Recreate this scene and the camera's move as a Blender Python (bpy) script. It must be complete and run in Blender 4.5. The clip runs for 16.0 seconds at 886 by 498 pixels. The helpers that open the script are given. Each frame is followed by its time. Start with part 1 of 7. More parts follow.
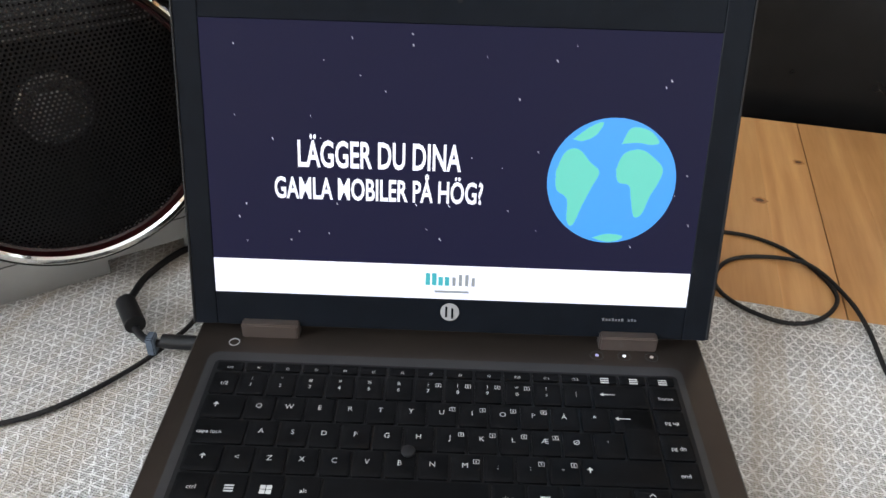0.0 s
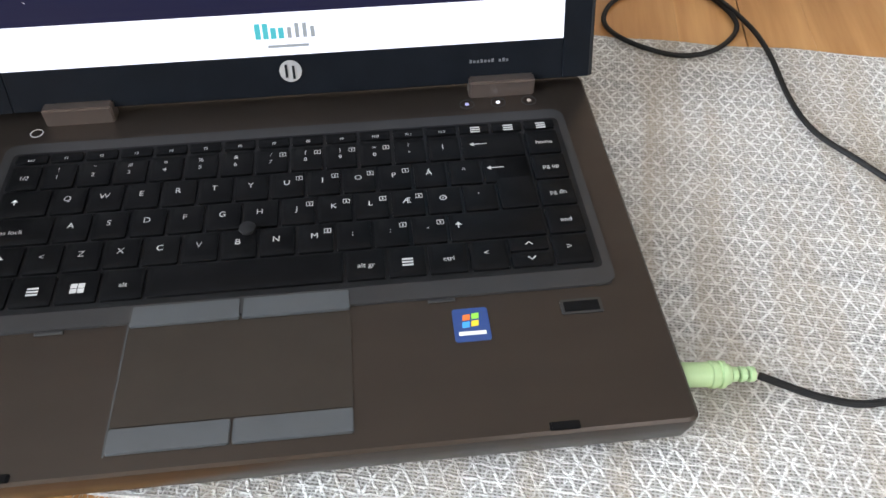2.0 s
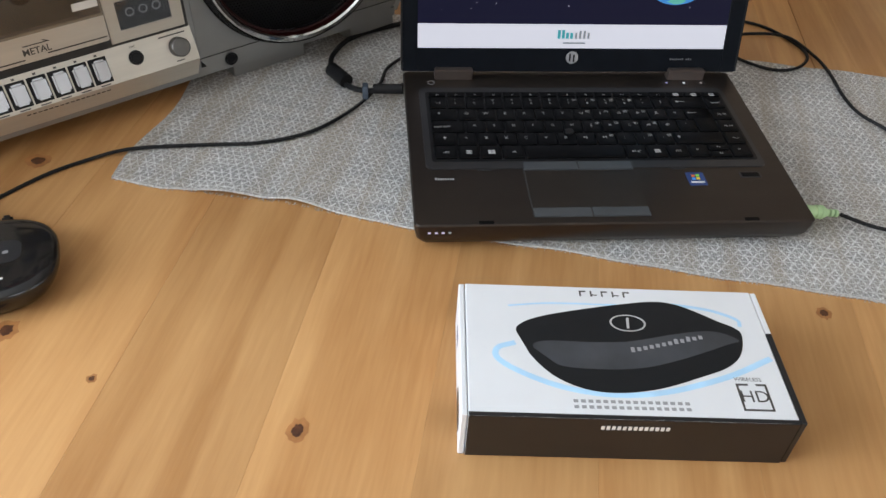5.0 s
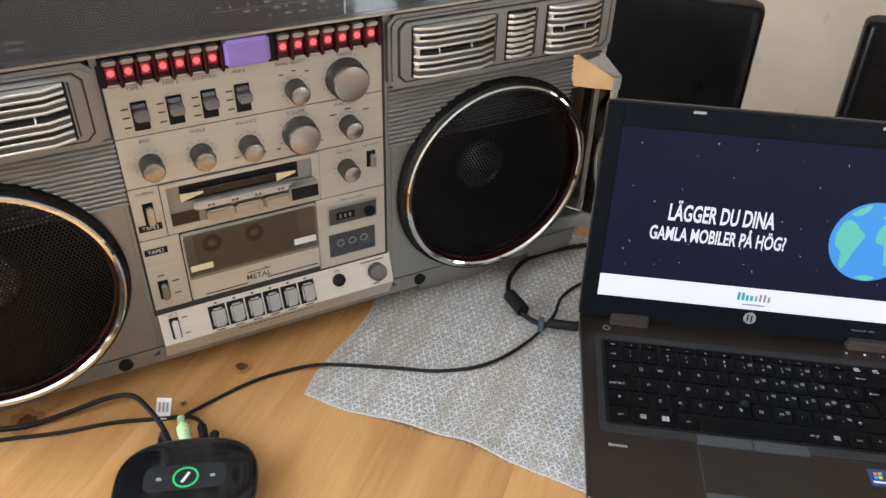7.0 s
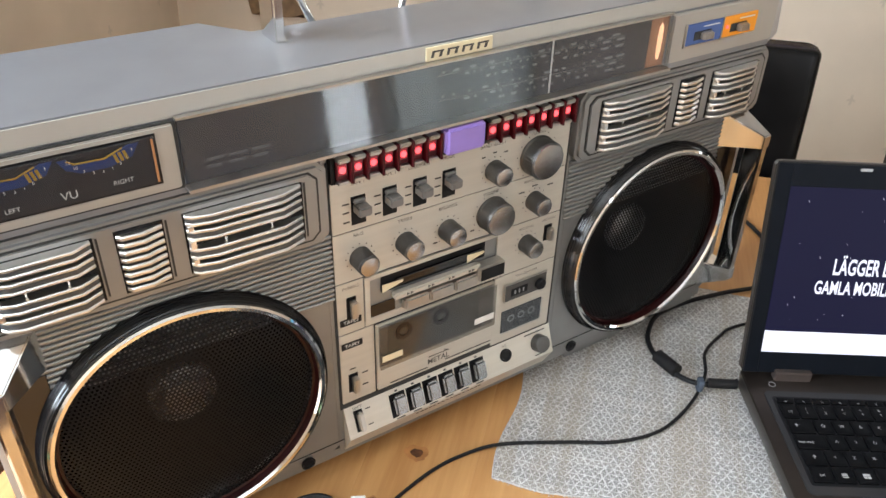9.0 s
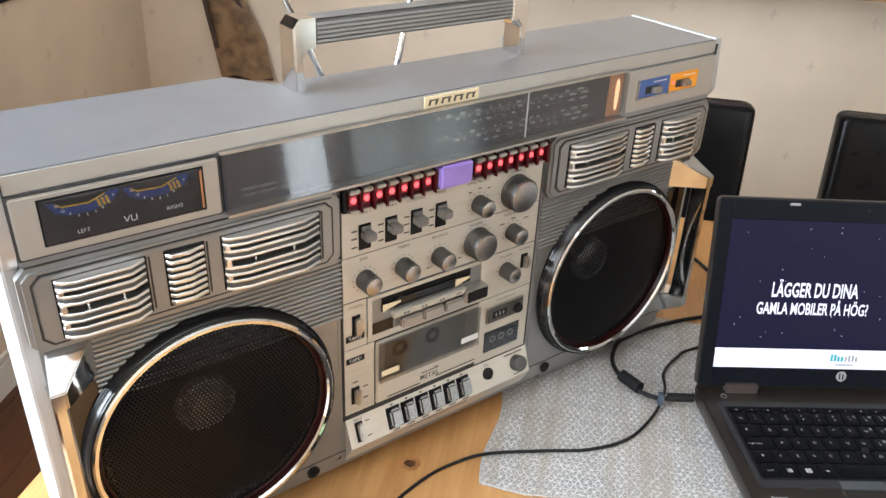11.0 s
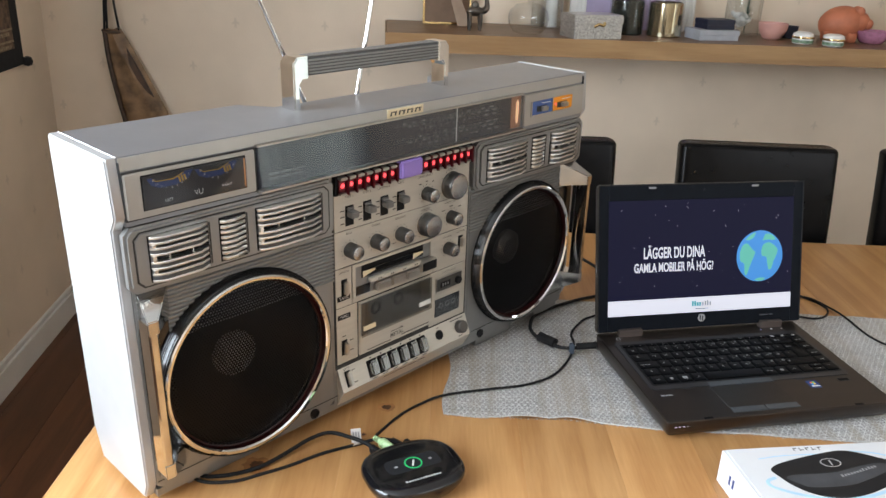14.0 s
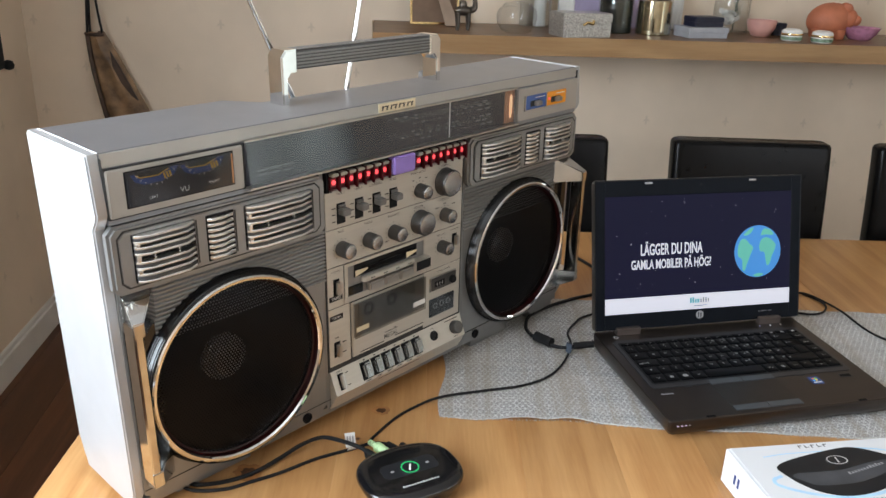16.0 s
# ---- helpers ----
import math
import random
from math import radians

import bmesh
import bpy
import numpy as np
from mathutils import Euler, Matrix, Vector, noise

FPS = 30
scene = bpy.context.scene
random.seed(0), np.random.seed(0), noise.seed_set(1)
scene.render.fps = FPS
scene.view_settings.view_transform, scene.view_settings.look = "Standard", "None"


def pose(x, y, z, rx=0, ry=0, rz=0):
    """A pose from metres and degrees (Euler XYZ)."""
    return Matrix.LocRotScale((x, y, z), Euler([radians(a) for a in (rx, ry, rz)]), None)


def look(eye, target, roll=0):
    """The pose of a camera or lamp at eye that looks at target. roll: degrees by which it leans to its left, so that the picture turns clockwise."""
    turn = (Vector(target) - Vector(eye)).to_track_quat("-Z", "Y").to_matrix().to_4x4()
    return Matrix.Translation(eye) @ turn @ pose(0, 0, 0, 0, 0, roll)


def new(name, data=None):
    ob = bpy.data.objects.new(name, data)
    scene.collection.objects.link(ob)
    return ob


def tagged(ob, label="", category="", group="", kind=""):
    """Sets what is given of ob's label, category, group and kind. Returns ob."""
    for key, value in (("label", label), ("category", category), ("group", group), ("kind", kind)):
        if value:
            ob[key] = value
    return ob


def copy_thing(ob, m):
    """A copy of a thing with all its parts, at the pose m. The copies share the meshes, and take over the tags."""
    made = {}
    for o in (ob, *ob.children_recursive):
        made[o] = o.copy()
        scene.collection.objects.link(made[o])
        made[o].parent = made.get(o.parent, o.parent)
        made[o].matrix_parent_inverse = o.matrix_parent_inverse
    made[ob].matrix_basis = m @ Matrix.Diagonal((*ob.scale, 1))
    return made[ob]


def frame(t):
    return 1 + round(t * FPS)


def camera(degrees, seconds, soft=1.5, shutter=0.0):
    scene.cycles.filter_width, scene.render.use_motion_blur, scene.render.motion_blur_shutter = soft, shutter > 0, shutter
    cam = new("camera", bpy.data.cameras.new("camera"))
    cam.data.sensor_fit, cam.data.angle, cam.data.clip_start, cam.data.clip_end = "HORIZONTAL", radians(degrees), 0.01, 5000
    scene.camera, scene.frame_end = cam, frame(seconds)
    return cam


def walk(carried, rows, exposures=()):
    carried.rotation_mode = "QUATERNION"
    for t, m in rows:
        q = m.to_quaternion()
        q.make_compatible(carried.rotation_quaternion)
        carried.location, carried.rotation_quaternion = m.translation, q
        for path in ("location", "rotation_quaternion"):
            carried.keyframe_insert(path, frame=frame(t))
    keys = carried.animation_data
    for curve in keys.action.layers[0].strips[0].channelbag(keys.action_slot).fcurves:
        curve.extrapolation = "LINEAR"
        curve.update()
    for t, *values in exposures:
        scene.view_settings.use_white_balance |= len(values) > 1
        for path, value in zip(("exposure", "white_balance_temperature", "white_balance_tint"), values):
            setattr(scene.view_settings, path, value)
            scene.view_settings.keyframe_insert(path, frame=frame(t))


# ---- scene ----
cam = camera(58.0, 16.0)
EXPOSURES = [(0.0, -0.22), (2.0, -0.05), (3.0, 0.12), (3.6, -0.72), (6.0, -1.05), (7.0, -0.55), (8.0, -0.25), (9.0, -0.27), (9.6, -0.1), (12.0, -0.38), (14.0, -0.79), (16.0, -0.91)]
PATH = [
    (0, (0.001, -0.419, 1.136), (-0.025, 1.239, 0.018), 1.5),
    (0.5, (0.017, -0.41, 1.106), (0.007, 1.165, -0.127), 0.3),
    (1, (0.043, -0.4, 1.077), (0.111, 1.085, -0.261), -0.1),
    (1.1, (0.047, -0.398, 1.07), (0.133, 1.07, -0.285), -0.0),
    (1.5, (0.054, -0.395, 1.057), (0.174, 1.004, -0.367), -0.6),
    (2, (0.047, -0.391, 1.061), (0.181, 0.98, -0.389), -0.5),
    (2.5, (0.018, -0.417, 1.079), (0.126, 0.973, -0.355), -0.5),
    (3, (-0.05, -0.513, 1.128), (0.028, 0.915, -0.27), 0.1),
    (3.5, (-0.124, -0.613, 1.144), (0.004, 0.855, -0.209), 1.6),
    (3.7, (-0.14, -0.637, 1.146), (0.011, 0.833, -0.201), 2.2),
    (5.8, (-0.233, -0.726, 1.256), (-0.084, 0.769, -0.064), 4.3),
    (6, (-0.243, -0.727, 1.274), (-0.129, 0.798, -0.015), 3.9),
    (6.5, (-0.259, -0.715, 1.295), (-0.268, 0.902, 0.118), 2.5),
    (7, (-0.263, -0.658, 1.318), (-0.394, 0.969, 0.162), 3.1),
    (7.5, (-0.311, -0.64, 1.33), (-0.495, 0.984, 0.176), 3.9),
    (8, (-0.397, -0.628, 1.345), (-0.51, 1.006, 0.197), 3.4),
    (8.5, (-0.442, -0.631, 1.344), (-0.493, 1.035, 0.238), 3.0),
    (9, (-0.497, -0.635, 1.337), (-0.47, 1.041, 0.246), 2.8),
    (9.5, (-0.525, -0.647, 1.35), (-0.421, 1.051, 0.298), 3.1),
    (9.7, (-0.525, -0.656, 1.359), (-0.41, 1.052, 0.325), 3.0),
    (11.8, (-0.538, -0.805, 1.341), (-0.396, 0.997, 0.484), 4.0),
    (12, (-0.531, -0.826, 1.326), (-0.392, 0.99, 0.499), 3.4),
    (12.5, (-0.538, -0.849, 1.325), (-0.373, 0.972, 0.515), 3.8),
    (13, (-0.545, -0.877, 1.327), (-0.346, 0.947, 0.531), 3.4),
    (13.5, (-0.603, -0.94, 1.333), (-0.302, 0.888, 0.578), 3.0),
    (14, (-0.649, -1.001, 1.338), (-0.224, 0.812, 0.609), 2.6),
    (14.5, (-0.664, -1.025, 1.337), (-0.195, 0.789, 0.636), 2.9),
    (15, (-0.675, -1.034, 1.337), (-0.185, 0.782, 0.659), 2.6),
    (15.5, (-0.677, -1.016, 1.333), (-0.197, 0.804, 0.658), 2.6),
    (16, (-0.651, -0.979, 1.321), (-0.197, 0.832, 0.603), 2.2),
]
walk(cam, [(t, look(eye, target, roll)) for t, eye, target, roll in PATH], EXPOSURES)

# ---- world, windows and sun ----
ROOM = pose(0, 0, 0, 0, 0, -8.5)
WEST, EAST, SOUTH, NORTH, TOP = -1.62, 3.2, -2.6, 1.72, 2.45
world = bpy.data.worlds.new("sky")
scene.world = world
world.use_nodes = True
sky = world.node_tree.nodes.new("ShaderNodeTexSky")
sky.sky_type, sky.sun_disc = "NISHITA", False
sky.sun_elevation, sky.sun_rotation = radians(49), radians(18.4)
world.node_tree.links.new(sky.outputs[0], world.node_tree.nodes["Background"].inputs[0])
world.node_tree.nodes["Background"].inputs[1].default_value = 0.12

WIN_W = (-1.70, -0.28, 0.95, 2.1)     # west wall: y0, y1, z0, z1
FILL_WIN_S = (1.0, 3.0, 1.35, 2.3)       # south wall, unseen opening added for fill light: x0, x1, z0, z1
DOOR_E = (-2.06, -1.68, 0.12, 2.1)    # east wall, glazed balcony door: y0, y1, z0, z1
WIN_E = (-1.58, -0.78, 0.12, 2.1)     # east wall, tall window with a sheer curtain


def lamp(name, kind, energy, color, m, sx=1.0, sy=1.0, angle=0.5):
    data = bpy.data.lights.new(name, kind)
    data.energy, data.color = energy, color
    if kind == "AREA":
        data.shape, data.size, data.size_y = "RECTANGLE", sx, sy
    else:
        data.angle = radians(angle)
    ob = new(name, data)
    ob.matrix_world = m
    return ob


lamp("window_light_west", "AREA", 150, (0.81, 0.90, 1.0), ROOM @ pose(WEST - 0.02, sum(WIN_W[:2]) / 2, sum(WIN_W[2:]) / 2, 0, -90, 0), 1.1, 1.35)
# fill lamp in the added south opening, out of view
lamp("fill_light_south", "AREA", 30, (0.95, 0.965, 1.0), ROOM @ pose(sum(FILL_WIN_S[:2]) / 2, SOUTH - 0.02, sum(FILL_WIN_S[2:]) / 2, 90, 0, 0), 1.9, 0.9)
lamp("sun", "SUN", 3.0, (1.0, 0.93, 0.82), look((3, 9, 11), (0, 0, 0)), angle=0.6)


# ---- small helpers ----
def link(nt, a, b):
    nt.links.new(a, b)


def mat(name, col, rough=0.5, metal=0.0, var=0.12, scale=30.0, bump=0.0, bscale=400.0, coat=0.0, emit=None, estr=0.0, spec=0.5, stretch=(1, 1, 1), rvar=0.1, random_tone=0.0):
    m = bpy.data.materials.new(name)
    m.use_nodes = True
    nt = m.node_tree
    b = nt.nodes["Principled BSDF"]
    b.inputs["Metallic"].default_value = metal
    b.inputs["Specular IOR Level"].default_value = spec
    b.inputs["Coat Weight"].default_value = coat
    b.inputs["Coat Roughness"].default_value = 0.08
    tc = nt.nodes.new("ShaderNodeTexCoord")
    mp = nt.nodes.new("ShaderNodeMapping")
    mp.inputs["Scale"].default_value = stretch
    link(nt, tc.outputs["Object"], mp.inputs[0])
    n = nt.nodes.new("ShaderNodeTexNoise")
    n.inputs["Scale"].default_value, n.inputs["Detail"].default_value = scale, 6
    link(nt, mp.outputs[0], n.inputs["Vector"])
    r = nt.nodes.new("ShaderNodeValToRGB")
    r.color_ramp.elements[0].position, r.color_ramp.elements[1].position = 0.3, 0.7
    r.color_ramp.elements[0].color = (*[c * (1 - var) for c in col], 1)
    r.color_ramp.elements[1].color = (*[min(1, c * (1 + var)) for c in col], 1)
    link(nt, n.outputs[0], r.inputs[0])
    out = r.outputs[0]
    if random_tone:
        oi = nt.nodes.new("ShaderNodeObjectInfo")
        hv = nt.nodes.new("ShaderNodeHueSaturation")
        mr = nt.nodes.new("ShaderNodeMapRange")
        mr.inputs["To Min"].default_value, mr.inputs["To Max"].default_value = 1 - random_tone, 1 + random_tone
        link(nt, oi.outputs["Random"], mr.inputs[0])
        link(nt, mr.outputs[0], hv.inputs["Value"])
        link(nt, out, hv.inputs["Color"])
        out = hv.outputs[0]
    link(nt, out, b.inputs["Base Color"])
    rr = nt.nodes.new("ShaderNodeMapRange")
    rr.inputs["To Min"].default_value, rr.inputs["To Max"].default_value = max(0.02, rough - rvar * rough), min(1, rough + rvar * rough)
    n2 = nt.nodes.new("ShaderNodeTexNoise")
    n2.inputs["Scale"].default_value, n2.inputs["Detail"].default_value = scale * 0.35, 4
    link(nt, mp.outputs[0], n2.inputs["Vector"])
    link(nt, n2.outputs[0], rr.inputs[0])
    link(nt, rr.outputs[0], b.inputs["Roughness"])
    if bump:
        n3 = nt.nodes.new("ShaderNodeTexNoise")
        n3.inputs["Scale"].default_value, n3.inputs["Detail"].default_value = bscale, 5
        link(nt, mp.outputs[0], n3.inputs["Vector"])
        bp = nt.nodes.new("ShaderNodeBump")
        bp.inputs["Strength"].default_value, bp.inputs["Distance"].default_value = bump, 0.001
        link(nt, n3.outputs[0], bp.inputs["Height"])
        link(nt, bp.outputs[0], b.inputs["Normal"])
    if emit:
        b.inputs["Emission Color"].default_value = (*emit, 1)
        b.inputs["Emission Strength"].default_value = estr
    return m


def glow(name, col, strength):
    m = bpy.data.materials.new(name)
    m.use_nodes = True
    b = m.node_tree.nodes["Principled BSDF"]
    b.inputs["Base Color"].default_value = (*[c * 0.1 for c in col], 1)
    b.inputs["Roughness"].default_value = 0.35
    b.inputs["Emission Color"].default_value = (*col, 1)
    b.inputs["Emission Strength"].default_value = strength
    return m


def glass(name, col=(1, 1, 1), rough=0.02, clear=0.0):
    m = bpy.data.materials.new(name)
    m.use_nodes = True
    nt = m.node_tree
    b = nt.nodes["Principled BSDF"]
    b.inputs["Base Color"].default_value = (*col, 1)
    b.inputs["Roughness"].default_value = rough
    b.inputs["Transmission Weight"].default_value = 1.0
    b.inputs["IOR"].default_value = 1.3
    if clear:
        t = nt.nodes.new("ShaderNodeBsdfTransparent")
        t.inputs[0].default_value = (*col, 1)
        g = nt.nodes.new("ShaderNodeBsdfGlossy")
        g.inputs["Roughness"].default_value = rough
        lw = nt.nodes.new("ShaderNodeLayerWeight")
        lw.inputs[0].default_value = 0.5
        fac = mathn(nt, "ADD", mathn(nt, "MULTIPLY", mathn(nt, "POWER", lw.outputs["Facing"], 4.0), 0.9), 0.05)
        mx = nt.nodes.new("ShaderNodeMixShader")
        link(nt, fac, mx.inputs[0])
        link(nt, t.outputs[0], mx.inputs[1])
        link(nt, g.outputs[0], mx.inputs[2])
        link(nt, mx.outputs[0], nt.nodes["Material Output"].inputs[0])
    return m


def mathn(nt, op, a, b=None):
    n = nt.nodes.new("ShaderNodeMath")
    n.operation = op
    for i, v in enumerate((a, b)):
        if v is None:
            continue
        if isinstance(v, (int, float)):
            n.inputs[i].default_value = v
        else:
            link(nt, v, n.inputs[i])
    return n.outputs[0]


def thing(name, m, label, category, group="", kind=""):
    ob = new(name)
    ob.empty_display_size = 0.02
    ob.matrix_world = m
    return tagged(ob, label, category, group, kind)


def part(name, bm, material, parent, label="", smooth=True, kind=""):
    me = bpy.data.meshes.new(name)
    bmesh.ops.recalc_face_normals(bm, faces=bm.faces)
    bm.to_mesh(me)
    bm.free()
    me.materials.append(material)
    if smooth:
        me.shade_smooth()
        me.set_sharp_from_angle(angle=radians(35))
    ob = new(name, me)
    ob.parent = parent
    return tagged(ob, label, kind=kind)


def solo(name, bm, material, m, label, category, group="", kind="", smooth=True):
    """A top-level thing of one mesh."""
    ob = part(name, bm, material, None, smooth=smooth)
    ob.matrix_world = m
    return tagged(ob, label, category, group, kind)


def merge(bm, other):
    me = bpy.data.meshes.new("tmp")
    other.to_mesh(me)
    other.free()
    bm.from_mesh(me)
    bpy.data.meshes.remove(me)
    return bm


def box(x0, x1, y0, y1, z0, z1, bevel=0.0, seg=2, bm=None):
    b = bmesh.new()
    bmesh.ops.create_cube(b, size=1)
    for v in b.verts:
        v.co = (x0 + (v.co.x + 0.5) * (x1 - x0), y0 + (v.co.y + 0.5) * (y1 - y0), z0 + (v.co.z + 0.5) * (z1 - z0))
    if bevel:
        bmesh.ops.bevel(b, geom=b.edges[:], offset=bevel, segments=seg, affect="EDGES", clamp_overlap=True)
    return merge(bm, b) if bm is not None else b


def lathe(profile, seg=48, m=None, bm=None, sx=1.0, sy=1.0):
    """Turns (radius, height) pairs round z."""
    b = bmesh.new()
    rings = []
    for r, h in profile:
        if r < 1e-6:
            rings.append([b.verts.new((0, 0, h))])
        else:
            rings.append([b.verts.new((r * sx * math.cos(2 * math.pi * i / seg), r * sy * math.sin(2 * math.pi * i / seg), h)) for i in range(seg)])
    for p, q in zip(rings, rings[1:]):
        for i in range(seg):
            j = (i + 1) % seg
            c = [p[i % len(p)], p[j % len(p)], q[j % len(q)], q[i % len(q)]]
            u = []
            for v in c:
                if v not in u:
                    u.append(v)
            if len(u) > 2:
                b.faces.new(u)
    if m is not None:
        b.transform(m)
    return merge(bm, b) if bm is not None else b


FRONT = Matrix.Rotation(radians(90), 4, "X")      # turns z of a lathe to face the viewer (-y)


def disc(r, depth, m=None, bev=0.0, seg=32, bm=None):
    p = [(0, 0), (r, 0), (r, depth - bev), (r - bev, depth), (0, depth)] if bev else [(0, 0), (r, 0), (r, depth), (0, depth)]
    return lathe(p, seg, m, bm)


def outline(pts, h0, h1, bm=None, m=None, bevel=0.0):
    """Extrudes a closed outline of (x, y) from h0 to h1 along z."""
    b = bmesh.new()
    f = b.faces.new([b.verts.new((x, y, h0)) for x, y in pts])
    r = bmesh.ops.extrude_face_region(b, geom=[f])
    for v in [g for g in r["geom"] if isinstance(g, bmesh.types.BMVert)]:
        v.co.z = h1
    bmesh.ops.recalc_face_normals(b, faces=b.faces)
    if bevel:
        e = [x for x in b.edges if all(abs(v.co.z - h1) < 1e-7 for v in x.verts)]
        bmesh.ops.bevel(b, geom=e, offset=bevel, segments=2, affect="EDGES", clamp_overlap=True)
    if m is not None:
        b.transform(m)
    return merge(bm, b) if bm is not None else b


def rrect(x0, x1, y0, y1, r, n=5):
    pts = []
    for cx, cy, a in ((x1 - r, y1 - r, 0), (x0 + r, y1 - r, 90), (x0 + r, y0 + r, 180), (x1 - r, y0 + r, 270)):
        pts += [(cx + r * math.cos(radians(a + 90 * k / n)), cy + r * math.sin(radians(a + 90 * k / n))) for k in range(n + 1)]
    return pts


def chamfer_rect(x0, x1, y0, y1, c):
    return [(x1 - c, y1), (x0 + c, y1), (x0, y1 - c), (x0, y0 + c), (x0 + c, y0), (x1 - c, y0), (x1, y0 + c), (x1, y1 - c)]


def smooth_line(pts, n=8):
    """A smooth curve through the points."""
    v = [Vector(p) for p in pts]
    v = [2 * v[0] - v[1]] + v + [2 * v[-1] - v[-2]]
    out = []
    for a, b, c, d in zip(v, v[1:], v[2:], v[3:]):
        for k in range(n):
            t = k / n
            out.append(0.5 * ((2 * b) + (c - a) * t + (2 * a - 5 * b + 4 * c - d) * t * t + (3 * b - a - 3 * c + d) * t ** 3))
    return out + [v[-2]]


def tube(pts, r, seg=10, n=8, bm=None, curve=True, radii=None):
    line = smooth_line(pts, n) if curve else [Vector(p) for p in pts]
    b = bmesh.new()
    rings, side = [], None
    for i, p in enumerate(line):
        d = (line[min(i + 1, len(line) - 1)] - line[max(i - 1, 0)]).normalized()
        side = d.orthogonal().normalized() if side is None else (side - d * side.dot(d)).normalized()
        up = d.cross(side)
        rad = r if radii is None else radii[0] + (radii[1] - radii[0]) * i / (len(line) - 1)
        rings.append([b.verts.new(p + rad * (side * math.cos(2 * math.pi * k / seg) + up * math.sin(2 * math.pi * k / seg))) for k in range(seg)])
    for p, q in zip(rings, rings[1:]):
        for k in range(seg):
            b.faces.new((p[k], p[(k + 1) % seg], q[(k + 1) % seg], q[k]))
    b.faces.new(rings[0][::-1])
    b.faces.new(rings[-1])
    return merge(bm, b) if bm is not None else b


TEXTS = {}


def text(s, size, m, bm=None, align="CENTER", squeeze=1.0, bold=0.0):
    """Flat letters in the built-in font, in the xy plane of m."""
    key = (s, align, bold)
    if key not in TEXTS:
        cu = bpy.data.curves.new("letters", "FONT")
        cu.body, cu.size, cu.align_x, cu.align_y, cu.resolution_u, cu.offset = s, 1.0, align, "CENTER", 3, bold
        ob = bpy.data.objects.new("letters", cu)
        TEXTS[key] = bpy.data.meshes.new_from_object(ob)
        bpy.data.objects.remove(ob)
    b = bmesh.new()
    b.from_mesh(TEXTS[key])
    b.transform(m @ Matrix.Diagonal((size * squeeze, size, 1, 1)))
    return merge(bm, b) if bm is not None else b


# ---- materials ----
# front panels share the cover's silver; warm reflected light is painted into this copy
lit_panel_silver = mat("warm_lit_silver", (0.44, 0.425, 0.395), 0.36, 0.4, 0.04, 25, 0.04, 1500)
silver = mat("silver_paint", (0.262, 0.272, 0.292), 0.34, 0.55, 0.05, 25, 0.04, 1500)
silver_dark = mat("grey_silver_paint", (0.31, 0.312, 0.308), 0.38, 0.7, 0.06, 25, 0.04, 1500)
# the cover's silver, made paler to paint window light on the end caps
lit_cap_silver = mat("window_lit_silver", (0.50, 0.505, 0.515), 0.40, 0.4, 0.04, 25, 0.04, 1500)
plate = mat("champagne_aluminium", (0.56, 0.525, 0.46), 0.38, 0.3, 0.04, 60, 0.03, 900, stretch=(0.2, 1, 3))
chrome = mat("chrome", (0.82, 0.82, 0.81), 0.07, 1.0, 0.06, 40, rvar=0.4)
finm = mat("fin_chrome", (0.92, 0.91, 0.89), 0.30, 1.0, 0.06, 40)
steel = mat("satin_metal", (0.50, 0.48, 0.45), 0.3, 0.9, 0.08, 80, 0.03, 900)
knobm = mat("knob_grey", (0.10, 0.096, 0.092), 0.34, 0.6, 0.08, 120, 0.04, 900)
key_silver = mat("silver_keys", (0.27, 0.27, 0.272), 0.26, 0.95, 0.06, 60, 0.03, 900)
black = mat("black_plastic", (0.008, 0.008, 0.009), 0.42, 0, 0.25, 60, 0.05, 900, spec=0.2)
rubber = mat("black_rubber", (0.009, 0.009, 0.010), 0.55, 0, 0.3, 60, 0.06, 700, spec=0.25)
gloss = mat("black_gloss", (0.006, 0.006, 0.007), 0.12, 0, 0.2, 40, coat=0.3)
groove = mat("dark_groove", (0.03, 0.03, 0.03), 0.7, 0, 0.2, 60)
redring = mat("red_plastic", (0.016, 0.0008, 0.001), 0.35, 0, 0.1, 60, spec=0.3)
darkred = mat("dark_red_plastic", (0.05, 0.002, 0.005), 0.35, 0, 0.15, 60, spec=0.3)
# weak emission stands in for the LED's light in the lens
pinkred = mat("lit_red_lens", (0.22, 0.03, 0.045), 0.25, 0, 0.2, 90, spec=0.6, emit=(1.0, 0.16, 0.2), estr=0.14)
led_on = glow("red_led", (1.0, 0.07, 0.08), 4.0)
violet = mat("violet_plastic", (0.28, 0.19, 0.55), 0.5, 0, 0.05, 60, 0.04, 500)
ink = mat("dark_print", (0.06, 0.055, 0.05), 0.6, 0, 0.1, 80)
white_ink = mat("white_print", (0.72, 0.72, 0.70), 0.6, 0, 0.05, 80)
pale_ink = mat("pale_key_print", (0.44, 0.44, 0.44), 0.6, 0, 0.05, 80)
yellow_ink = mat("yellow_print", (0.48, 0.29, 0.04), 0.6, 0, 0.05, 80)
dim_ink = mat("dim_print", (0.12, 0.125, 0.14), 0.6, 0, 0.05, 80)
blue_ink = mat("blue_print", (0.016, 0.045, 0.17), 0.5, 0, 0.05, 80)
grey_ink = mat("grey_print", (0.30, 0.30, 0.31), 0.6, 0, 0.05, 80)
meter_back = mat("meter_face", (0.02, 0.022, 0.026), 0.5, 0, 0.2, 60)
dial_back = mat("dial_face", (0.026, 0.029, 0.040), 0.35, 0, 0.4, 9)
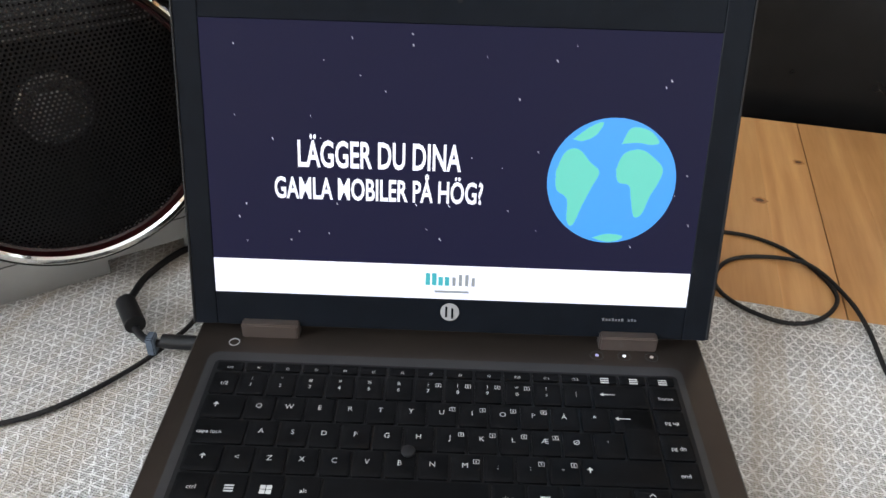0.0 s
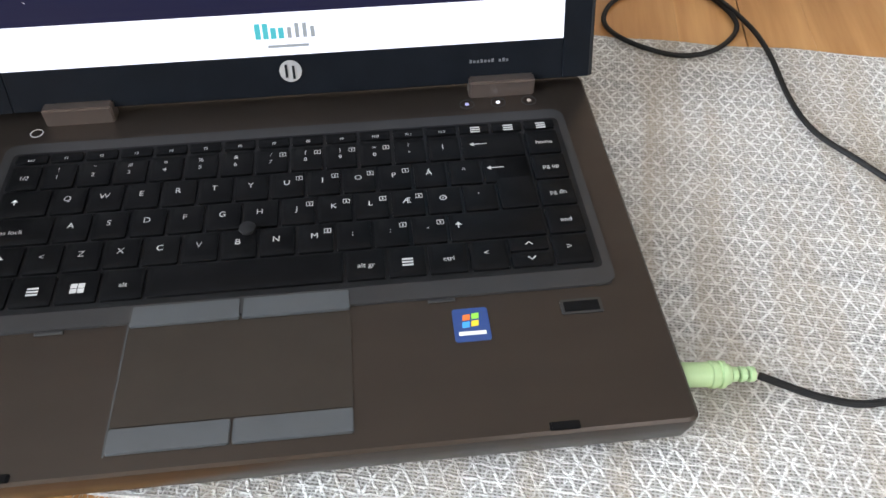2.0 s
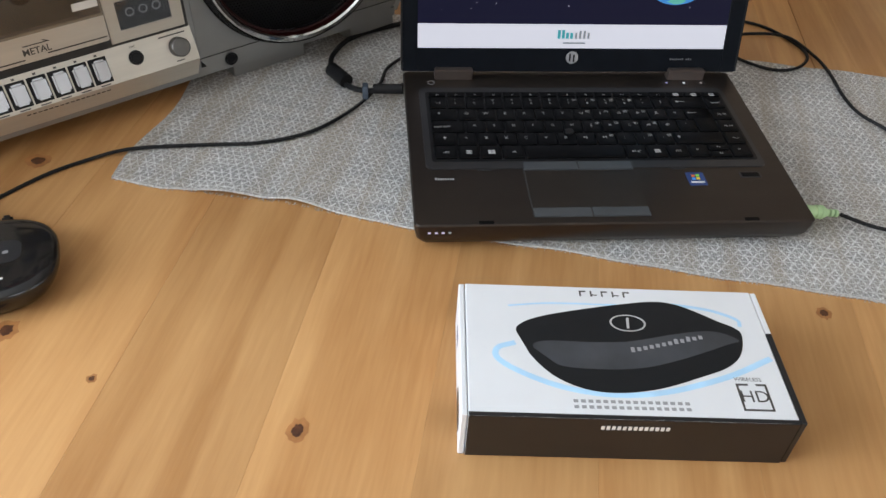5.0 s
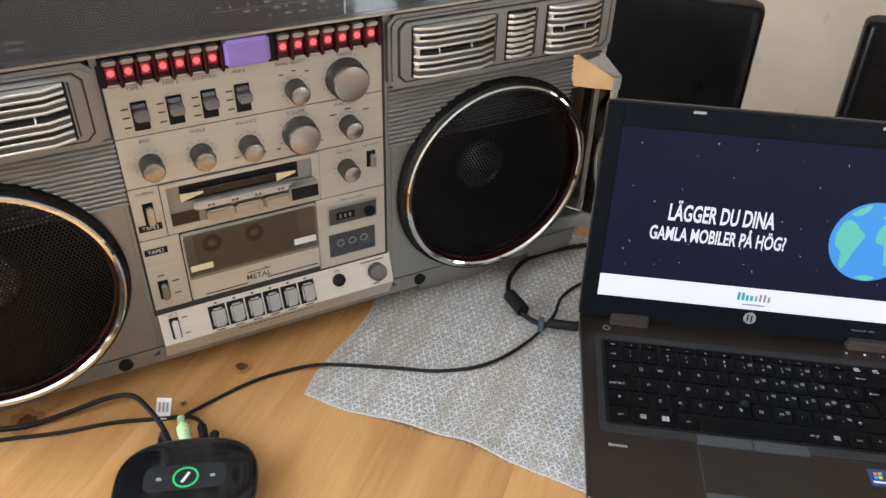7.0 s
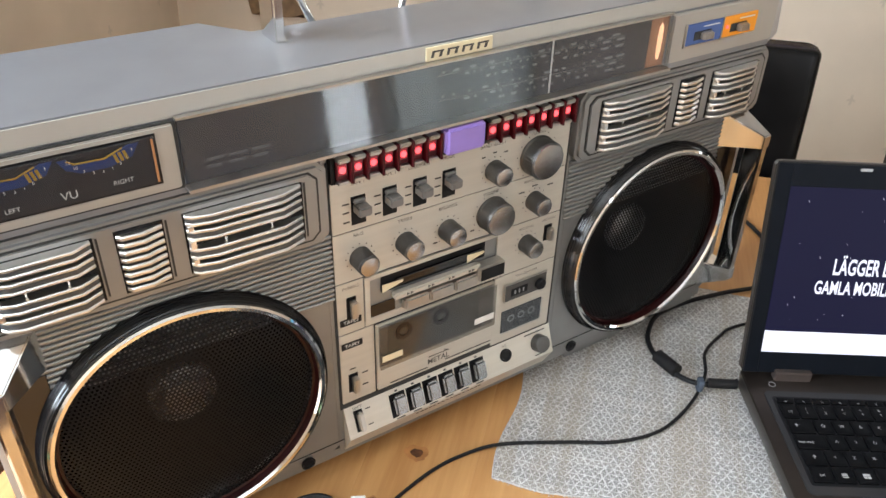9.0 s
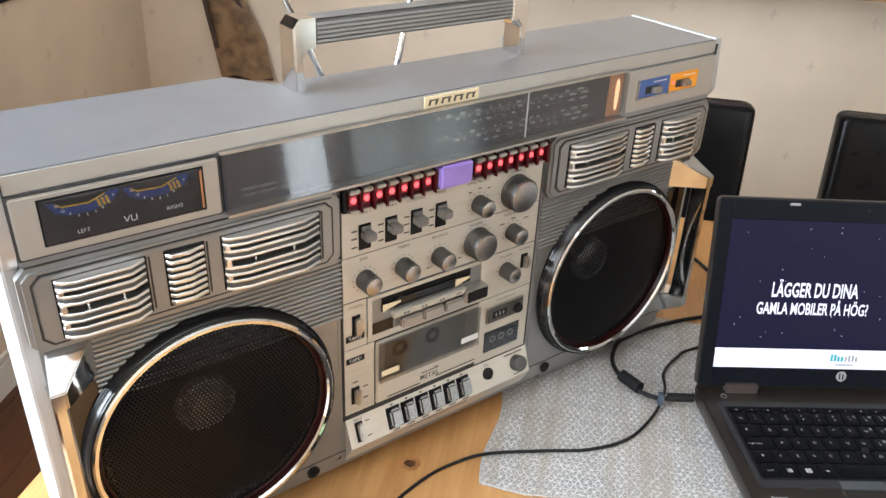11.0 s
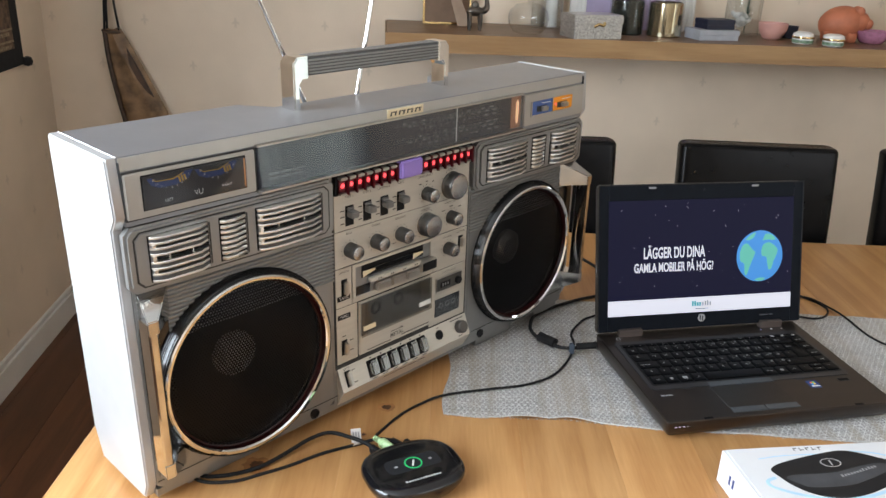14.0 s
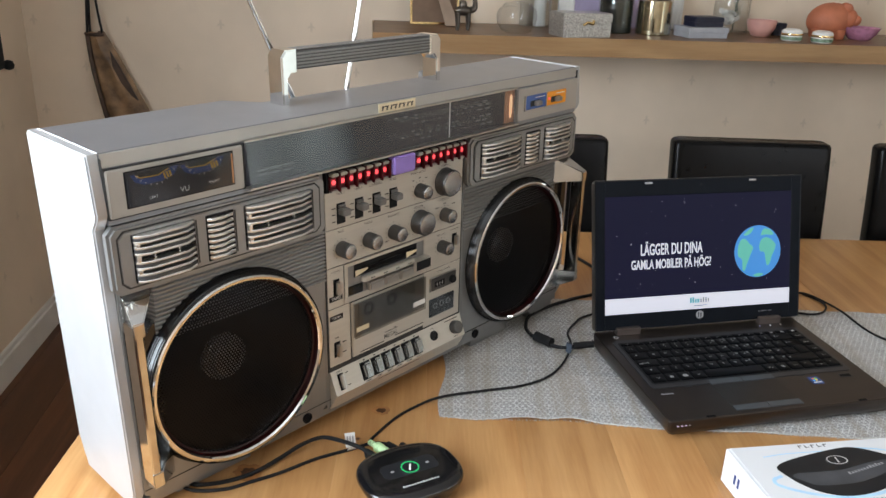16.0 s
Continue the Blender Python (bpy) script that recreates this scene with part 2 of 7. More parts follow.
amber_strip = glow("amber_strip", (1.0, 0.42, 0.16), 0.55)
dial_lit = glow("warm_dial_lamp", (1.0, 0.56, 0.30), 1.8)
pane = glass("clear_plastic", (0.92, 0.94, 0.96), 0.04, 1.0)
smoke = glass("smoked_plastic", (0.74, 0.735, 0.72), 0.06, 1.0)
orange_p = mat("orange_plastic", (0.85, 0.33, 0.02), 0.4, 0, 0.06, 60)
blue_p = mat("blue_plastic", (0.06, 0.12, 0.33), 0.4, 0, 0.06, 60)
cream = mat("cream_sticker", (0.72, 0.62, 0.42), 0.55, 0, 0.06, 60)


def wood(name, light, dark, rough=0.3, along=1, ring=9.0, tone=0.12, coat=0.0, spec=0.4):
    """Planed wood, its grain along the x (0) or y (1) axis of the object."""
    m = bpy.data.materials.new(name)
    m.use_nodes = True
    nt = m.node_tree
    b = nt.nodes["Principled BSDF"]
    tc = nt.nodes.new("ShaderNodeTexCoord")
    oi = nt.nodes.new("ShaderNodeObjectInfo")
    off = nt.nodes.new("ShaderNodeVectorMath")
    off.operation = "MULTIPLY_ADD"
    comb = nt.nodes.new("ShaderNodeCombineXYZ")
    for i in range(3):
        link(nt, oi.outputs["Random"], comb.inputs[i])
    link(nt, comb.outputs[0], off.inputs[0])
    off.inputs[1].default_value = (7.3, 11.9, 5.1)
    link(nt, tc.outputs["Object"], off.inputs[2])
    mp = nt.nodes.new("ShaderNodeMapping")
    mp.inputs["Scale"].default_value = (1, 0.07, 1) if along == 1 else (0.07, 1, 1)
    link(nt, off.outputs[0], mp.inputs[0])
    big = nt.nodes.new("ShaderNodeTexNoise")
    big.inputs["Scale"].default_value, big.inputs["Detail"].default_value, big.inputs["Distortion"].default_value = ring, 3, 0.4
    link(nt, mp.outputs[0], big.inputs["Vector"])
    rings = mathn(nt, "SINE", mathn(nt, "MULTIPLY", big.outputs[0], 38.0))
    fine = nt.nodes.new("ShaderNodeTexNoise")
    fine.inputs["Scale"].default_value, fine.inputs["Detail"].default_value = 260, 5
    link(nt, mp.outputs[0], fine.inputs["Vector"])
    mix = mathn(nt, "ADD", mathn(nt, "MULTIPLY", rings, 0.16), mathn(nt, "MULTIPLY", fine.outputs[0], 0.5))
    cloud = nt.nodes.new("ShaderNodeTexNoise")
    cloud.inputs["Scale"].default_value, cloud.inputs["Detail"].default_value = 6, 3
    link(nt, off.outputs[0], cloud.inputs["Vector"])
    mix = mathn(nt, "ADD", mix, mathn(nt, "MULTIPLY", cloud.outputs[0], 0.5))
    r = nt.nodes.new("ShaderNodeValToRGB")
    r.color_ramp.elements[0].position, r.color_ramp.elements[1].position = 0.15, 0.85
    r.color_ramp.elements[0].color, r.color_ramp.elements[1].color = (*dark, 1), (*light, 1)
    link(nt, mix, r.inputs[0])
    hv = nt.nodes.new("ShaderNodeHueSaturation")
    mr = nt.nodes.new("ShaderNodeMapRange")
    mr.inputs["To Min"].default_value, mr.inputs["To Max"].default_value = 1 - tone, 1 + tone
    link(nt, oi.outputs["Random"], mr.inputs[0])
    link(nt, mr.outputs[0], hv.inputs["Value"])
    link(nt, r.outputs[0], hv.inputs["Color"])
    link(nt, hv.outputs[0], b.inputs["Base Color"])
    rr = nt.nodes.new("ShaderNodeMapRange")
    rr.inputs["To Min"].default_value, rr.inputs["To Max"].default_value = rough * 0.8, rough * 1.35
    link(nt, cloud.outputs[0], rr.inputs[0])
    link(nt, rr.outputs[0], b.inputs["Roughness"])
    b.inputs["Specular IOR Level"].default_value = spec
    b.inputs["Coat Weight"].default_value = coat
    bp = nt.nodes.new("ShaderNodeBump")
    bp.inputs["Strength"].default_value, bp.inputs["Distance"].default_value = 0.12, 0.0006
    link(nt, fine.outputs[0], bp.inputs["Height"])
    link(nt, bp.outputs[0], b.inputs["Normal"])
    return m


def plaster(name, col):
    """Painted wallpaper with faint stains and small sprigs."""
    m = mat(name, col, 0.75, 0, 0.10, 2.6, 0.35, 160)
    nt = m.node_tree
    b = nt.nodes["Principled BSDF"]
    old = b.inputs["Base Color"].links[0].from_socket
    tc = nt.nodes.new("ShaderNodeTexCoord")
    sp = nt.nodes.new("ShaderNodeSeparateXYZ")
    link(nt, tc.outputs["Object"], sp.inputs[0])
    along = mathn(nt, "ADD", mathn(nt, "ADD", sp.outputs[0], sp.outputs[1]), 10 * 0.297 - 1.72 - 0.342)
    up = mathn(nt, "ADD", sp.outputs[2], 10 * 0.292 - 0.892)
    ns = nt.nodes.new("ShaderNodeTexNoise")
    ns.inputs["Scale"].default_value, ns.inputs["Detail"].default_value = 90, 3
    link(nt, tc.outputs["Object"], ns.inputs["Vector"])
    wob = mathn(nt, "MULTIPLY", mathn(nt, "SUBTRACT", ns.outputs[0], 0.5), 0.006)
    best = None
    for o in (0.5, 1.0):
        u = mathn(nt, "MULTIPLY", mathn(nt, "SUBTRACT", mathn(nt, "FRACT", mathn(nt, "ADD", mathn(nt, "DIVIDE", along, 0.297), o)), 0.5), 0.297)
        v = mathn(nt, "MULTIPLY", mathn(nt, "SUBTRACT", mathn(nt, "FRACT", mathn(nt, "ADD", mathn(nt, "DIVIDE", up, 0.292), o)), 0.5), 0.292)
        au, av = mathn(nt, "ABSOLUTE", u), mathn(nt, "ABSOLUTE", v)
        stem = mathn(nt, "MAXIMUM", mathn(nt, "MULTIPLY", au, 4.0), av)
        leaf = mathn(nt, "MAXIMUM", au, mathn(nt, "MULTIPLY", mathn(nt, "ABSOLUTE", mathn(nt, "ADD", mathn(nt, "SUBTRACT", v, 0.003), mathn(nt, "MULTIPLY", au, 0.5))), 3.2))
        d = mathn(nt, "MINIMUM", mathn(nt, "MULTIPLY", stem, 0.75), leaf)
        best = d if best is None else mathn(nt, "MINIMUM", best, d)
    k = nt.nodes.new("ShaderNodeMapRange")
    k.inputs["From Min"].default_value, k.inputs["From Max"].default_value = 0.008, 0.0145
    k.inputs["To Min"].default_value, k.inputs["To Max"].default_value = 0.87, 1.0
    link(nt, mathn(nt, "ADD", best, wob), k.inputs[0])
    hv = nt.nodes.new("ShaderNodeHueSaturation")
    link(nt, k.outputs[0], hv.inputs["Value"])
    link(nt, old, hv.inputs["Color"])
    link(nt, hv.outputs[0], b.inputs["Base Color"])
    return m


def weave():
    """Woven cloth: pale cords in a lattice of triangles over a grey and brown hatched ground."""
    m = bpy.data.materials.new("woven_runner")
    m.use_nodes = True
    nt = m.node_tree
    b = nt.nodes["Principled BSDF"]
    tc = nt.nodes.new("ShaderNodeTexCoord")
    wob = nt.nodes.new("ShaderNodeTexNoise")
    wob.inputs["Scale"].default_value, wob.inputs["Detail"].default_value = 90, 3
    link(nt, tc.outputs["Object"], wob.inputs["Vector"])
    ad = nt.nodes.new("ShaderNodeVectorMath")
    ad.operation = "MULTIPLY_ADD"
    link(nt, wob.outputs["Color"], ad.inputs[0])
    ad.inputs[1].default_value = (0.0034, 0.0034, 0)
    link(nt, tc.outputs["Object"], ad.inputs[2])
    sp = nt.nodes.new("ShaderNodeSeparateXYZ")
    link(nt, ad.outputs[0], sp.inputs[0])
    x, y = sp.outputs[0], sp.outputs[1]

    def cord(ang, pitch, width, phase=0.0):
        p = mathn(nt, "ADD", mathn(nt, "MULTIPLY", x, math.cos(radians(ang)) / pitch), mathn(nt, "MULTIPLY", y, math.sin(radians(ang)) / pitch))
        d = mathn(nt, "ABSOLUTE", mathn(nt, "SUBTRACT", mathn(nt, "FRACT", mathn(nt, "ADD", p, phase)), 0.5))
        k = nt.nodes.new("ShaderNodeMapRange")
        k.inputs["From Min"].default_value, k.inputs["From Max"].default_value = width, width + 0.09
        k.inputs["To Min"].default_value, k.inputs["To Max"].default_value = 1, 0
        link(nt, d, k.inputs[0])
        return k.outputs[0]

    a1, a2, a3 = cord(30, 0.0070, 0.055), cord(150, 0.0070, 0.055), cord(90, 0.0070, 0.055, 0.5)
    cords = mathn(nt, "MAXIMUM", mathn(nt, "MAXIMUM", a1, a2), mathn(nt, "MULTIPLY", a3, 0.85))
    brk = nt.nodes.new("ShaderNodeTexNoise")
    brk.inputs["Scale"].default_value, brk.inputs["Detail"].default_value = 330, 2
    link(nt, tc.outputs["Object"], brk.inputs["Vector"])
    bk = nt.nodes.new("ShaderNodeMapRange")
    bk.inputs["From Min"].default_value, bk.inputs["From Max"].default_value = 0.36, 0.6
    link(nt, brk.outputs[0], bk.inputs[0])
    cords = mathn(nt, "MULTIPLY", cords, mathn(nt, "ADD", mathn(nt, "MULTIPLY", bk.outputs[0], 0.65), 0.15))
    hatch = mathn(nt, "MAXIMUM", cord(90, 0.0017, 0.2), mathn(nt, "MULTIPLY", cord(0, 0.0019, 0.2), 0.7))
    tint = nt.nodes.new("ShaderNodeTexNoise")
    tint.inputs["Scale"].default_value, tint.inputs["Detail"].default_value = 45, 5
    mp = nt.nodes.new("ShaderNodeMapping")
    mp.inputs["Scale"].default_value = (0.15, 1.6, 1)
    link(nt, tc.outputs["Object"], mp.inputs[0])
    link(nt, mp.outputs[0], tint.inputs["Vector"])
    ground = nt.nodes.new("ShaderNodeValToRGB")
    ground.color_ramp.elements[0].position, ground.color_ramp.elements[1].position = 0.35, 0.65
    ground.color_ramp.elements[0].color, ground.color_ramp.elements[1].color = (0.14, 0.138, 0.137, 1), (0.29, 0.272, 0.245, 1)
    link(nt, tint.outputs[0], ground.inputs[0])
    m1 = nt.nodes.new("ShaderNodeMix")
    m1.data_type = "RGBA"
    link(nt, mathn(nt, "MULTIPLY", hatch, 0.52), m1.inputs["Factor"])
    link(nt, ground.outputs[0], m1.inputs["A"])
    m1.inputs["B"].default_value = (0.68, 0.675, 0.665, 1)
    m2 = nt.nodes.new("ShaderNodeMix")
    m2.data_type = "RGBA"
    link(nt, cords, m2.inputs["Factor"])
    link(nt, m1.outputs["Result"], m2.inputs["A"])
    m2.inputs["B"].default_value = (0.86, 0.86, 0.855, 1)
    st = nt.nodes.new("ShaderNodeTexNoise")
    st.inputs["Scale"].default_value, st.inputs["Detail"].default_value = 42, 4
    mp2 = nt.nodes.new("ShaderNodeMapping")
    mp2.inputs["Scale"].default_value = (1.3, 0.10, 1)
    link(nt, tc.outputs["Object"], mp2.inputs[0])
    link(nt, mp2.outputs[0], st.inputs["Vector"])
    sr = nt.nodes.new("ShaderNodeMapRange")
    sr.inputs["From Min"].default_value, sr.inputs["From Max"].default_value, sr.inputs["To Max"].default_value = 0.44, 0.66, 0.52
    link(nt, st.outputs[0], sr.inputs[0])
    m3 = nt.nodes.new("ShaderNodeMix")
    m3.data_type = "RGBA"
    link(nt, sr.outputs[0], m3.inputs["Factor"])
    link(nt, m2.outputs["Result"], m3.inputs["A"])
    m3.inputs["B"].default_value = (0.36, 0.30, 0.23, 1)
    link(nt, m3.outputs["Result"], b.inputs["Base Color"])
    b.inputs["Roughness"].default_value = 0.9
    b.inputs["Specular IOR Level"].default_value = 0.15
    bp = nt.nodes.new("ShaderNodeBump")
    bp.inputs["Strength"].default_value, bp.inputs["Distance"].default_value = 0.7, 0.0012
    link(nt, mathn(nt, "ADD", cords, mathn(nt, "MULTIPLY", hatch, 0.5)), bp.inputs["Height"])
    link(nt, bp.outputs[0], b.inputs["Normal"])
    return m


pine = wood("honey_pine", (0.57, 0.32, 0.132), (0.37, 0.172, 0.058), 0.32, 1, 8.0, 0.10, 0.04, 0.3)
knot_wood = mat("pine_knot", (0.075, 0.026, 0.010), 0.45, 0, 0.6, 160)
halo_wood = mat("pine_knot_halo", (0.36, 0.155, 0.05), 0.4, 0, 0.25, 90)
floor_wood = wood("dark_floor_wood", (0.115, 0.045, 0.02), (0.05, 0.018, 0.008), 0.35, 1, 6.0, 0.15)
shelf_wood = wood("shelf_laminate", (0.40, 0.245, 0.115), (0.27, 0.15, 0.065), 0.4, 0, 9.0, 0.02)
# the board, darker than its edge strips
shelf_board_wood = wood("dark_shelf_laminate", (0.20, 0.115, 0.06), (0.13, 0.07, 0.036), 0.35, 0, 9.0, 0.02)
wall_paint = plaster("cream_wallpaper", (0.74, 0.615, 0.48))
ceiling_paint = mat("ceiling_white", (0.8, 0.79, 0.76), 0.85, 0, 0.03, 4)
trim_paint = mat("white_trim_paint", (0.74, 0.72, 0.68), 0.45, 0, 0.04, 12)
leather = mat("black_leather", (0.0045, 0.0042, 0.0042), 0.26, 0, 0.3, 25, 0.07, 420, spec=0.12)
runner = weave()

# ---- room ----
room = thing("floor", ROOM, "dark reddish-brown wooden plank floor", "floor", kind="structure")
xx = WEST - 0.1
while xx < EAST + 0.1:
    part("plank", box(xx, xx + 0.138, SOUTH - 0.1, NORTH + 0.1, -0.03, 0, 0.0008, 1), floor_wood, room)
    xx += 0.139
T = 0.16


def wall(name, bm, label):
    return solo(name, bm, wall_paint, ROOM, label, "wall", kind="structure", smooth=False)


wall("wall_north", box(WEST - T, EAST + T, NORTH, NORTH + T, -0.03, TOP), "cream wallpapered wall with faint sprigs")
b = box(EAST, EAST + T, SOUTH - T, DOOR_E[0], -0.03, TOP)
box(EAST, EAST + T, DOOR_E[1], WIN_E[0], -0.03, TOP, bm=b)
box(EAST, EAST + T, WIN_E[1], NORTH, -0.03, TOP, bm=b)
for y0, y1, z0, z1 in (DOOR_E, WIN_E):
    box(EAST, EAST + T, y0, y1, -0.03, z0, bm=b)
    box(EAST, EAST + T, y0, y1, z1, TOP, bm=b)
wall("wall_east", b, "cream wallpapered side wall with tall windows")
b = box(WEST - T, WEST, SOUTH - T, WIN_W[0], -0.03, TOP)
box(WEST - T, WEST, WIN_W[1], NORTH, -0.03, TOP, bm=b)
box(WEST - T, WEST, WIN_W[0], WIN_W[1], -0.03, WIN_W[2], bm=b)
box(WEST - T, WEST, WIN_W[0], WIN_W[1], WIN_W[3], TOP, bm=b)
wall("wall_west", b, "cream wallpapered wall with a window")
b = box(WEST, FILL_WIN_S[0], SOUTH - T, SOUTH, -0.03, TOP)
box(FILL_WIN_S[1], EAST, SOUTH - T, SOUTH, -0.03, TOP, bm=b)
box(FILL_WIN_S[0], FILL_WIN_S[1], SOUTH - T, SOUTH, -0.03, FILL_WIN_S[2], bm=b)
box(FILL_WIN_S[0], FILL_WIN_S[1], SOUTH - T, SOUTH, FILL_WIN_S[3], TOP, bm=b)
wall("wall_south", b, "cream wallpapered wall with a wide, unseen window added for fill light")
solo("ceiling", box(WEST - T, EAST + T, SOUTH - T, NORTH + T, TOP, TOP + 0.1), ceiling_paint, ROOM, "plain white ceiling", "ceiling", kind="structure")


def window(name, m, w, h, bars):
    """A white casement with its middle bars, standing in the xz plane."""
    ob = thing(name, m, "white wooden casement window", "window", kind="structure")
    b = box(0, w, 0, 0.06, 0, 0.05)
    box(0, w, 0, 0.06, h - 0.05, h, bm=b)
    box(0, 0.05, 0, 0.06, 0.05, h - 0.05, bm=b)
    box(w - 0.05, w, 0, 0.06, 0.05, h - 0.05, bm=b)
    part("window_frame", b, trim_paint, ob)
    for k in range(1, bars + 1):
        part("mullion", box(w * k / (bars + 1) - 0.03, w * k / (bars + 1) + 0.03, 0.005, 0.055, 0.05, h - 0.05), trim_paint, ob)
    return ob


# unseen casement, added round the south fill lamp
window("fill_window", ROOM @ pose(FILL_WIN_S[0], SOUTH - T + 0.002, FILL_WIN_S[2]), FILL_WIN_S[1] - FILL_WIN_S[0], FILL_WIN_S[3] - FILL_WIN_S[2], 2)
window("window_2", ROOM @ pose(WEST - 0.1, WIN_W[0], WIN_W[2], 0, 0, 90), WIN_W[1] - WIN_W[0], WIN_W[3] - WIN_W[2], 0)

window("window_3", ROOM @ pose(EAST + 0.1, DOOR_E[0], DOOR_E[2], 0, 0, 90), DOOR_E[1] - DOOR_E[0], DOOR_E[3] - DOOR_E[2], 0)
window("window_4", ROOM @ pose(EAST + 0.1, WIN_E[0], WIN_E[2], 0, 0, 90), WIN_E[1] - WIN_E[0], WIN_E[3] - WIN_E[2], 1)
sheer_m = bpy.data.materials.new("sheer_curtain")
sheer_m.use_nodes = True
nt = sheer_m.node_tree
tl = nt.nodes.new("ShaderNodeBsdfTranslucent")
tl.inputs[0].default_value = (0.62, 0.64, 0.60, 1)
link(nt, tl.outputs[0], nt.nodes["Material Output"].inputs[0])
b = bmesh.new()
rows = []
for k in range(61):
    y = WIN_E[0] - 0.04 + (WIN_E[1] - WIN_E[0] + 0.08) * k / 60
    x = EAST - 0.03 + 0.014 * math.sin(k * 1.1) + 0.006 * math.sin(k * 2.7)
    rows.append((b.verts.new((x, y, 0.03)), b.verts.new((x, y, 2.2))))
for p, q in zip(rows, rows[1:]):
    b.faces.new((p[0], q[0], q[1], p[1]))
solo("curtain", b, sheer_m, ROOM, "thin pale sheer curtain hanging at a window", "curtain")
solo("backdrop", box(EAST + 0.9, EAST + 0.92, -3.6, 0.6, -0.03, 2.9), glow("bright_daylight", (0.90, 0.96, 1.0), 7.0), ROOM, "bright daylight outside the window", "backdrop", kind="structure")


def skirting(name, x0, x1, y0, y1, axis):
    b = bmesh.new()
    if axis == "y":
        box(x0, x0 + 0.016, y0, y1, 0, 0.085, 0.002, 1, b)
        box(x0, x0 + 0.010, y0, y1, 0.085, 0.105, 0.003, 2, b)
    else:
        box(x0, x1, y1 - 0.016, y1, 0, 0.085, 0.002, 1, b)
        box(x0, x1, y1 - 0.010, y1, 0.085, 0.105, 0.003, 2, b)
    solo(name, b, trim_paint, ROOM, "white painted moulded skirting board", "skirting", kind="structure")


skirting("baseboard_west", WEST, 0, SOUTH, NORTH - 0.017, "y")
skirting("baseboard_north", WEST + 0.017, EAST, 0, NORTH, "x")

# ---- table ----
TABLE = pose(0, 0, 0, 0, 0, -12.7)
H = 0.75
table = thing("dining_table", TABLE, "large honey-coloured pine dining table of broad glued boards", "table")
TX0, TX1, TY0, TY1 = -0.832, 1.30, -0.62, 0.513
edges = [TX0]
while edges[-1] < TX1 - 0.08:
    edges.append(min(TX1, edges[-1] + random.choice((0.085, 0.095, 0.105, 0.115))))
LEAF = 0.286
edges = sorted([e for e in edges if abs(e - LEAF) > 0.03] + [LEAF])
for p, q in zip(edges, edges[1:]):
    gap = 0.0009 if abs(q - LEAF) < 0.001 else 0.0
    part("board", box(p, q - gap, TY0, TY1, H - 0.03, H, 0.0002 if 0.01 < p - TX0 else 0.002, 1), pine, table, smooth=False)
b = box(TX0 + 0.1, TX1 - 0.1, TY0 + 0.09, TY0 + 0.115, H - 0.12, H - 0.031)
box(TX0 + 0.1, TX1 - 0.1, TY1 - 0.115, TY1 - 0.09, H - 0.12, H - 0.031, bm=b)
box(TX0 + 0.1, TX0 + 0.125, TY0 + 0.116, TY1 - 0.116, H - 0.12, H - 0.031, bm=b)
box(TX1 - 0.125, TX1 - 0.1, TY0 + 0.116, TY1 - 0.116, H - 0.12, H - 0.031, bm=b)
part("apron", b, pine, table)
for lx in (TX0 + 0.07, TX1 - 0.15):
    for ly in (TY0 + 0.06, TY1 - 0.14):
        part("leg", box(lx, lx + 0.08, ly, ly + 0.08, 0, H - 0.031, 0.004), pine, table)


def knot(wx, wy, r, long=1.5):
    """An oval knot let into the boards, at a place in the world."""
    c = TABLE.inverted() @ Vector((wx, wy, 0))
    rnd = random.Random(int(wx * 1000))
    ring = [1 + rnd.uniform(-0.18, 0.18) for _ in range(18)]
    for name, s, mt, z in (("knot_halo", 1.9, halo_wood, H + 0.0001), ("knot", 1.0, knot_wood, H + 0.0002)):
        pts = [(c.x + r * s * ring[k] * math.cos(k * math.pi / 9), c.y + r * s * long * ring[k] * math.sin(k * math.pi / 9)) for k in range(18)]
        part(name, outline(pts, z - 0.001, z), mt, table)


for k in ((-0.504, -0.096, 0.006, 0.9), (0.150, -0.307, 0.003, 1.2), (0.295, 0.257, 0.004, 0.8), (-0.466, -0.304, 0.0045, 1.2), (-0.672, -0.196, 0.009, 0.9),
          (-0.542, -0.153, 0.0022, 1.0), (0.36, 0.34, 0.003, 1.0), (-0.253, -0.400, 0.004, 1.3), (-0.395, -0.351, 0.002, 1.0), (-0.573, -0.314, 0.003, 1.0)):
    knot(*k)

# ---- table runner ----
runner_ob_m = pose(0, 0, H, 0, 0, -15.2)


def to_mat(x, y):
    v = runner_ob_m.inverted() @ Vector((x, y, H))
    return v.x, v.y


x0, front = to_mat(-0.432, -0.126)
back = to_mat(0.2, 0.100)[1]
b = bmesh.new()
NX, NY = 150, 34
grid, low = [], []
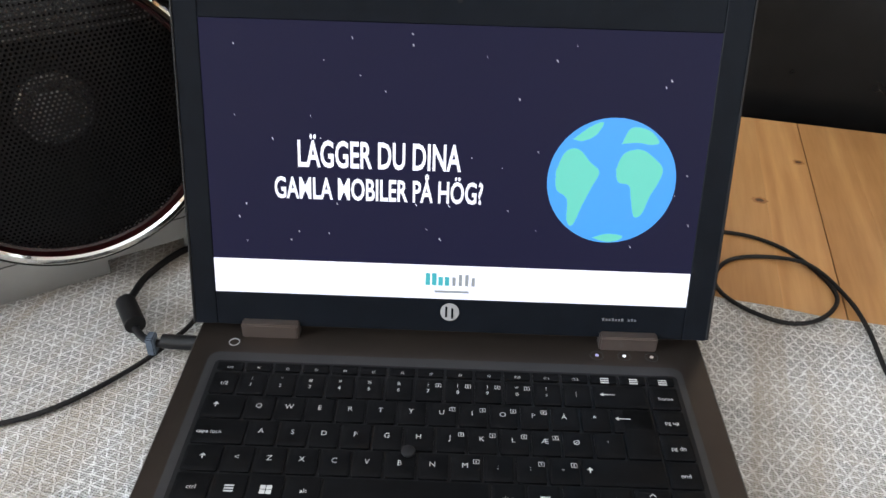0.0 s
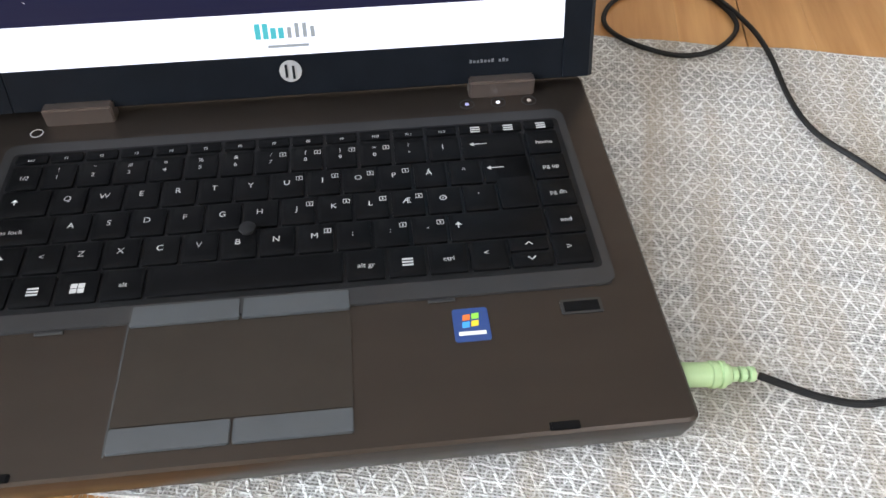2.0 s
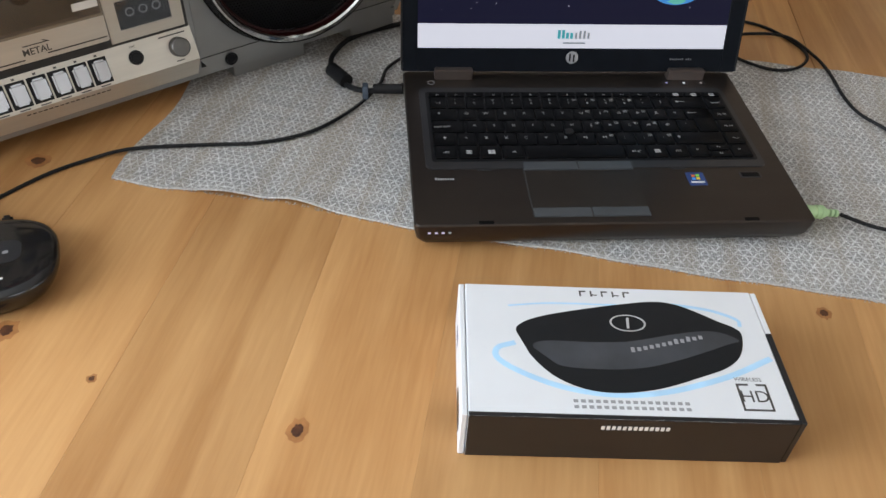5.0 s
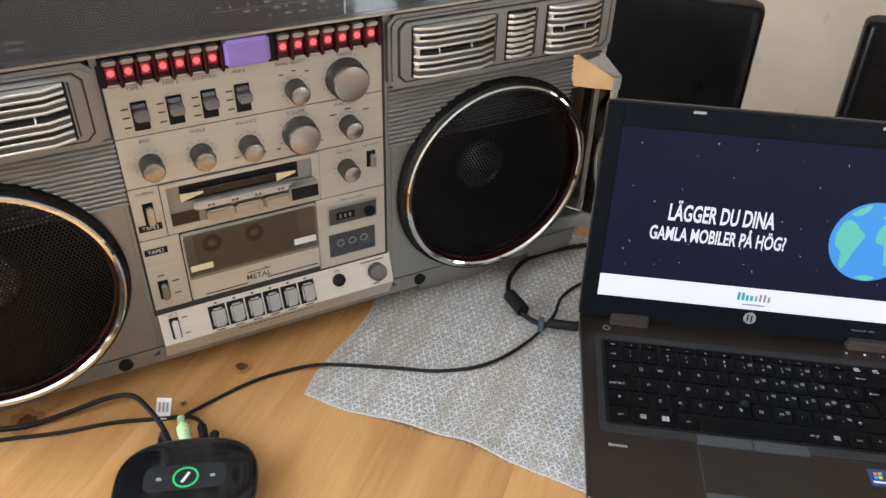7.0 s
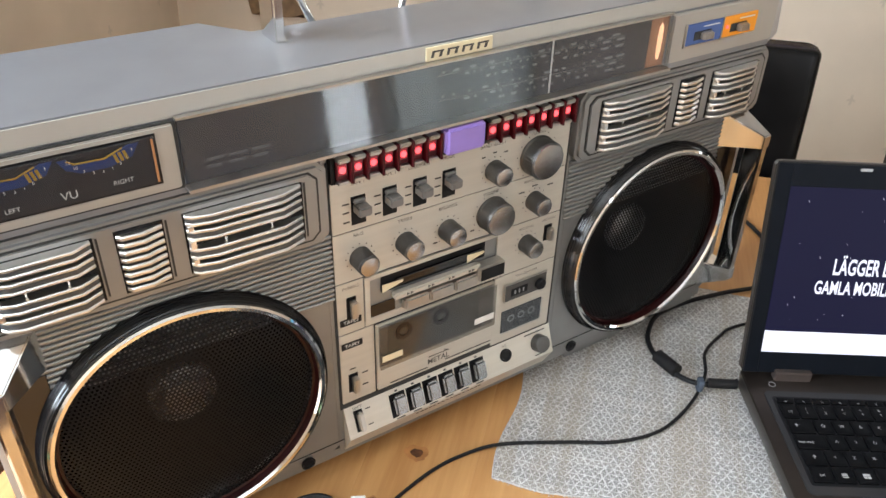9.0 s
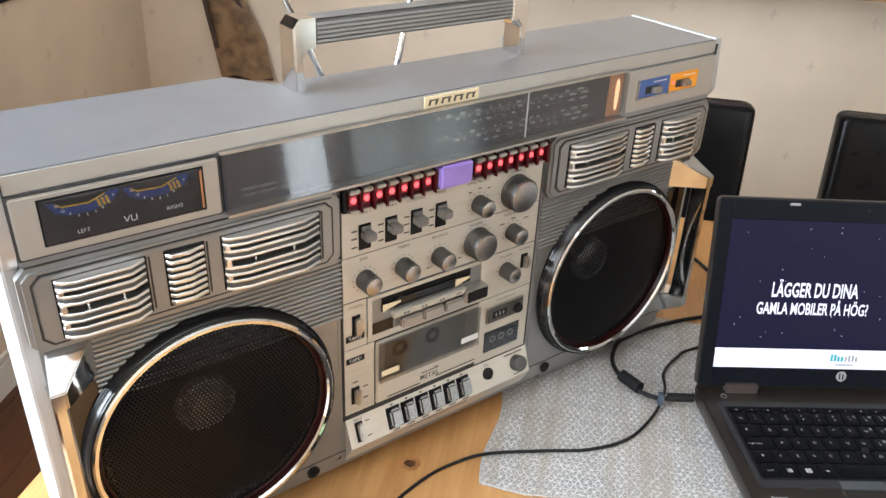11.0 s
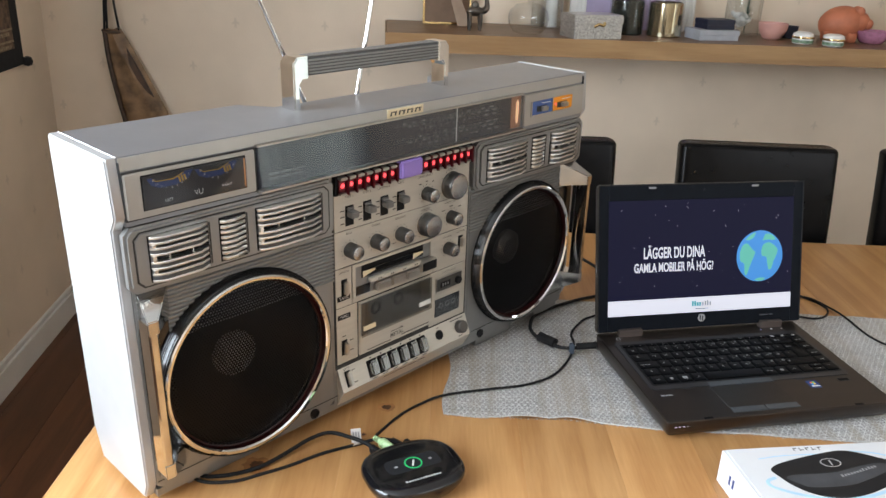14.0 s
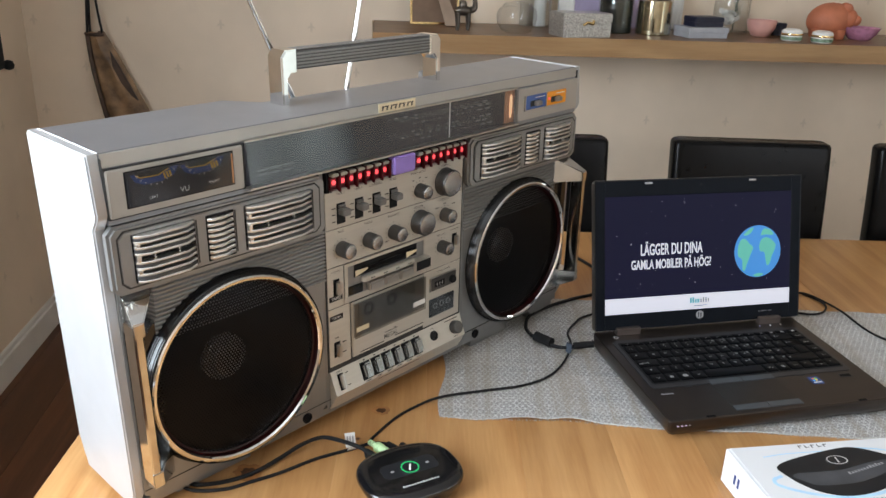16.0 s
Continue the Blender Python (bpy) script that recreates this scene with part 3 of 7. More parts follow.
for i in range(NX + 1):
    col, cl = [], []
    for j in range(NY + 1):
        u, v = i / NX, j / NY
        x, y = x0 + 1.35 * u, front + (back - front) * v
        edge = 0.0012 * math.sin(x * 31 + 1) + 0.0009 * math.sin(x * 77)
        y += edge * (1 - 2 * v) if v < 0.1 or v > 0.9 else 0
        x += 0.004 * math.sin(y * 40) * (1 - u)
        dip = max(0, 1 - ((x - x0 - 0.14) / 0.09) ** 2) * max(0, 1 - v / 0.25)
        y += 0.007 * dip
        z = 0.0022 + 0.0045 * dip * abs(math.sin((x - x0) * 45)) + 0.0006 * noise.noise(Vector((x * 14, y * 14, 0)))
        col.append(b.verts.new((x, y, z)))
        cl.append(b.verts.new((x, y, max(0.0002, z - 0.002))))
    grid.append(col)
    low.append(cl)
for i in range(NX):
    for j in range(NY):
        b.faces.new((grid[i][j], grid[i + 1][j], grid[i + 1][j + 1], grid[i][j + 1]))
        b.faces.new((low[i][j], low[i][j + 1], low[i + 1][j + 1], low[i + 1][j]))
for i in range(NX):
    b.faces.new((grid[i][0], low[i][0], low[i + 1][0], grid[i + 1][0]))
    b.faces.new((grid[i][NY], grid[i + 1][NY], low[i + 1][NY], low[i][NY]))
for j in range(NY):
    b.faces.new((grid[0][j], grid[0][j + 1], low[0][j + 1], low[0][j]))
    b.faces.new((grid[NX][j], low[NX][j], low[NX][j + 1], grid[NX][j + 1]))
rug = thing("table_runner", runner_ob_m, "grey and white woven cotton runner with wavy edge on the table", "table runner")
edges_of = {"front_hem": [g[0].co.copy() for g in grid], "back_hem": [g[-1].co.copy() for g in grid], "end_hem": [v.co.copy() for v in grid[0]]}
part("cloth", b, runner, rug)
hem_m = mat("hem_thread", (0.46, 0.45, 0.43), 0.95, 0, 0.35, 500, 0.5, 900, spec=0.1)
for hem, line in edges_of.items():
    part(hem, tube([(p.x, p.y, max(0.0012, p.z - 0.0008)) for p in line], 0.0011, 6, 1, curve=False), hem_m, rug)
fr = bmesh.new()
rnd = random.Random(12)
for line, sgn in ((edges_of["front_hem"], -1), (edges_of["back_hem"], 1)):
    for p, q in zip(line, line[1:]):
        for k in range(5):
            o = p.lerp(q, rnd.random())
            e = o + Vector((rnd.uniform(-0.002, 0.002), sgn * rnd.uniform(0.001, 0.0035), 0))
            tube([(o.x, o.y, 0.0010), (e.x, e.y, 0.0006)], 0.00025, 3, 1, fr, False)
part("fringe", fr, hem_m, rug, kind="stuff")

# ---- chairs ----


def chair():
    ob = thing("dining_chair", Matrix(), "dining chair upholstered in black leather, behind the table", "chair", "chairs behind the table")
    w = 0.178
    b = bmesh.new()
    rows = []
    for k in range(17):
        u = min(1.0, k / 13)
        z = 0.47 + (0.921 - 0.47) * u + (0.0, 0.0042, 0.0078, 0.0100)[max(0, k - 13)]
        ins = (0.0, 0.0012, 0.0042, 0.0100)[max(0, k - 13)]
        y = 0.02 + 0.06 * u ** 1.6
        row = []
        for x, dy in rrect(-w + ins, w - ins, -0.028 + ins, 0.028 - ins, 0.020 - ins * 0.9, 5):
            sag = 0.004 * (x / w) ** 2 if k > 12 else 0.0
            row.append(b.verts.new((x, y + dy + 0.008 * (1 - (x / w) ** 2), z + 0.003 - sag)))
        rows.append(row)
    n = len(rows[0])
    for p, q in zip(rows, rows[1:]):
        for i in range(n):
            b.faces.new((p[i], p[(i + 1) % n], q[(i + 1) % n], q[i]))
    b.faces.new(rows[0][::-1])
    b.faces.new(rows[-1])
    part("backrest", b, leather, ob)
    part("seat", box(-0.2, 0.2, -0.40, 0.02, 0.41, 0.468, 0.018, 3), leather, ob)
    for lx in (-0.18, 0.145):
        for ly in (-0.38, 0.005):
            part("leg", box(lx, lx + 0.035, ly, ly + 0.035, 0, 0.409, 0.003), floor_wood, ob)
    return ob


first = chair()
first.matrix_world = TABLE @ pose(0.302, 0.57, 0)
copy_thing(first, TABLE @ pose(-0.196, 0.55, 0, 0, 0, 3))
copy_thing(first, TABLE @ pose(0.757, 0.56, 0, 0, 0, -2))

# ---- boombox ----
BOX = pose(-0.343, 0.037, 0.75, 0, 0, 33.6) @ pose(0, 0, 0, 0, -1.2, 0) @ pose(-0.149, 0, 0)
boombox = thing("boombox", BOX, "large vintage silver boombox with two black speakers, on the table", "radio cassette player")


def front_print(bm, x, z, w, h, y=-0.0006):
    return box(x - w / 2, x + w / 2, y, y + 0.0005, z - h / 2, z + h / 2, bm=bm)


def ftext(s, size, x, z, y=-0.0004, squeeze=1.0, bm=None, align="CENTER"):
    return text(s, size, Matrix.Translation((x, y, z)) @ FRONT, bm, align, squeeze)


# whitish strip along the cap seams: the bevel's highlight, painted
seam_m = mat("seam_highlight", (0.85, 0.86, 0.88), 0.5, 0.2, 0.04, 40)

# shell: main body, upper bar with the recess for the handle, end caps
SX, SZ = 0.242, 0.1415
AX = -0.0075          # the axis of symmetry
HW = 0.3625           # half width without the end caps


def profile_x(pts, x0, x1, bevel=0.0):
    """Extrudes a (depth, height) profile along x."""
    t = outline(pts, min(x0, x1), max(x0, x1), bevel=bevel)
    t.transform(Matrix(((0, 0, 1, 0), (1, 0, 0, 0), (0, 1, 0, 0), (0, 0, 0, 1))))
    return t


def baffle(x0, x1, z0, z1, cx, cz, r, y0, y1, n=96):
    """A plate with a round hole."""
    t = bmesh.new()
    loops = []
    for y in (y0, y1):
        inner, outer = [], []
        for k in range(n):
            c, s = math.cos(2 * math.pi * k / n), math.sin(2 * math.pi * k / n)
            d = min(((x1 - cx) if c > 0 else (x0 - cx)) / c if abs(c) > 1e-9 else 9, ((z1 - cz) if s > 0 else (z0 - cz)) / s if abs(s) > 1e-9 else 9)
            inner.append(t.verts.new((cx + r * c, y, cz + r * s)))
            outer.append(t.verts.new((cx + d * c, y, cz + d * s)))
        loops.append((inner, outer))
    (fi, fo), (bi, bo) = loops
    for k in range(n):
        j = (k + 1) % n
        for q in ((fi[k], fi[j], fo[j], fo[k]), (bi[k], bo[k], bo[j], bi[j]), (fi[k], bi[k], bi[j], fi[j]), (fo[k], fo[j], bo[j], bo[k])):
            t.faces.new(q)
    return t


b = profile_x([(0.056, 0.020), (0.110, 0.020), (0.123, 0.058), (0.123, 0.334), (0.056, 0.334)], AX - HW, AX + HW)
box(AX - 0.1215, AX + 0.1245, 0.0, 0.0558, 0.030, 0.334, bm=b)
box(AX - HW, AX + HW, 0.002, 0.0558, 0.0205, 0.0298, bm=b)
part("body", b, silver_dark, boombox)
for s in (-1, 1):
    xa, xb = sorted((AX + s * HW, AX + (0.1248 if s > 0 else -0.1218)))
    part("speaker_baffle", baffle(xa, xb, 0.030, 0.334, AX + s * SX, SZ, 0.1005, 0.0, 0.006), silver_dark, boombox, smooth=False)
# the cover slopes back a little above the dial; the carrying handle stands at the edge of a recess open to the rear
TOPZ = 0.4005
b = outline([(AX - HW, -0.0025), (AX + HW, -0.0025), (AX + HW, 0.123), (0.150, 0.123), (0.122, 0.086), (-0.138, 0.086), (-0.166, 0.123), (AX - HW, 0.123)], 0.3345, TOPZ, bevel=0.0014)
for v in b.verts:
    if v.co.y < 0.0 and v.co.z < 0.36:
        v.co.y = -0.006
box(-0.1355, 0.1195, 0.0865, 0.123, 0.3345, 0.376, 0.001, 1, b)
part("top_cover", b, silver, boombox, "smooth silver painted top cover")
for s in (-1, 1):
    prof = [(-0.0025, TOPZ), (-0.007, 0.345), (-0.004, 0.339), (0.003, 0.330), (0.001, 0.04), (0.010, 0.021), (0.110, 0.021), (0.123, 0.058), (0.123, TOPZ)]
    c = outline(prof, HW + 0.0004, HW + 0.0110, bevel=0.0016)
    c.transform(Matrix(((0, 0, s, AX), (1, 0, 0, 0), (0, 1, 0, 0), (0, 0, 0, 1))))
    part("end_cap", c, lit_cap_silver, boombox, "silver end cap, window light painted pale")
    part("seam_glint", box(*sorted((AX + s * (HW - 0.0006), AX + s * (HW + 0.0008))), -0.0020, 0.1225, TOPZ - 0.0010, TOPZ + 0.0006, 0.0005, 1), seam_m, boombox)
    part("cap_seam", box(*sorted((AX + s * (HW + 0.0002), AX + s * (HW - 0.0006))), -0.0062, -0.0032, 0.3400, 0.3960), groove, boombox)
# the cover's front face, laid over as a plate in the lit silver
part("front_band", profile_x([(-0.0044, 0.3870), (-0.0037, 0.3996), (-0.0022, 0.3996), (-0.0022, 0.3870)], AX - HW + 0.001, AX + HW - 0.001, 0.0003), lit_panel_silver, boombox, "silver band along the top edge, painted in warm reflected light")
part("groove", box(AX - 0.362, AX + 0.362, -0.003, 0.001, 0.3335, 0.3385), groove, boombox)

# upper bar: meters, dial, switches, badge
b = outline(rrect(-0.3685, -0.2290, 0.3405, 0.3850, 0.002), 0.004, 0.0088, m=FRONT, bevel=0.001)
vu = part("meter_panel", b, lit_panel_silver, boombox)
part("panel_gap", box(-0.3695, -0.2270, -0.0072, -0.0055, 0.3392, 0.3862), groove, vu)
part("meter_bezel", box(-0.3525, -0.2405, -0.0091, -0.0086, 0.3470, 0.3815), black, vu)
part("meter_face", box(-0.351, -0.2420, -0.0097, -0.0092, 0.3485, 0.380), meter_back, vu)
b = bmesh.new()
blue = bmesh.new()
for cx in (-0.323, -0.274):
    tube([(cx - 0.019, -0.0107, 0.3765), (cx - 0.015, -0.0107, 0.3738), (cx + 0.002, -0.0107, 0.3732), (cx + 0.013, -0.0107, 0.3775)], 0.0005, 4, 2, b, curve=False)
    for k in range(3):
        outline([(cx + 0.0085 + 0.0028 * k, 0.3685 + 0.0006 * k), (cx + 0.0103 + 0.0028 * k, 0.3688 + 0.0006 * k), (cx + 0.0088 + 0.0028 * k, 0.3745 + 0.0006 * k), (cx + 0.0070 + 0.0028 * k, 0.3742 + 0.0006 * k)], 0.0104, 0.0108, b, FRONT)
    outline([(cx - 0.024, 0.3775), (cx - 0.020, 0.3705), (cx - 0.012, 0.3668), (cx + 0.005, 0.3668), (cx + 0.018, 0.3705), (cx + 0.023, 0.3785), (cx + 0.016, 0.3785), (cx + 0.003, 0.3722), (cx - 0.016, 0.3728), (cx - 0.019, 0.3775)], 0.0099, 0.0103, blue, FRONT)
part("yellow_scale", b, yellow_ink, vu)
part("blue_band", blue, blue_ink, vu)
b = ftext("VU", 0.0075, -0.2955, 0.3545, -0.0106)
ftext("LEFT", 0.0042, -0.327, 0.3535, -0.0106, bm=b)
ftext("RIGHT", 0.0042, -0.264, 0.3555, -0.0106, bm=b)
for cx in (-0.323, -0.274):
    for k, s in enumerate(("20", "10", "7", "5", "3", "1", "0", "1", "3")):
        a = radians(150 - 120 * k / 8)
        ftext(s, 0.0028, cx + 0.021 * math.cos(a), 0.3855 - 0.0205 * math.sin(a), -0.0108, bm=b)
part("meter_lettering", b, white_ink, vu)
part("meter_pane", box(-0.3515, -0.2415, -0.0125, -0.0119, 0.348, 0.3805), pane, vu)
part("meter_lamp", box(-0.2440, -0.2428, -0.0116, -0.0106, 0.350, 0.379), amber_strip, vu)

dial = part("tuning_dial", box(-0.2262, 0.206, -0.0070, -0.0062, 0.341, 0.3865), dial_back, boombox)
b = bmesh.new()
rnd = random.Random(21)
for r, z in enumerate((0.3790, 0.3745, 0.3690, 0.3600, 0.3545, 0.3490)):
    x = -0.030 + 0.02 * (r % 3)
    while x < 0.150:
        w = rnd.choice((0.0012, 0.0018, 0.0040, 0.0055)) if x < 0.125 else 0.009
        box(x, x + w, -0.0076, -0.0071, z - 0.0009, z + 0.0009, bm=b)
        x += w + rnd.uniform(0.004, 0.013)
    if r in (1, 4):
        box(-0.035, 0.155, -0.0075, -0.0071, z + 0.0022, z + 0.0025, bm=b)
part("scale_marks", b, mat("scale_print", (0.24, 0.24, 0.25), 0.6, 0, 0.05, 80), dial, kind="stuff")
b = bmesh.new()
for k in range(2):
    for q in range(3):
        box(-0.212 + 0.016 * q, -0.212 + 0.016 * q + 0.011 + 0.002 * k, -0.0075, -0.0071, 0.3485 + k * 0.0052, 0.3505 + k * 0.0052, bm=b)
part("print_bars", b, dim_ink, dial, kind="stuff")
part("pointer", box(0.0735, 0.0748, -0.0084, -0.0077, 0.3415, 0.386), white_ink, dial)
# the lamp's soft glow on the dial, painted as a weakly emitting panel
part("dial_glow", box(0.184, 0.2045, -0.0074, -0.0071, 0.342, 0.3855), glow("amber_glow", (1.0, 0.42, 0.20), 0.24), dial)
part("dial_lamp", lathe([(0, -0.017), (0.0012, -0.0165), (0.0019, -0.008), (0.0021, 0.002), (0.0017, 0.012), (0, 0.0165)], 16, Matrix.Translation((0.1955, -0.0088, 0.3655))), dial_lit, dial, "warm orange dial lamp")
part("dial_end", outline([(x, z) for x, z in rrect(0.1990, 0.2068, 0.3412, 0.3864, 0.003)], 0.0072, 0.0150, m=FRONT, bevel=0.002), pane, dial, "clear rounded end of the dial window")
part("dial_pane", profile_x([(-0.0160, 0.341), (-0.0093, 0.3865), (-0.0087, 0.3865), (-0.0154, 0.341)], -0.2262, 0.206), pane, dial, "glossy clear dial window")
b = box(-0.2272, 0.207, -0.0105, -0.0062, 0.3868, 0.3885)
box(-0.2272, 0.207, -0.0166, -0.0062, 0.3385, 0.3408, bm=b)
part("dial_frame", b, steel, dial)
sw = part("switch_panel", outline(rrect(0.2105, 0.3545, 0.3405, 0.3850, 0.002), 0.004, 0.0082, m=FRONT, bevel=0.001), lit_panel_silver, boombox)
for x, mt, nm in ((0.2520, blue_p, "blue_switch_plate"), (0.3005, orange_p, "orange_switch_plate")):
    p = part(nm, outline(rrect(x - 0.0240, x + 0.0240, 0.3540, 0.3735, 0.001), 0.0080, 0.0095, m=FRONT, bevel=0.0006), mt, sw)
    t = box(x - 0.0244, x + 0.0244, -0.0090, -0.0080, 0.3526, 0.3538)
    box(x - 0.0252, x - 0.0241, -0.0104, -0.0080, 0.3530, 0.3742, bm=t)
    part("plate_edge", t, steel, p)
    part("plate_print", box(x - 0.002, x + 0.019, -0.0098, -0.0094, 0.3692, 0.3702), white_ink, p)
    part("slot", box(x - 0.013, x + 0.009, -0.0098, -0.0094, 0.3580, 0.3660), groove, p)
    grip_bm = box(x - 0.006, x + 0.007, -0.0155, -0.0099, 0.3588, 0.3655, 0.0012)
    for q in range(4):
        box(x - 0.0045 + 0.003 * q, x - 0.0030 + 0.003 * q, -0.0164, -0.0154, 0.3592, 0.3650, bm=grip_bm)
    part("slider", grip_bm, steel, p)
part("power_led", disc(0.0016, 0.001, Matrix.Translation((0.2825, -0.0094, 0.3640)) @ FRONT, seg=12), led_on, sw)
badge = part("badge", box(-0.043, 0.016, -0.0056, -0.0038, 0.3886, 0.3990, 0.0004, 1), cream, boombox, "cream badge with dark lettering bars")
b = bmesh.new()
for x, w in ((-0.0340, 0.0105), (-0.0205, 0.0105), (-0.0072, 0.0105), (0.0062, 0.0105)):
    outline([(x - w / 2, 0.3912), (x - w / 2 + 0.0022, 0.3912), (x - w / 2 + 0.0034, 0.3962), (x - w / 2 + 0.0012, 0.3962)], 0.0057, 0.0060, b, FRONT)
    outline([(x - w / 2 + 0.0014, 0.3950), (x + w / 2, 0.3950), (x + w / 2 + 0.0006, 0.3962), (x - w / 2 + 0.0018, 0.3962)], 0.0057, 0.0061, b, FRONT)
    outline([(x + w / 2 - 0.0036, 0.3912), (x + w / 2 - 0.0012, 0.3912), (x + w / 2 - 0.0004, 0.3948), (x + w / 2 - 0.0026, 0.3948)], 0.0057, 0.0060, b, FRONT)
part("badge_bars", b, ink, badge)

# speaker sections


def grille_mat():
    m = bpy.data.materials.new("perforated_black_metal")
    m.use_nodes = True
    nt = m.node_tree
    p = nt.nodes["Principled BSDF"]
    p.inputs["Base Color"].default_value = (0.006, 0.006, 0.0065, 1)
    p.inputs["Specular IOR Level"].default_value = 0.12
    p.inputs["Roughness"].default_value = 0.35
    tc = nt.nodes.new("ShaderNodeTexCoord")
    sp = nt.nodes.new("ShaderNodeSeparateXYZ")
    link(nt, tc.outputs["Object"], sp.inputs[0])
    pitch = 0.0034
    best = None
    for o in (0.0, 0.5):
        fx = mathn(nt, "SUBTRACT", mathn(nt, "FRACT", mathn(nt, "ADD", mathn(nt, "DIVIDE", sp.outputs[0], pitch), o + 50)), 0.5)
        fz = mathn(nt, "SUBTRACT", mathn(nt, "FRACT", mathn(nt, "ADD", mathn(nt, "DIVIDE", sp.outputs[2], pitch * 1.732), o + 50)), 0.5)
        fz = mathn(nt, "MULTIPLY", fz, 1.732)
        d = mathn(nt, "ADD", mathn(nt, "MULTIPLY", fx, fx), mathn(nt, "MULTIPLY", fz, fz))
        best = d if best is None else mathn(nt, "MINIMUM", best, d)
    hole = mathn(nt, "LESS_THAN", best, 0.068)
    t = nt.nodes.new("ShaderNodeBsdfTransparent")
    mx = nt.nodes.new("ShaderNodeMixShader")
    link(nt, hole, mx.inputs[0])
    link(nt, p.outputs[0], mx.inputs[1])
    link(nt, t.outputs[0], mx.inputs[2])
    link(nt, mx.outputs[0], nt.nodes["Material Output"].inputs[0])
    return m


perf = grille_mat()


def slat(line, z0, z1, bev):
    """A bar along a plan line of (x, y), rounded towards the viewer, closed at the back."""
    f = bmesh.new()
    ring = []
    for x, y in line:
        ring.append([f.verts.new((x, y2, z)) for y2, z in ((-0.0116, z0), (y + bev, z0), (y, z0 + bev), (y, z1 - bev), (y + bev, z1), (-0.0116, z1))])
    for p, q in zip(ring, ring[1:]):
        for k in range(6):
            f.faces.new((p[k], p[(k + 1) % 6], q[(k + 1) % 6], q[k]))
    f.faces.new(ring[0][::-1])
    f.faces.new(ring[-1])
    return f


flange_black = mat("ridged_black_plastic", (0.010, 0.010, 0.011), 0.16, 0, 0.2, 40, coat=0.2)
tweeter_m = mat("tweeter_metal", (0.45, 0.45, 0.46), 0.35, 1.0, 0.2, 60)
# slat faces between the chrome edges: the groove's shade, put into the colour
vent_shade_grey = mat("vent_shade_grey", (0.10, 0.105, 0.11), 0.32, 0.5, 0.08, 60)
grip_chrome = mat("worn_grip_chrome", (0.62, 0.62, 0.61), 0.10, 1.0, 0.08, 40)
cone = mat("speaker_cone", (0.005, 0.005, 0.006), 0.7, 0, 0.2, 60, spec=0.08)
for s, nm in ((-1, "left"), (1, "right")):
    c = Matrix.Translation((AX + s * SX, 0, SZ)) @ FRONT
    spk = part("speaker", lathe([(0.1008, 0.0005), (0.1120, 0.0005), (0.1120, 0.003), (0.1102, 0.0085), (0.1082, 0.0125), (0.1068, 0.0135)], 96, c), flange_black, boombox, "round black speaker with chrome rim")
    for k in range(5):
        part("flange_ridge", lathe([(0.1116 - 0.0009 * k, 0.0033 + 0.0021 * k), (0.1124 - 0.0009 * k, 0.0039 + 0.0021 * k), (0.1121 - 0.0009 * k, 0.0046 + 0.0021 * k)], 96, c), flange_black, spk)
    part("rim", lathe([(0.1067, 0.0115), (0.1066, 0.0140), (0.1050, 0.0153), (0.1022, 0.0150), (0.1008, 0.0128)], 96, c), chrome, spk, "chrome rim")
    part("red_ring", lathe([(0.1009, 0.0126), (0.0996, 0.0070), (0.0975, 0.0062)], 96, c), redring, spk, "dark red inner ring")
    part("speaker_grille", lathe([(0.0978, 0.0060), (0.090, 0.0090), (0.06, 0.0112), (0.03, 0.0122), (0, 0.0125)], 96, c), perf, spk, "perforated black metal grille")
    part("cone", lathe([(0.1004, -0.0035), (0.095, -0.008), (0.036, -0.030), (0.030, -0.032), (0, -0.032)], 64, c), cone, spk)
    part("tweeter", lathe([(0.0265, -0.0316), (0.0265, -0.024), (0.0235, -0.022), (0.0215, -0.025), (0.016, -0.019), (0.0, -0.016)], 40, c), tweeter_m, spk, "small metal tweeter dome")
    # vent panel with three chrome grilles
    xa, xb = sorted((AX + s * 0.3675, AX + s * 0.1205))
    vp = part("vent_panel", outline(chamfer_rect(xa, xb, 0.2650, 0.3330, 0.007), 0.0, 0.0095, m=FRONT, bevel=0.003), silver_dark, boombox)
    ga, gb = sorted((AX + s * 0.3600, AX + s * 0.1285))
    part("inset_groove", outline(chamfer_rect(ga, gb, 0.2708, 0.3282, 0.0066), 0.0095, 0.0099, m=FRONT), groove, vp)
    part("vent_inset", outline(chamfer_rect(ga + 0.0014, gb - 0.0014, 0.2722, 0.3268, 0.006), 0.0095, 0.0107, m=FRONT, bevel=0.0008), silver_dark, vp)
    for da, db, rows in ((0.2835, 0.3455, 4), (0.2400, 0.2690, 8), (0.1425, 0.2255, 4)):
        a, d = sorted((AX + s * da, AX + s * db))
        g = part("vent_well", box(a - 0.001, d + 0.001, -0.0114, -0.0106, 0.2752, 0.3228), black, vp)
        # dark strip on the inset, standing in for shade beside the well
        part("well_shade", box(d + 0.0022, d + 0.0036, -0.0113, -0.0105, 0.2770, 0.3215), groove, vp)
        if rows == 8:
            for k in range(8):
                z = 0.2790 + 0.0395 * k / 7
                f = slat([(a, -0.0125), (a + 0.003, -0.0160), (a + (d - a) * 0.55, -0.0165), (a + (d - a) * 0.62, -0.0158), (d, -0.0122)], z - 0.0017, z + 0.0017, 0.0009)
                part("fin", f, finm, g)
            continue
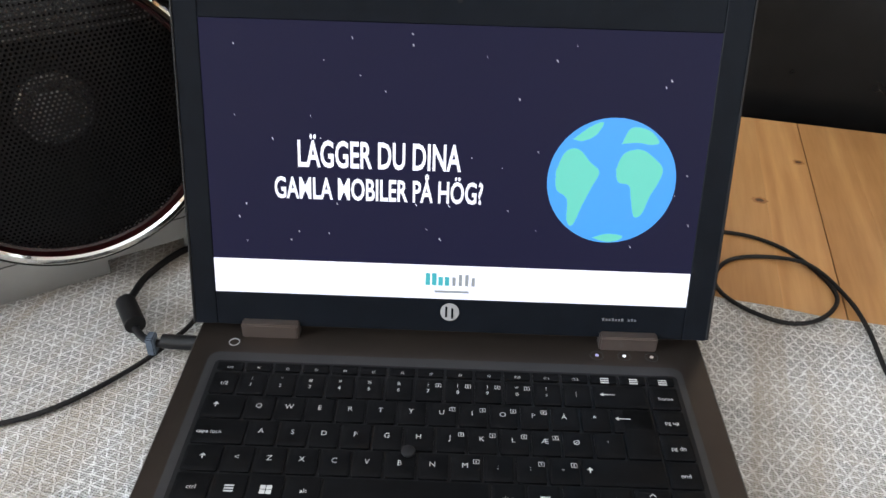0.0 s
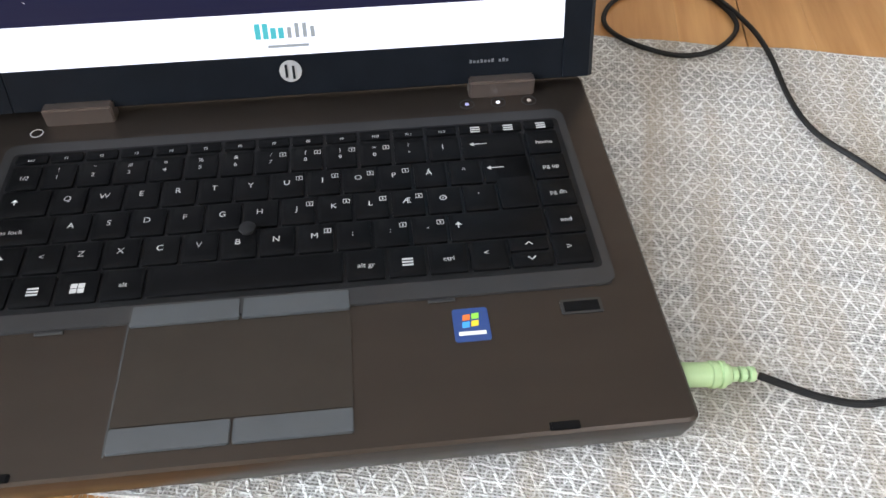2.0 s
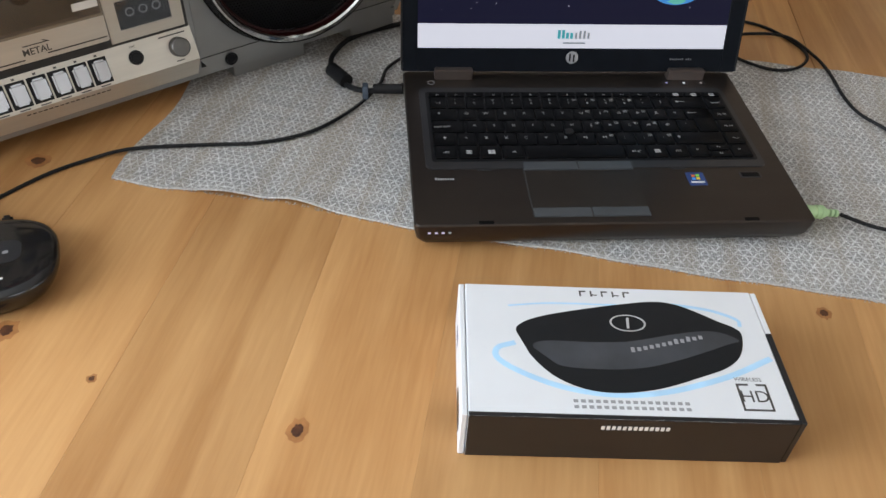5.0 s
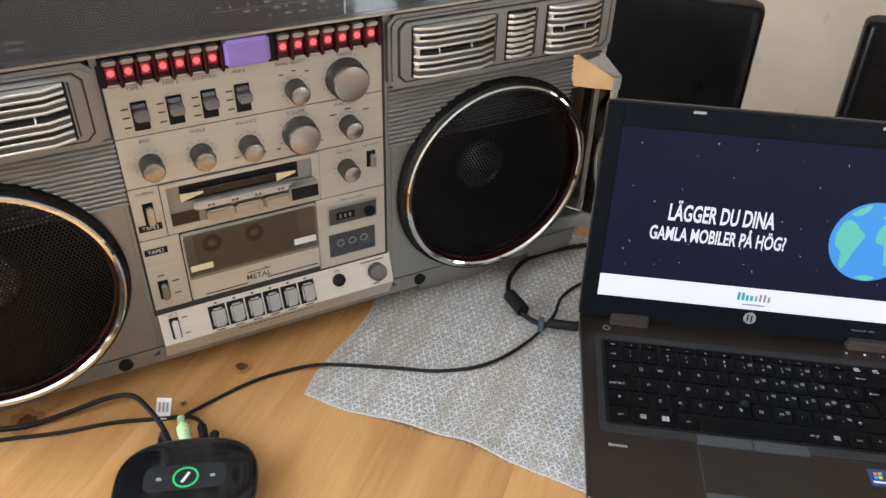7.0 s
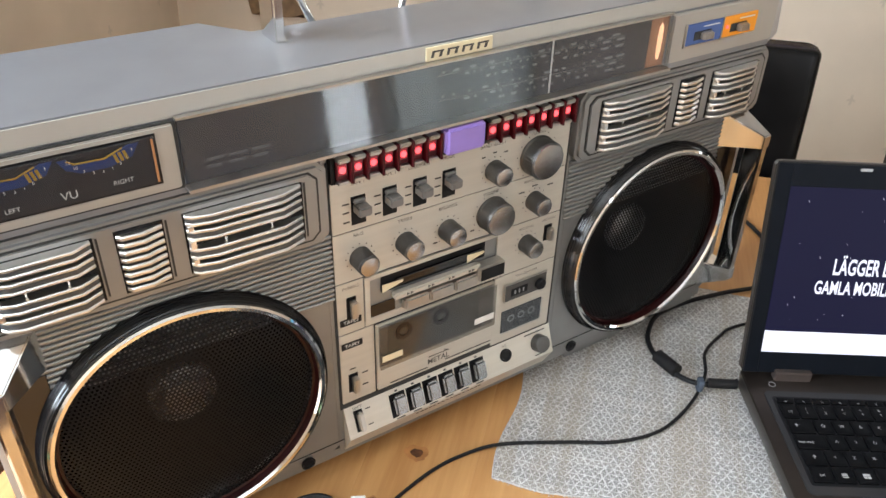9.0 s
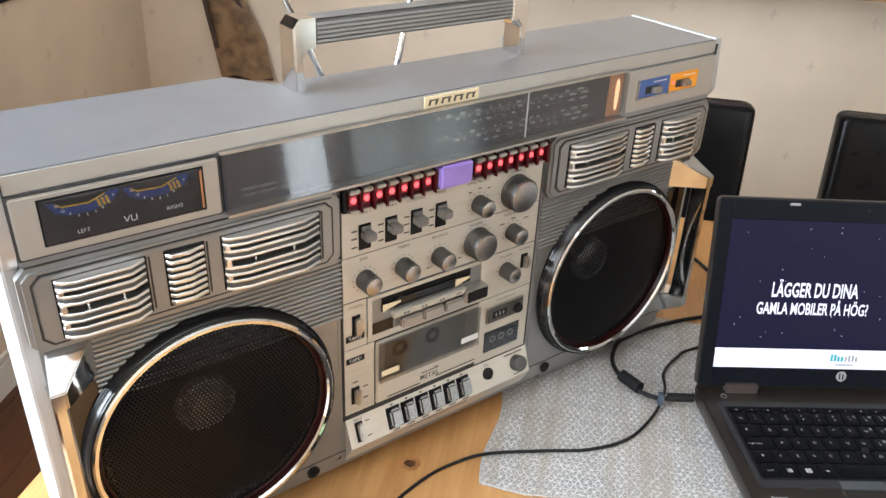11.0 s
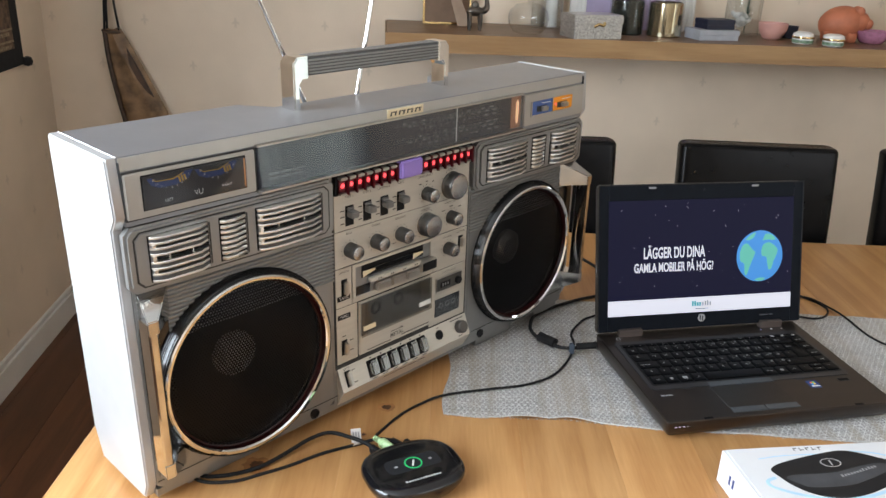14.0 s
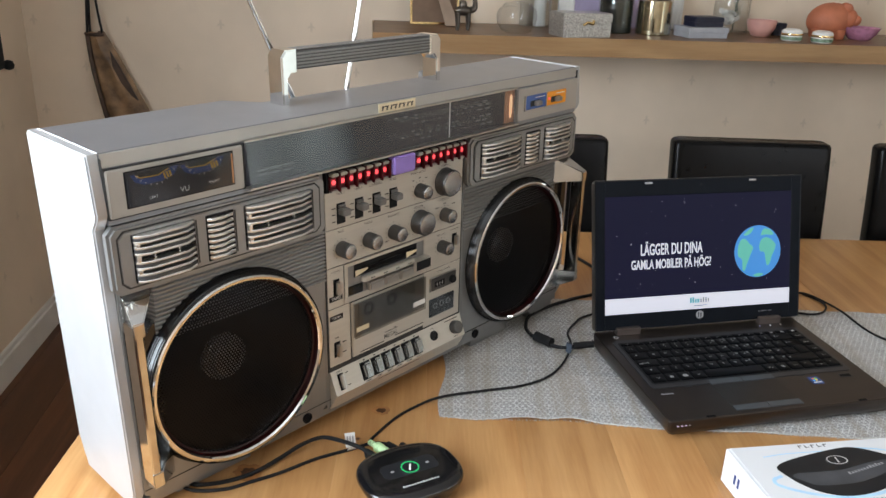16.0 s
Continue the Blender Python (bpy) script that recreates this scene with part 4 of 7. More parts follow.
        # four broad slats, two narrow slots and a wide one; the ends slope back, and bars join the slats at one end
        for z0, z1 in ((0.2758, 0.2850), (0.2885, 0.2970), (0.3030, 0.3115), (0.3146, 0.3225)):
            line = [(a, -0.0128), (a + 0.0035, -0.0165), (a + 0.2 * (d - a), -0.0195), (a + 0.80 * (d - a), -0.0190), (d - 0.001, -0.0130)]
            sl = part("fin", slat(line, z0 + 0.0022, z1 - 0.0022, 0.0002), vent_shade_grey, g)
            for e0, e1 in ((z0, z0 + 0.0024), (z1 - 0.0024, z1)):
                part("fin_edge", slat([(x, y - 0.0012) for x, y in line], e0, e1, 0.0007), finm, sl)
        for z0, z1 in ((0.2850, 0.2885), (0.2970, 0.3030), (0.3115, 0.3146)):
            part("fin_end", box(a + 0.0005, a + 0.0042, -0.0168, -0.0116, z0 + 0.0001, z1 - 0.0001), finm, g)
        for q in (0.3, 0.7):
            x = a + q * (d - a)
            part("slot_pin", box(x - 0.0006, x + 0.0006, -0.0150, -0.0116, 0.2971, 0.3029), finm, g)
    # ridged panel round the upper half of the speaker
    xa, xb = sorted((AX + s * 0.3615, AX + (0.1205 if s > 0 else -0.1160)))
    z = 0.2025
    while z < 0.2635:
        part("ridge", box(xa + 0.001, xb - 0.001, -0.0026, 0.0002, z, z + 0.0029, 0.0009, 1), silver_dark, boombox)
        z += 0.0046
    part("lower_seam", box(xa, xb, -0.0006, 0.0002, 0.0405, 0.0412), groove, boombox)
    hx = -0.1612 if s < 0 else 0.1490
    h = part("screw_hole", lathe([(0.0062, 0.0002), (0.0068, 0.0022), (0.0056, 0.0024), (0.0046, 0.0008), (0, 0.0006)], 24, Matrix.Translation((hx, 0, 0.0318)) @ FRONT), black, boombox)
    # side grip: a slim chrome bar between two wedge-shaped ends
    o, i = AX + s * 0.3665, AX + s * 0.3565
    xa2, xb2 = sorted((o, i))
    bar = outline(chamfer_rect(xa2, xb2, -0.0345, -0.0135, 0.0018), 0.068, 0.244, bevel=0.001)
    grip = part("side_grip", bar, grip_chrome, boombox, "chrome side grip")
    for back0, back1, low, high in ((0.229, 0.266, 0.232, 0.2465), (0.085, 0.048, 0.082, 0.0655)):
        w = bmesh.new()
        ring = []
        for z0, z1, x, y in ((back0, back1, AX + s * 0.3600, -0.0008), (back0, back1, AX + s * 0.3270, -0.0008), (low, high, AX + s * 0.3562, -0.0352), (low, high, AX + s * 0.3668, -0.0352)):
            ring.append((w.verts.new((x, y, z0)), w.verts.new((x, y, z1))))
        for k in range(4):
            p, q = ring[k], ring[(k + 1) % 4]
            w.faces.new((p[0], q[0], q[1], p[1]))
        w.faces.new([r[0] for r in ring])
        w.faces.new([r[1] for r in ring])
        bmesh.ops.bevel(w, geom=w.edges[:], offset=0.0009, segments=2, affect="EDGES", clamp_overlap=True)
        part("grip_bracket", w, grip_chrome, grip)
    xr = sorted((AX + s * 0.330, AX + s * 0.3612))
    part("grip_recess", box(xr[0], xr[1], -0.0030, -0.0002, 0.068, 0.226, 0.001, 1), gloss, boombox)

# centre column of aluminium plates
CX0, CX1 = -0.1238, 0.1085
PF = -0.0022          # front of the plates
part("centre_back", box(CX0 - 0.002, CX1 + 0.003, -0.0009, 0.0003, 0.079, 0.3262), groove, boombox)


def cplate(x0, x1, z0, z1, name="control_plate"):
    return part(name, box(x0, x1, PF, -0.0010, z0, z1, 0.0004, 1), plate, boombox)


def front_box(x0, x1, z0, z1, depth, low=0.0, bevel=0.0, seg=2):
    """A block standing on the plates: its face stands depth in front of them."""
    return box(x0, x1, PF - depth, PF - low, z0, z1, bevel, seg)


row1, row2 = cplate(CX0, CX1, 0.2638, 0.3092), cplate(CX0, CX1, 0.2168, 0.2630)
t2l, t2r = cplate(CX0, -0.0992, 0.1641, 0.2158), cplate(0.0436, CX1, 0.1641, 0.2158)
t1l, t1r = cplate(CX0, -0.0906, 0.0860, 0.1632), cplate(0.0376, CX1, 0.0820, 0.1632)
t2bot = cplate(-0.0986, 0.0430, 0.1641, 0.1712)


def knob(x, z, r, h, face):
    """A knurled knob of height h with a bright spun cap."""
    c = Matrix.Translation((x, PF, z)) @ FRONT
    k = part("knob", lathe([(r, 0.0001), (r, 0.0017), (r * 0.95, 0.0027), (r * 0.91, h - 0.0012), (r * 0.86, h)], 48, c), knobm, boombox, "ribbed grey metal knob")
    part("knob_cap", lathe([(r * 0.87, h - 0.0006), (r * 0.85, h + 0.0008), (r * 0.6, h + 0.0013), (0, h + 0.0016)], 48, c), face, k)
    ribs = bmesh.new()
    for q in range(40):
        t = box(-0.0004, 0.0005, -h + 0.0012, -0.0028, -0.0004, 0.0004)
        t.transform(Matrix.Translation((x, PF, z)) @ Matrix.Rotation(2 * math.pi * q / 40, 4, "Y") @ Matrix.Translation((r * 0.925, 0, 0)))
        merge(ribs, t)
    part("knurl", ribs, knobm, k)
    marks = bmesh.new()
    for q in range(11):
        a = radians(-140 + 28 * q)
        mx, mz = x + (r + 0.0030) * math.sin(a), z + (r + 0.0030) * math.cos(a)
        box(mx - 0.0004, mx + 0.0004, PF - 0.0004, PF, mz - 0.0004, mz + 0.0004, bm=marks)
    part("dial_marks", marks, ink, k)


cap = mat("spun_knob_face", (0.46, 0.45, 0.44), 0.26, 1.0, 0.05, 200)
for x, z, r, h in ((0.0275, 0.2805, 0.0094, 0.0155), (0.0735, 0.2828, 0.0185, 0.0155), (-0.1010, 0.2372, 0.0096, 0.0165), (-0.0592, 0.2375, 0.0096, 0.0165), (-0.0178, 0.2365, 0.0096, 0.0165),
                   (0.0278, 0.2385, 0.0160, 0.0155), (0.0745, 0.2372, 0.0094, 0.0155), (0.0702, 0.1930, 0.0090, 0.0160)):
    knob(x, z, r, h, cap)

for s, size, x, z in (("TAPE 1", 0.0042, -0.1008, 0.3048), ("TAPE 2", 0.0042, -0.0737, 0.3048), ("LOUDNESS", 0.0040, -0.0465, 0.3044), ("MODE", 0.0040, -0.0189, 0.3046), ("BAND SELECT", 0.0042, 0.0254, 0.3045),
                      ("TUNING", 0.0040, 0.0730, 0.3045), ("BASS", 0.0042, -0.1019, 0.2588), ("TREBLE", 0.0042, -0.0594, 0.2588), ("BALANCE", 0.0042, -0.0179, 0.2584), ("VOLUME", 0.0042, 0.0259, 0.2588),
                      ("FUNCTION", 0.0040, 0.0720, 0.2584), ("REC LEVEL", 0.0036, 0.0695, 0.2098), ("REC MODE", 0.0032, 0.0955, 0.2112), ("DUBBING", 0.0036, -0.1108, 0.2108), ("TAPE COUNTER", 0.0036, 0.0745, 0.1578)):
    part("lettering", ftext(s, size, x, z, PF - 0.0003), ink, boombox, smooth=False)
lever_grey = mat("grey_lever", (0.21, 0.205, 0.20), 0.34, 0.5, 0.06, 90)
SLIDES = (-0.1008, -0.0733, -0.0457, -0.0180)
b = bmesh.new()
for x in SLIDES:
    for dz in (0.0075, 0.0, -0.0085):
        front_print(b, x - 0.0108, 0.2810 + dz, 0.0055, 0.0011, PF - 0.0005)
for x in (0.0160, 0.0275, 0.0390):
    front_print(b, x, 0.2950 + (0.002 if x == 0.0275 else 0), 0.0035, 0.0010, PF - 0.0005)
for x in (0.0600, 0.0745, 0.0920):
    front_print(b, x, 0.2490 + (0.0035 if x == 0.0745 else 0), 0.0060, 0.0010, PF - 0.0005)
for x in (-0.0300, -0.0052, 0.0080, 0.0475):
    front_print(b, x, 0.2265, 0.0040, 0.0010, PF - 0.0005)
part("switch_marks", b, ink, boombox, kind="stuff")

for x in SLIDES:
    sl = part("slide_switch", front_box(x - 0.0063, x + 0.0063, 0.2686, 0.2936, 0.0004), black, boombox)
    part("slider", front_box(x - 0.0052, x + 0.0060, 0.2805, 0.2885, 0.0125, 0.0005, 0.0012), lever_grey, sl)
    part("slider_foot", front_box(x - 0.0050, x + 0.0050, 0.2886, 0.2920, 0.0040, 0.0005, 0.0008, 1), lever_grey, sl)
for x, z, h in ((-0.1108, 0.1905, 0.021), (-0.1125, 0.1080, 0.0205), (0.0955, 0.1965, 0.017)):
    sl = part("slide_switch", front_box(x - 0.0045, x + 0.0045, z - h / 2, z + h / 2, 0.0004), black, boombox)
    part("slider", front_box(x - 0.0022, x + 0.0035, z - h / 2 + 0.0015, z + h / 2 - 0.0025, 0.0068, 0.0005, 0.001), steel, sl)
b = bmesh.new()
for z in (0.1150, 0.1010):
    front_print(b, -0.1010, z, 0.0060, 0.0010, PF - 0.0005)
front_print(b, -0.1125, 0.1240, 0.0060, 0.0010, PF - 0.0005)
part("slide_marks", b, ink, boombox)
for z, s in ((0.1765, "TAPE2"), (0.1510, "TAPE1")):
    l = part("deck_label", front_box(-0.1220, -0.1022, z - 0.0033, z + 0.0033, 0.0005), black, boombox)
    part("label_lettering", ftext(s, 0.0052, -0.1121, z, PF - 0.0008), white_ink, l)

# row of lamps with the violet cap in the middle
row = part("lamp_housing", box(-0.1238, 0.1085, -0.0060, 0.0002, 0.3100, 0.3335), black, boombox)
for x0, step in ((-0.1160, 0.0128), (0.0182, 0.0130)):
    for k in range(7):
        x = x0 + step * k
        u = part("lamp_cell", box(x - 0.0048, x + 0.0048, -0.0088, -0.0061, 0.3135, 0.3292, 0.0006, 1), darkred, row)
        part("lamp_cap", box(x - 0.0050, x + 0.0050, -0.0140, -0.0062, 0.3295, 0.3332, 0.001, 2), steel, u)
        part("lamp_divider", box(x + 0.0052, x + 0.0076, -0.0142, -0.0062, 0.3112, 0.3334, 0.0006, 1), darkred, u)
        part("lamp_base", box(x - 0.0046, x + 0.0046, -0.0120, -0.0062, 0.3112, 0.3137, 0.0005, 1), steel, u)
        part("lamp_facet", box(x - 0.0036, x + 0.0036, -0.0094, -0.0089, 0.3180, 0.3268, 0.0002, 1), pinkred, u)
        part("led", lathe([(0.0026, 0.0094), (0.0025, 0.0102), (0.0016, 0.0112), (0, 0.0115)], 14, Matrix.Translation((x, 0, 0.3224)) @ FRONT), led_on, u, "lit red lamp")
part("violet_cap", box(-0.0310, 0.0055, -0.0185, -0.0062, 0.3145, 0.3370, 0.0022, 3), violet, boombox, "matt violet plastic cap")

# upper cassette slot
d2 = part("cassette_slot", box(-0.0986, 0.0430, -0.0018, -0.0010, 0.1714, 0.2158), silver_dark, boombox)
t = front_box(-0.0986, -0.0940, 0.1714, 0.2157, 0.0016)
box(0.0360, 0.0430, PF - 0.0016, PF, 0.1714, 0.2157, bm=t)
box(-0.0939, 0.0359, PF - 0.0016, PF, 0.2118, 0.2157, bm=t)
part("slot_frame", t, plate, d2)
part("slot_mouth", box(-0.0830, 0.0230, -0.0024, -0.0019, 0.1945, 0.2110), black, d2)
part("tape_door", front_box(-0.0735, 0.0150, 0.1868, 0.1930, 0.0075, 0.0, 0.0012), plate, d2)
part("tape_edge", front_box(-0.0700, 0.0190, 0.1985, 0.2055, 0.0030, 0.0003, 0.0005, 1), gloss, d2)
for x, w in ((-0.0735, 0.020), (0.0110, 0.018)):
    part("tape_leader", outline([(x - w / 2, 0.1965), (x + w / 2, 0.2015), (x + w / 2, 0.2035), (x - w / 2, 0.2045)], -PF + 0.0031, -PF + 0.0036, m=FRONT), cream, d2)
part("clip", front_box(0.0105, 0.0385, 0.1765, 0.1915, 0.0120, 0.0, 0.001), steel, d2)
part("clip_face", front_box(0.0120, 0.0372, 0.1778, 0.1900, 0.0125, 0.0121), black, d2)
part("lamp_bar", front_box(-0.0952, -0.0700, 0.1728, 0.1848, 0.0008, 0.0), gloss, d2)
for k in range(3):
    x = -0.0640 + 0.0258 * k
    part("key", front_box(x, x + 0.0246, 0.1722, 0.1840, 0.0085, 0.0, 0.0018), steel, d2, "silver piano key")
b = bmesh.new()
for k in range(4):
    x = -0.0620 + k * 0.021
    for t in (0, 0.0036):
        outline([(x + t, 0.1888), (x + t + 0.0030, 0.1902), (x + t, 0.1916)], -PF + 0.0076, -PF + 0.0079, b, FRONT)
part("slot_arrows", b, ink, d2)

# lower cassette door
door = part("cassette_door", front_box(-0.0896, 0.0366, 0.0880, 0.1625, 0.0026, -0.0012, 0.001), plate, boombox)
part("door_well", front_box(-0.0878, 0.0348, 0.1155, 0.1612, 0.0031, 0.0027), mat("cassette_well", (0.20, 0.19, 0.175), 0.5, 0, 0.3, 40), door)
part("cassette", front_box(-0.0800, 0.0170, 0.1190, 0.1605, 0.0042, 0.0032), mat("grey_cassette", (0.12, 0.118, 0.112), 0.35, 0, 0.1, 30), door)
for x in (-0.0640, -0.0248):
    part("reel", lathe([(0.0088, 0.0043), (0.0088, 0.0050), (0.0045, 0.0052), (0.004, 0.0044)], 24, Matrix.Translation((x, PF, 0.1485)) @ FRONT), black, door)
part("door_window", front_box(-0.0888, 0.0358, 0.1145, 0.1620, 0.0068, 0.0056, 0.0006, 1), smoke, door, "smoked plastic cassette window")
part("sticker", front_box(-0.0868, -0.0664, 0.1238, 0.1302, 0.0073, 0.0069), cream, door)
part("sticker", front_box(0.0112, 0.0330, 0.1245, 0.1312, 0.0073, 0.0069), white_ink, door)
b = text("METAL", 0.0088, Matrix.Translation((-0.0255, PF - 0.0029, 0.0978)) @ FRONT, squeeze=0.9, bold=0.014)
outline([(-0.036, 0.1034), (-0.013, 0.1034), (-0.018, 0.1060), (-0.020, 0.1060), (-0.0165, 0.1043), (-0.036, 0.1042)], -PF + 0.0027, -PF + 0.0030, b, FRONT)
front_print(b, -0.0570, 0.0918, 0.040, 0.0011, PF - 0.0030)
front_print(b, 0.0085, 0.0930, 0.052, 0.0011, PF - 0.0030)
part("door_lettering", b, ink, door)

# tape counter and small window
c = part("tape_counter", front_box(0.0478, 0.1000, 0.1315, 0.1528, 0.0022, 0.0, 0.001), steel, boombox)
part("counter_face", front_box(0.0495, 0.0985, 0.1330, 0.1512, 0.0025, 0.0023), knobm, c)
part("counter_window", front_box(0.0560, 0.0755, 0.1375, 0.1458, 0.0030, 0.0026), black, c)
t = bmesh.new()
for q in range(3):
    front_print(t, 0.0605 + 0.0050 * q, 0.1416, 0.0016, 0.0042, PF - 0.0034)
part("counter_digit_bars", t, grey_ink, c)
part("reset_button", disc(0.0058, 0.0045, Matrix.Translation((0.0905, PF - 0.0022, 0.1405)) @ FRONT, 0.001, 20), black, c)
w = part("small_window", front_box(0.0483, 0.0970, 0.0935, 0.1200, 0.0005), meter_back, boombox)
b = bmesh.new()
for x in (0.060, 0.0725, 0.085):
    lathe([(0.0042, 0.0006), (0.0042, 0.0010), (0.0030, 0.0010), (0.0030, 0.0006)], 20, Matrix.Translation((x, PF, 0.1085)) @ FRONT, b)
part("window_rings", b, grey_ink, w)
part("window_pane", front_box(0.0483, 0.0970, 0.0935, 0.1200, 0.0020, 0.0014), pane, w)

# wedge-shaped key panel at the foot
lip = outline([(-0.0005, 0.0795), (-0.0125, 0.0495), (0.0005, 0.0262), (0.004, 0.0262), (0.004, 0.0795)], CX0 + 0.0005, CX1 + 0.0042)
lip.transform(Matrix(((0, 0, 1, 0), (1, 0, 0, 0), (0, 1, 0, 0), (0, 0, 0, 1))))
lipo = part("key_panel", lip, plate, boombox)
SL = math.degrees(math.atan2(0.0120, 0.0300))
LIP = Matrix.Translation((0, -0.0005, 0.0795)) @ pose(0, 0, 0, SL * -1, 0, 0)


def on_lip(bm):
    bm.transform(LIP)
    return bm


for k in range(6):
    x = -0.0700 + 0.0180 * k
    hole = part("key_well", on_lip(box(x - 0.0082, x + 0.0082, -0.0005, 0.0002, -0.0290, -0.0056)), black, lipo)
    kb = box(x - 0.0062, x + 0.0066, -0.0078, -0.0006, -0.0262, -0.0072, 0.002, 2)
    part("key", on_lip(kb), key_silver, hole, "square silver transport key")
b = bmesh.new()
for k in range(6):
    x = -0.0700 + 0.0180 * k
    box(x - 0.0013, x + 0.0013, -0.0004, 0.0001, -0.0044, -0.0026, bm=b)
    box(x - 0.0045, x + 0.0045, -0.0004, 0.0001, -0.0315, -0.0304, bm=b)
for z in (-0.0085, -0.0245):
    box(-0.1030, -0.0980, -0.0004, 0.0001, z - 0.0005, z + 0.0005, bm=b)
box(0.080, 0.106, -0.0004, 0.0001, -0.0048, -0.0036, bm=b)
box(0.090, 0.098, -0.0004, 0.0001, -0.0296, -0.0286, bm=b)
part("key_print", on_lip(b), ink, lipo, kind="stuff")
part("lettering", on_lip(text("EJECT", 0.0036, Matrix.Translation((-0.1105, -0.0004, -0.0040)) @ FRONT)), ink, lipo, smooth=False)
part("lettering", on_lip(text("MIC", 0.0034, Matrix.Translation((0.0545, -0.0004, -0.0050)) @ FRONT)), ink, lipo, smooth=False)
part("jack_socket", on_lip(lathe([(0.0068, 0.0), (0.0068, 0.0016), (0.0052, 0.0018), (0.0046, 0.0004), (0, 0.0003)], 24, Matrix.Translation((0.0545, 0, -0.0150)) @ FRONT)), black, lipo)
part("mix_knob", on_lip(lathe([(0.0094, 0.0), (0.0090, 0.0085), (0.0080, 0.0096), (0, 0.0102)], 32, Matrix.Translation((0.0958, 0, -0.0165)) @ FRONT)), knobm, lipo)
p = part("eject_slot", on_lip(box(-0.1150, -0.1062, -0.0005, 0.0002, -0.0275, -0.0065)), black, lipo)
part("eject_lever", on_lip(box(-0.1132, -0.1076, -0.0075, -0.0006, -0.0262, -0.0078, 0.0012)), steel, p)
t = bmesh.new()
for k in range(16):
    box(-0.052 + 0.0048 * k, -0.052 + 0.0048 * k + 0.0034, -0.0096, -0.0090, 0.0432, 0.0443, bm=t)
part("maker_print", t, ink, lipo, kind="stuff")

# feet, carrying handle, aerials
for x0, x1, z0 in ((-0.33, -0.235, 0.0072), (0.155, 0.24, 0.0012), (0.30, 0.36, -0.0032)):
    part("foot", box(x0, x1, 0.012, 0.112, z0, 0.0215, 0.001, 1), silver_dark, boombox)
hd = part("carrying_handle", profile_x(rrect(0.052, 0.072, 0.4375, 0.4595, 0.005, 3), -0.1130, 0.0985), mat("handle_grey", (0.13, 0.13, 0.13), 0.4, 0.5, 0.1, 60), boombox, "ribbed grey carrying handle with chrome posts")
for k in range(5):
    z = 0.4412 + k * 0.0036
    part("handle_rib", box(-0.1125, 0.0980, 0.0510, 0.0522, z - 0.0011, z + 0.0011, 0.0004, 1), silver_dark, hd)
for k in range(5):
    y = 0.0548 + k * 0.0036
    part("handle_rib", box(-0.1125, 0.0980, y - 0.0011, y + 0.0011, 0.4593, 0.4604, 0.0004, 1), silver_dark, hd)
for x0, x1, e0, e1 in ((-0.1340, -0.1260, -0.1340, -0.1140), (0.1105, 0.1185, 0.0995, 0.1185)):
    sg = 1 if x0 < 0 else -1
    ou, inn, en = (x0, x1, e1 + 0.0008) if sg > 0 else (x1, x0, e0 - 0.0008)
    shape = [(ou, 0.4007), (ou, 0.4535), (ou + sg * 0.006, 0.4605), (en, 0.4605), (en, 0.4355), (inn + sg * 0.005, 0.4355), (inn, 0.4290), (inn, 0.4007)]
    part("handle_post", outline(shape if sg < 0 else shape[::-1], -0.0755, -0.0505, m=FRONT, bevel=0.0016), chrome, hd, "chrome post")
for bx, dx, dz in ((-0.079, -0.44, 1.0), (-0.003, 0.26, 1.0)):
    d = Vector((dx, 0.03, dz)).normalized()
    o = Vector((bx, 0.101, 0.386))
    a = part("aerial", tube([o, o + d * 0.34], 0.0030, 12, 1, curve=False), chrome, boombox, "telescopic chrome aerial")
    part("aerial_tip", tube([o + d * 0.3405, o + d * 0.62], 0.0021, 12, 1, curve=False), chrome, a)
    part("aerial_joint", lathe([(0, -0.010), (0.0055, -0.0095), (0.0055, 0.004), (0.003, 0.007)], 20, Matrix.Translation(o)), steel, a)

# ---- laptop ----
LAP = pose(0, 0, 0)
laptop = thing("laptop", LAP, "open bronze-grey laptop with black keyboard and lit screen, on the runner", "laptop")
bronze = mat("bronze_grey_metal", (0.054, 0.044, 0.038), 0.32, 0.75, 0.06, 40, 0.03, 1600, stretch=(0.3, 1, 1), spec=0.25)
hinge_m = mat("hinge_metal", (0.20, 0.165, 0.15), 0.3, 0.8, 0.06, 40, 0.03, 1600)
bronze_side = mat("bronze_grey_plastic", (0.085, 0.072, 0.062), 0.36, 0.6, 0.08, 40, 0.04, 900)
tray_grey = mat("grey_tray_plastic", (0.022, 0.0215, 0.023), 0.42, 0.1, 0.08, 60, 0.04, 900)
button_grey = mat("slate_rubber", (0.055, 0.060, 0.066), 0.45, 0.1, 0.06, 60, 0.05, 900)
bezel_m = mat("blue_black_bezel", (0.005, 0.0065, 0.0095), 0.4, 0, 0.15, 60, 0.04, 900, spec=0.06)
key_m = mat("black_keys", (0.0045, 0.0045, 0.005), 0.42, 0, 0.2, 90, 0.05, 1200, spec=0.06)
led_white = glow("white_led", (0.85, 0.9, 1.0), 1.5)
led_front = glow("violet_white_led", (0.8, 0.72, 1.0), 1.1)
led_blue = glow("blue_led", (0.55, 0.55, 1.0), 0.8)
led_amber = glow("dim_white_led", (0.9, 0.8, 0.75), 0.5)

b = bmesh.new()
loops = []
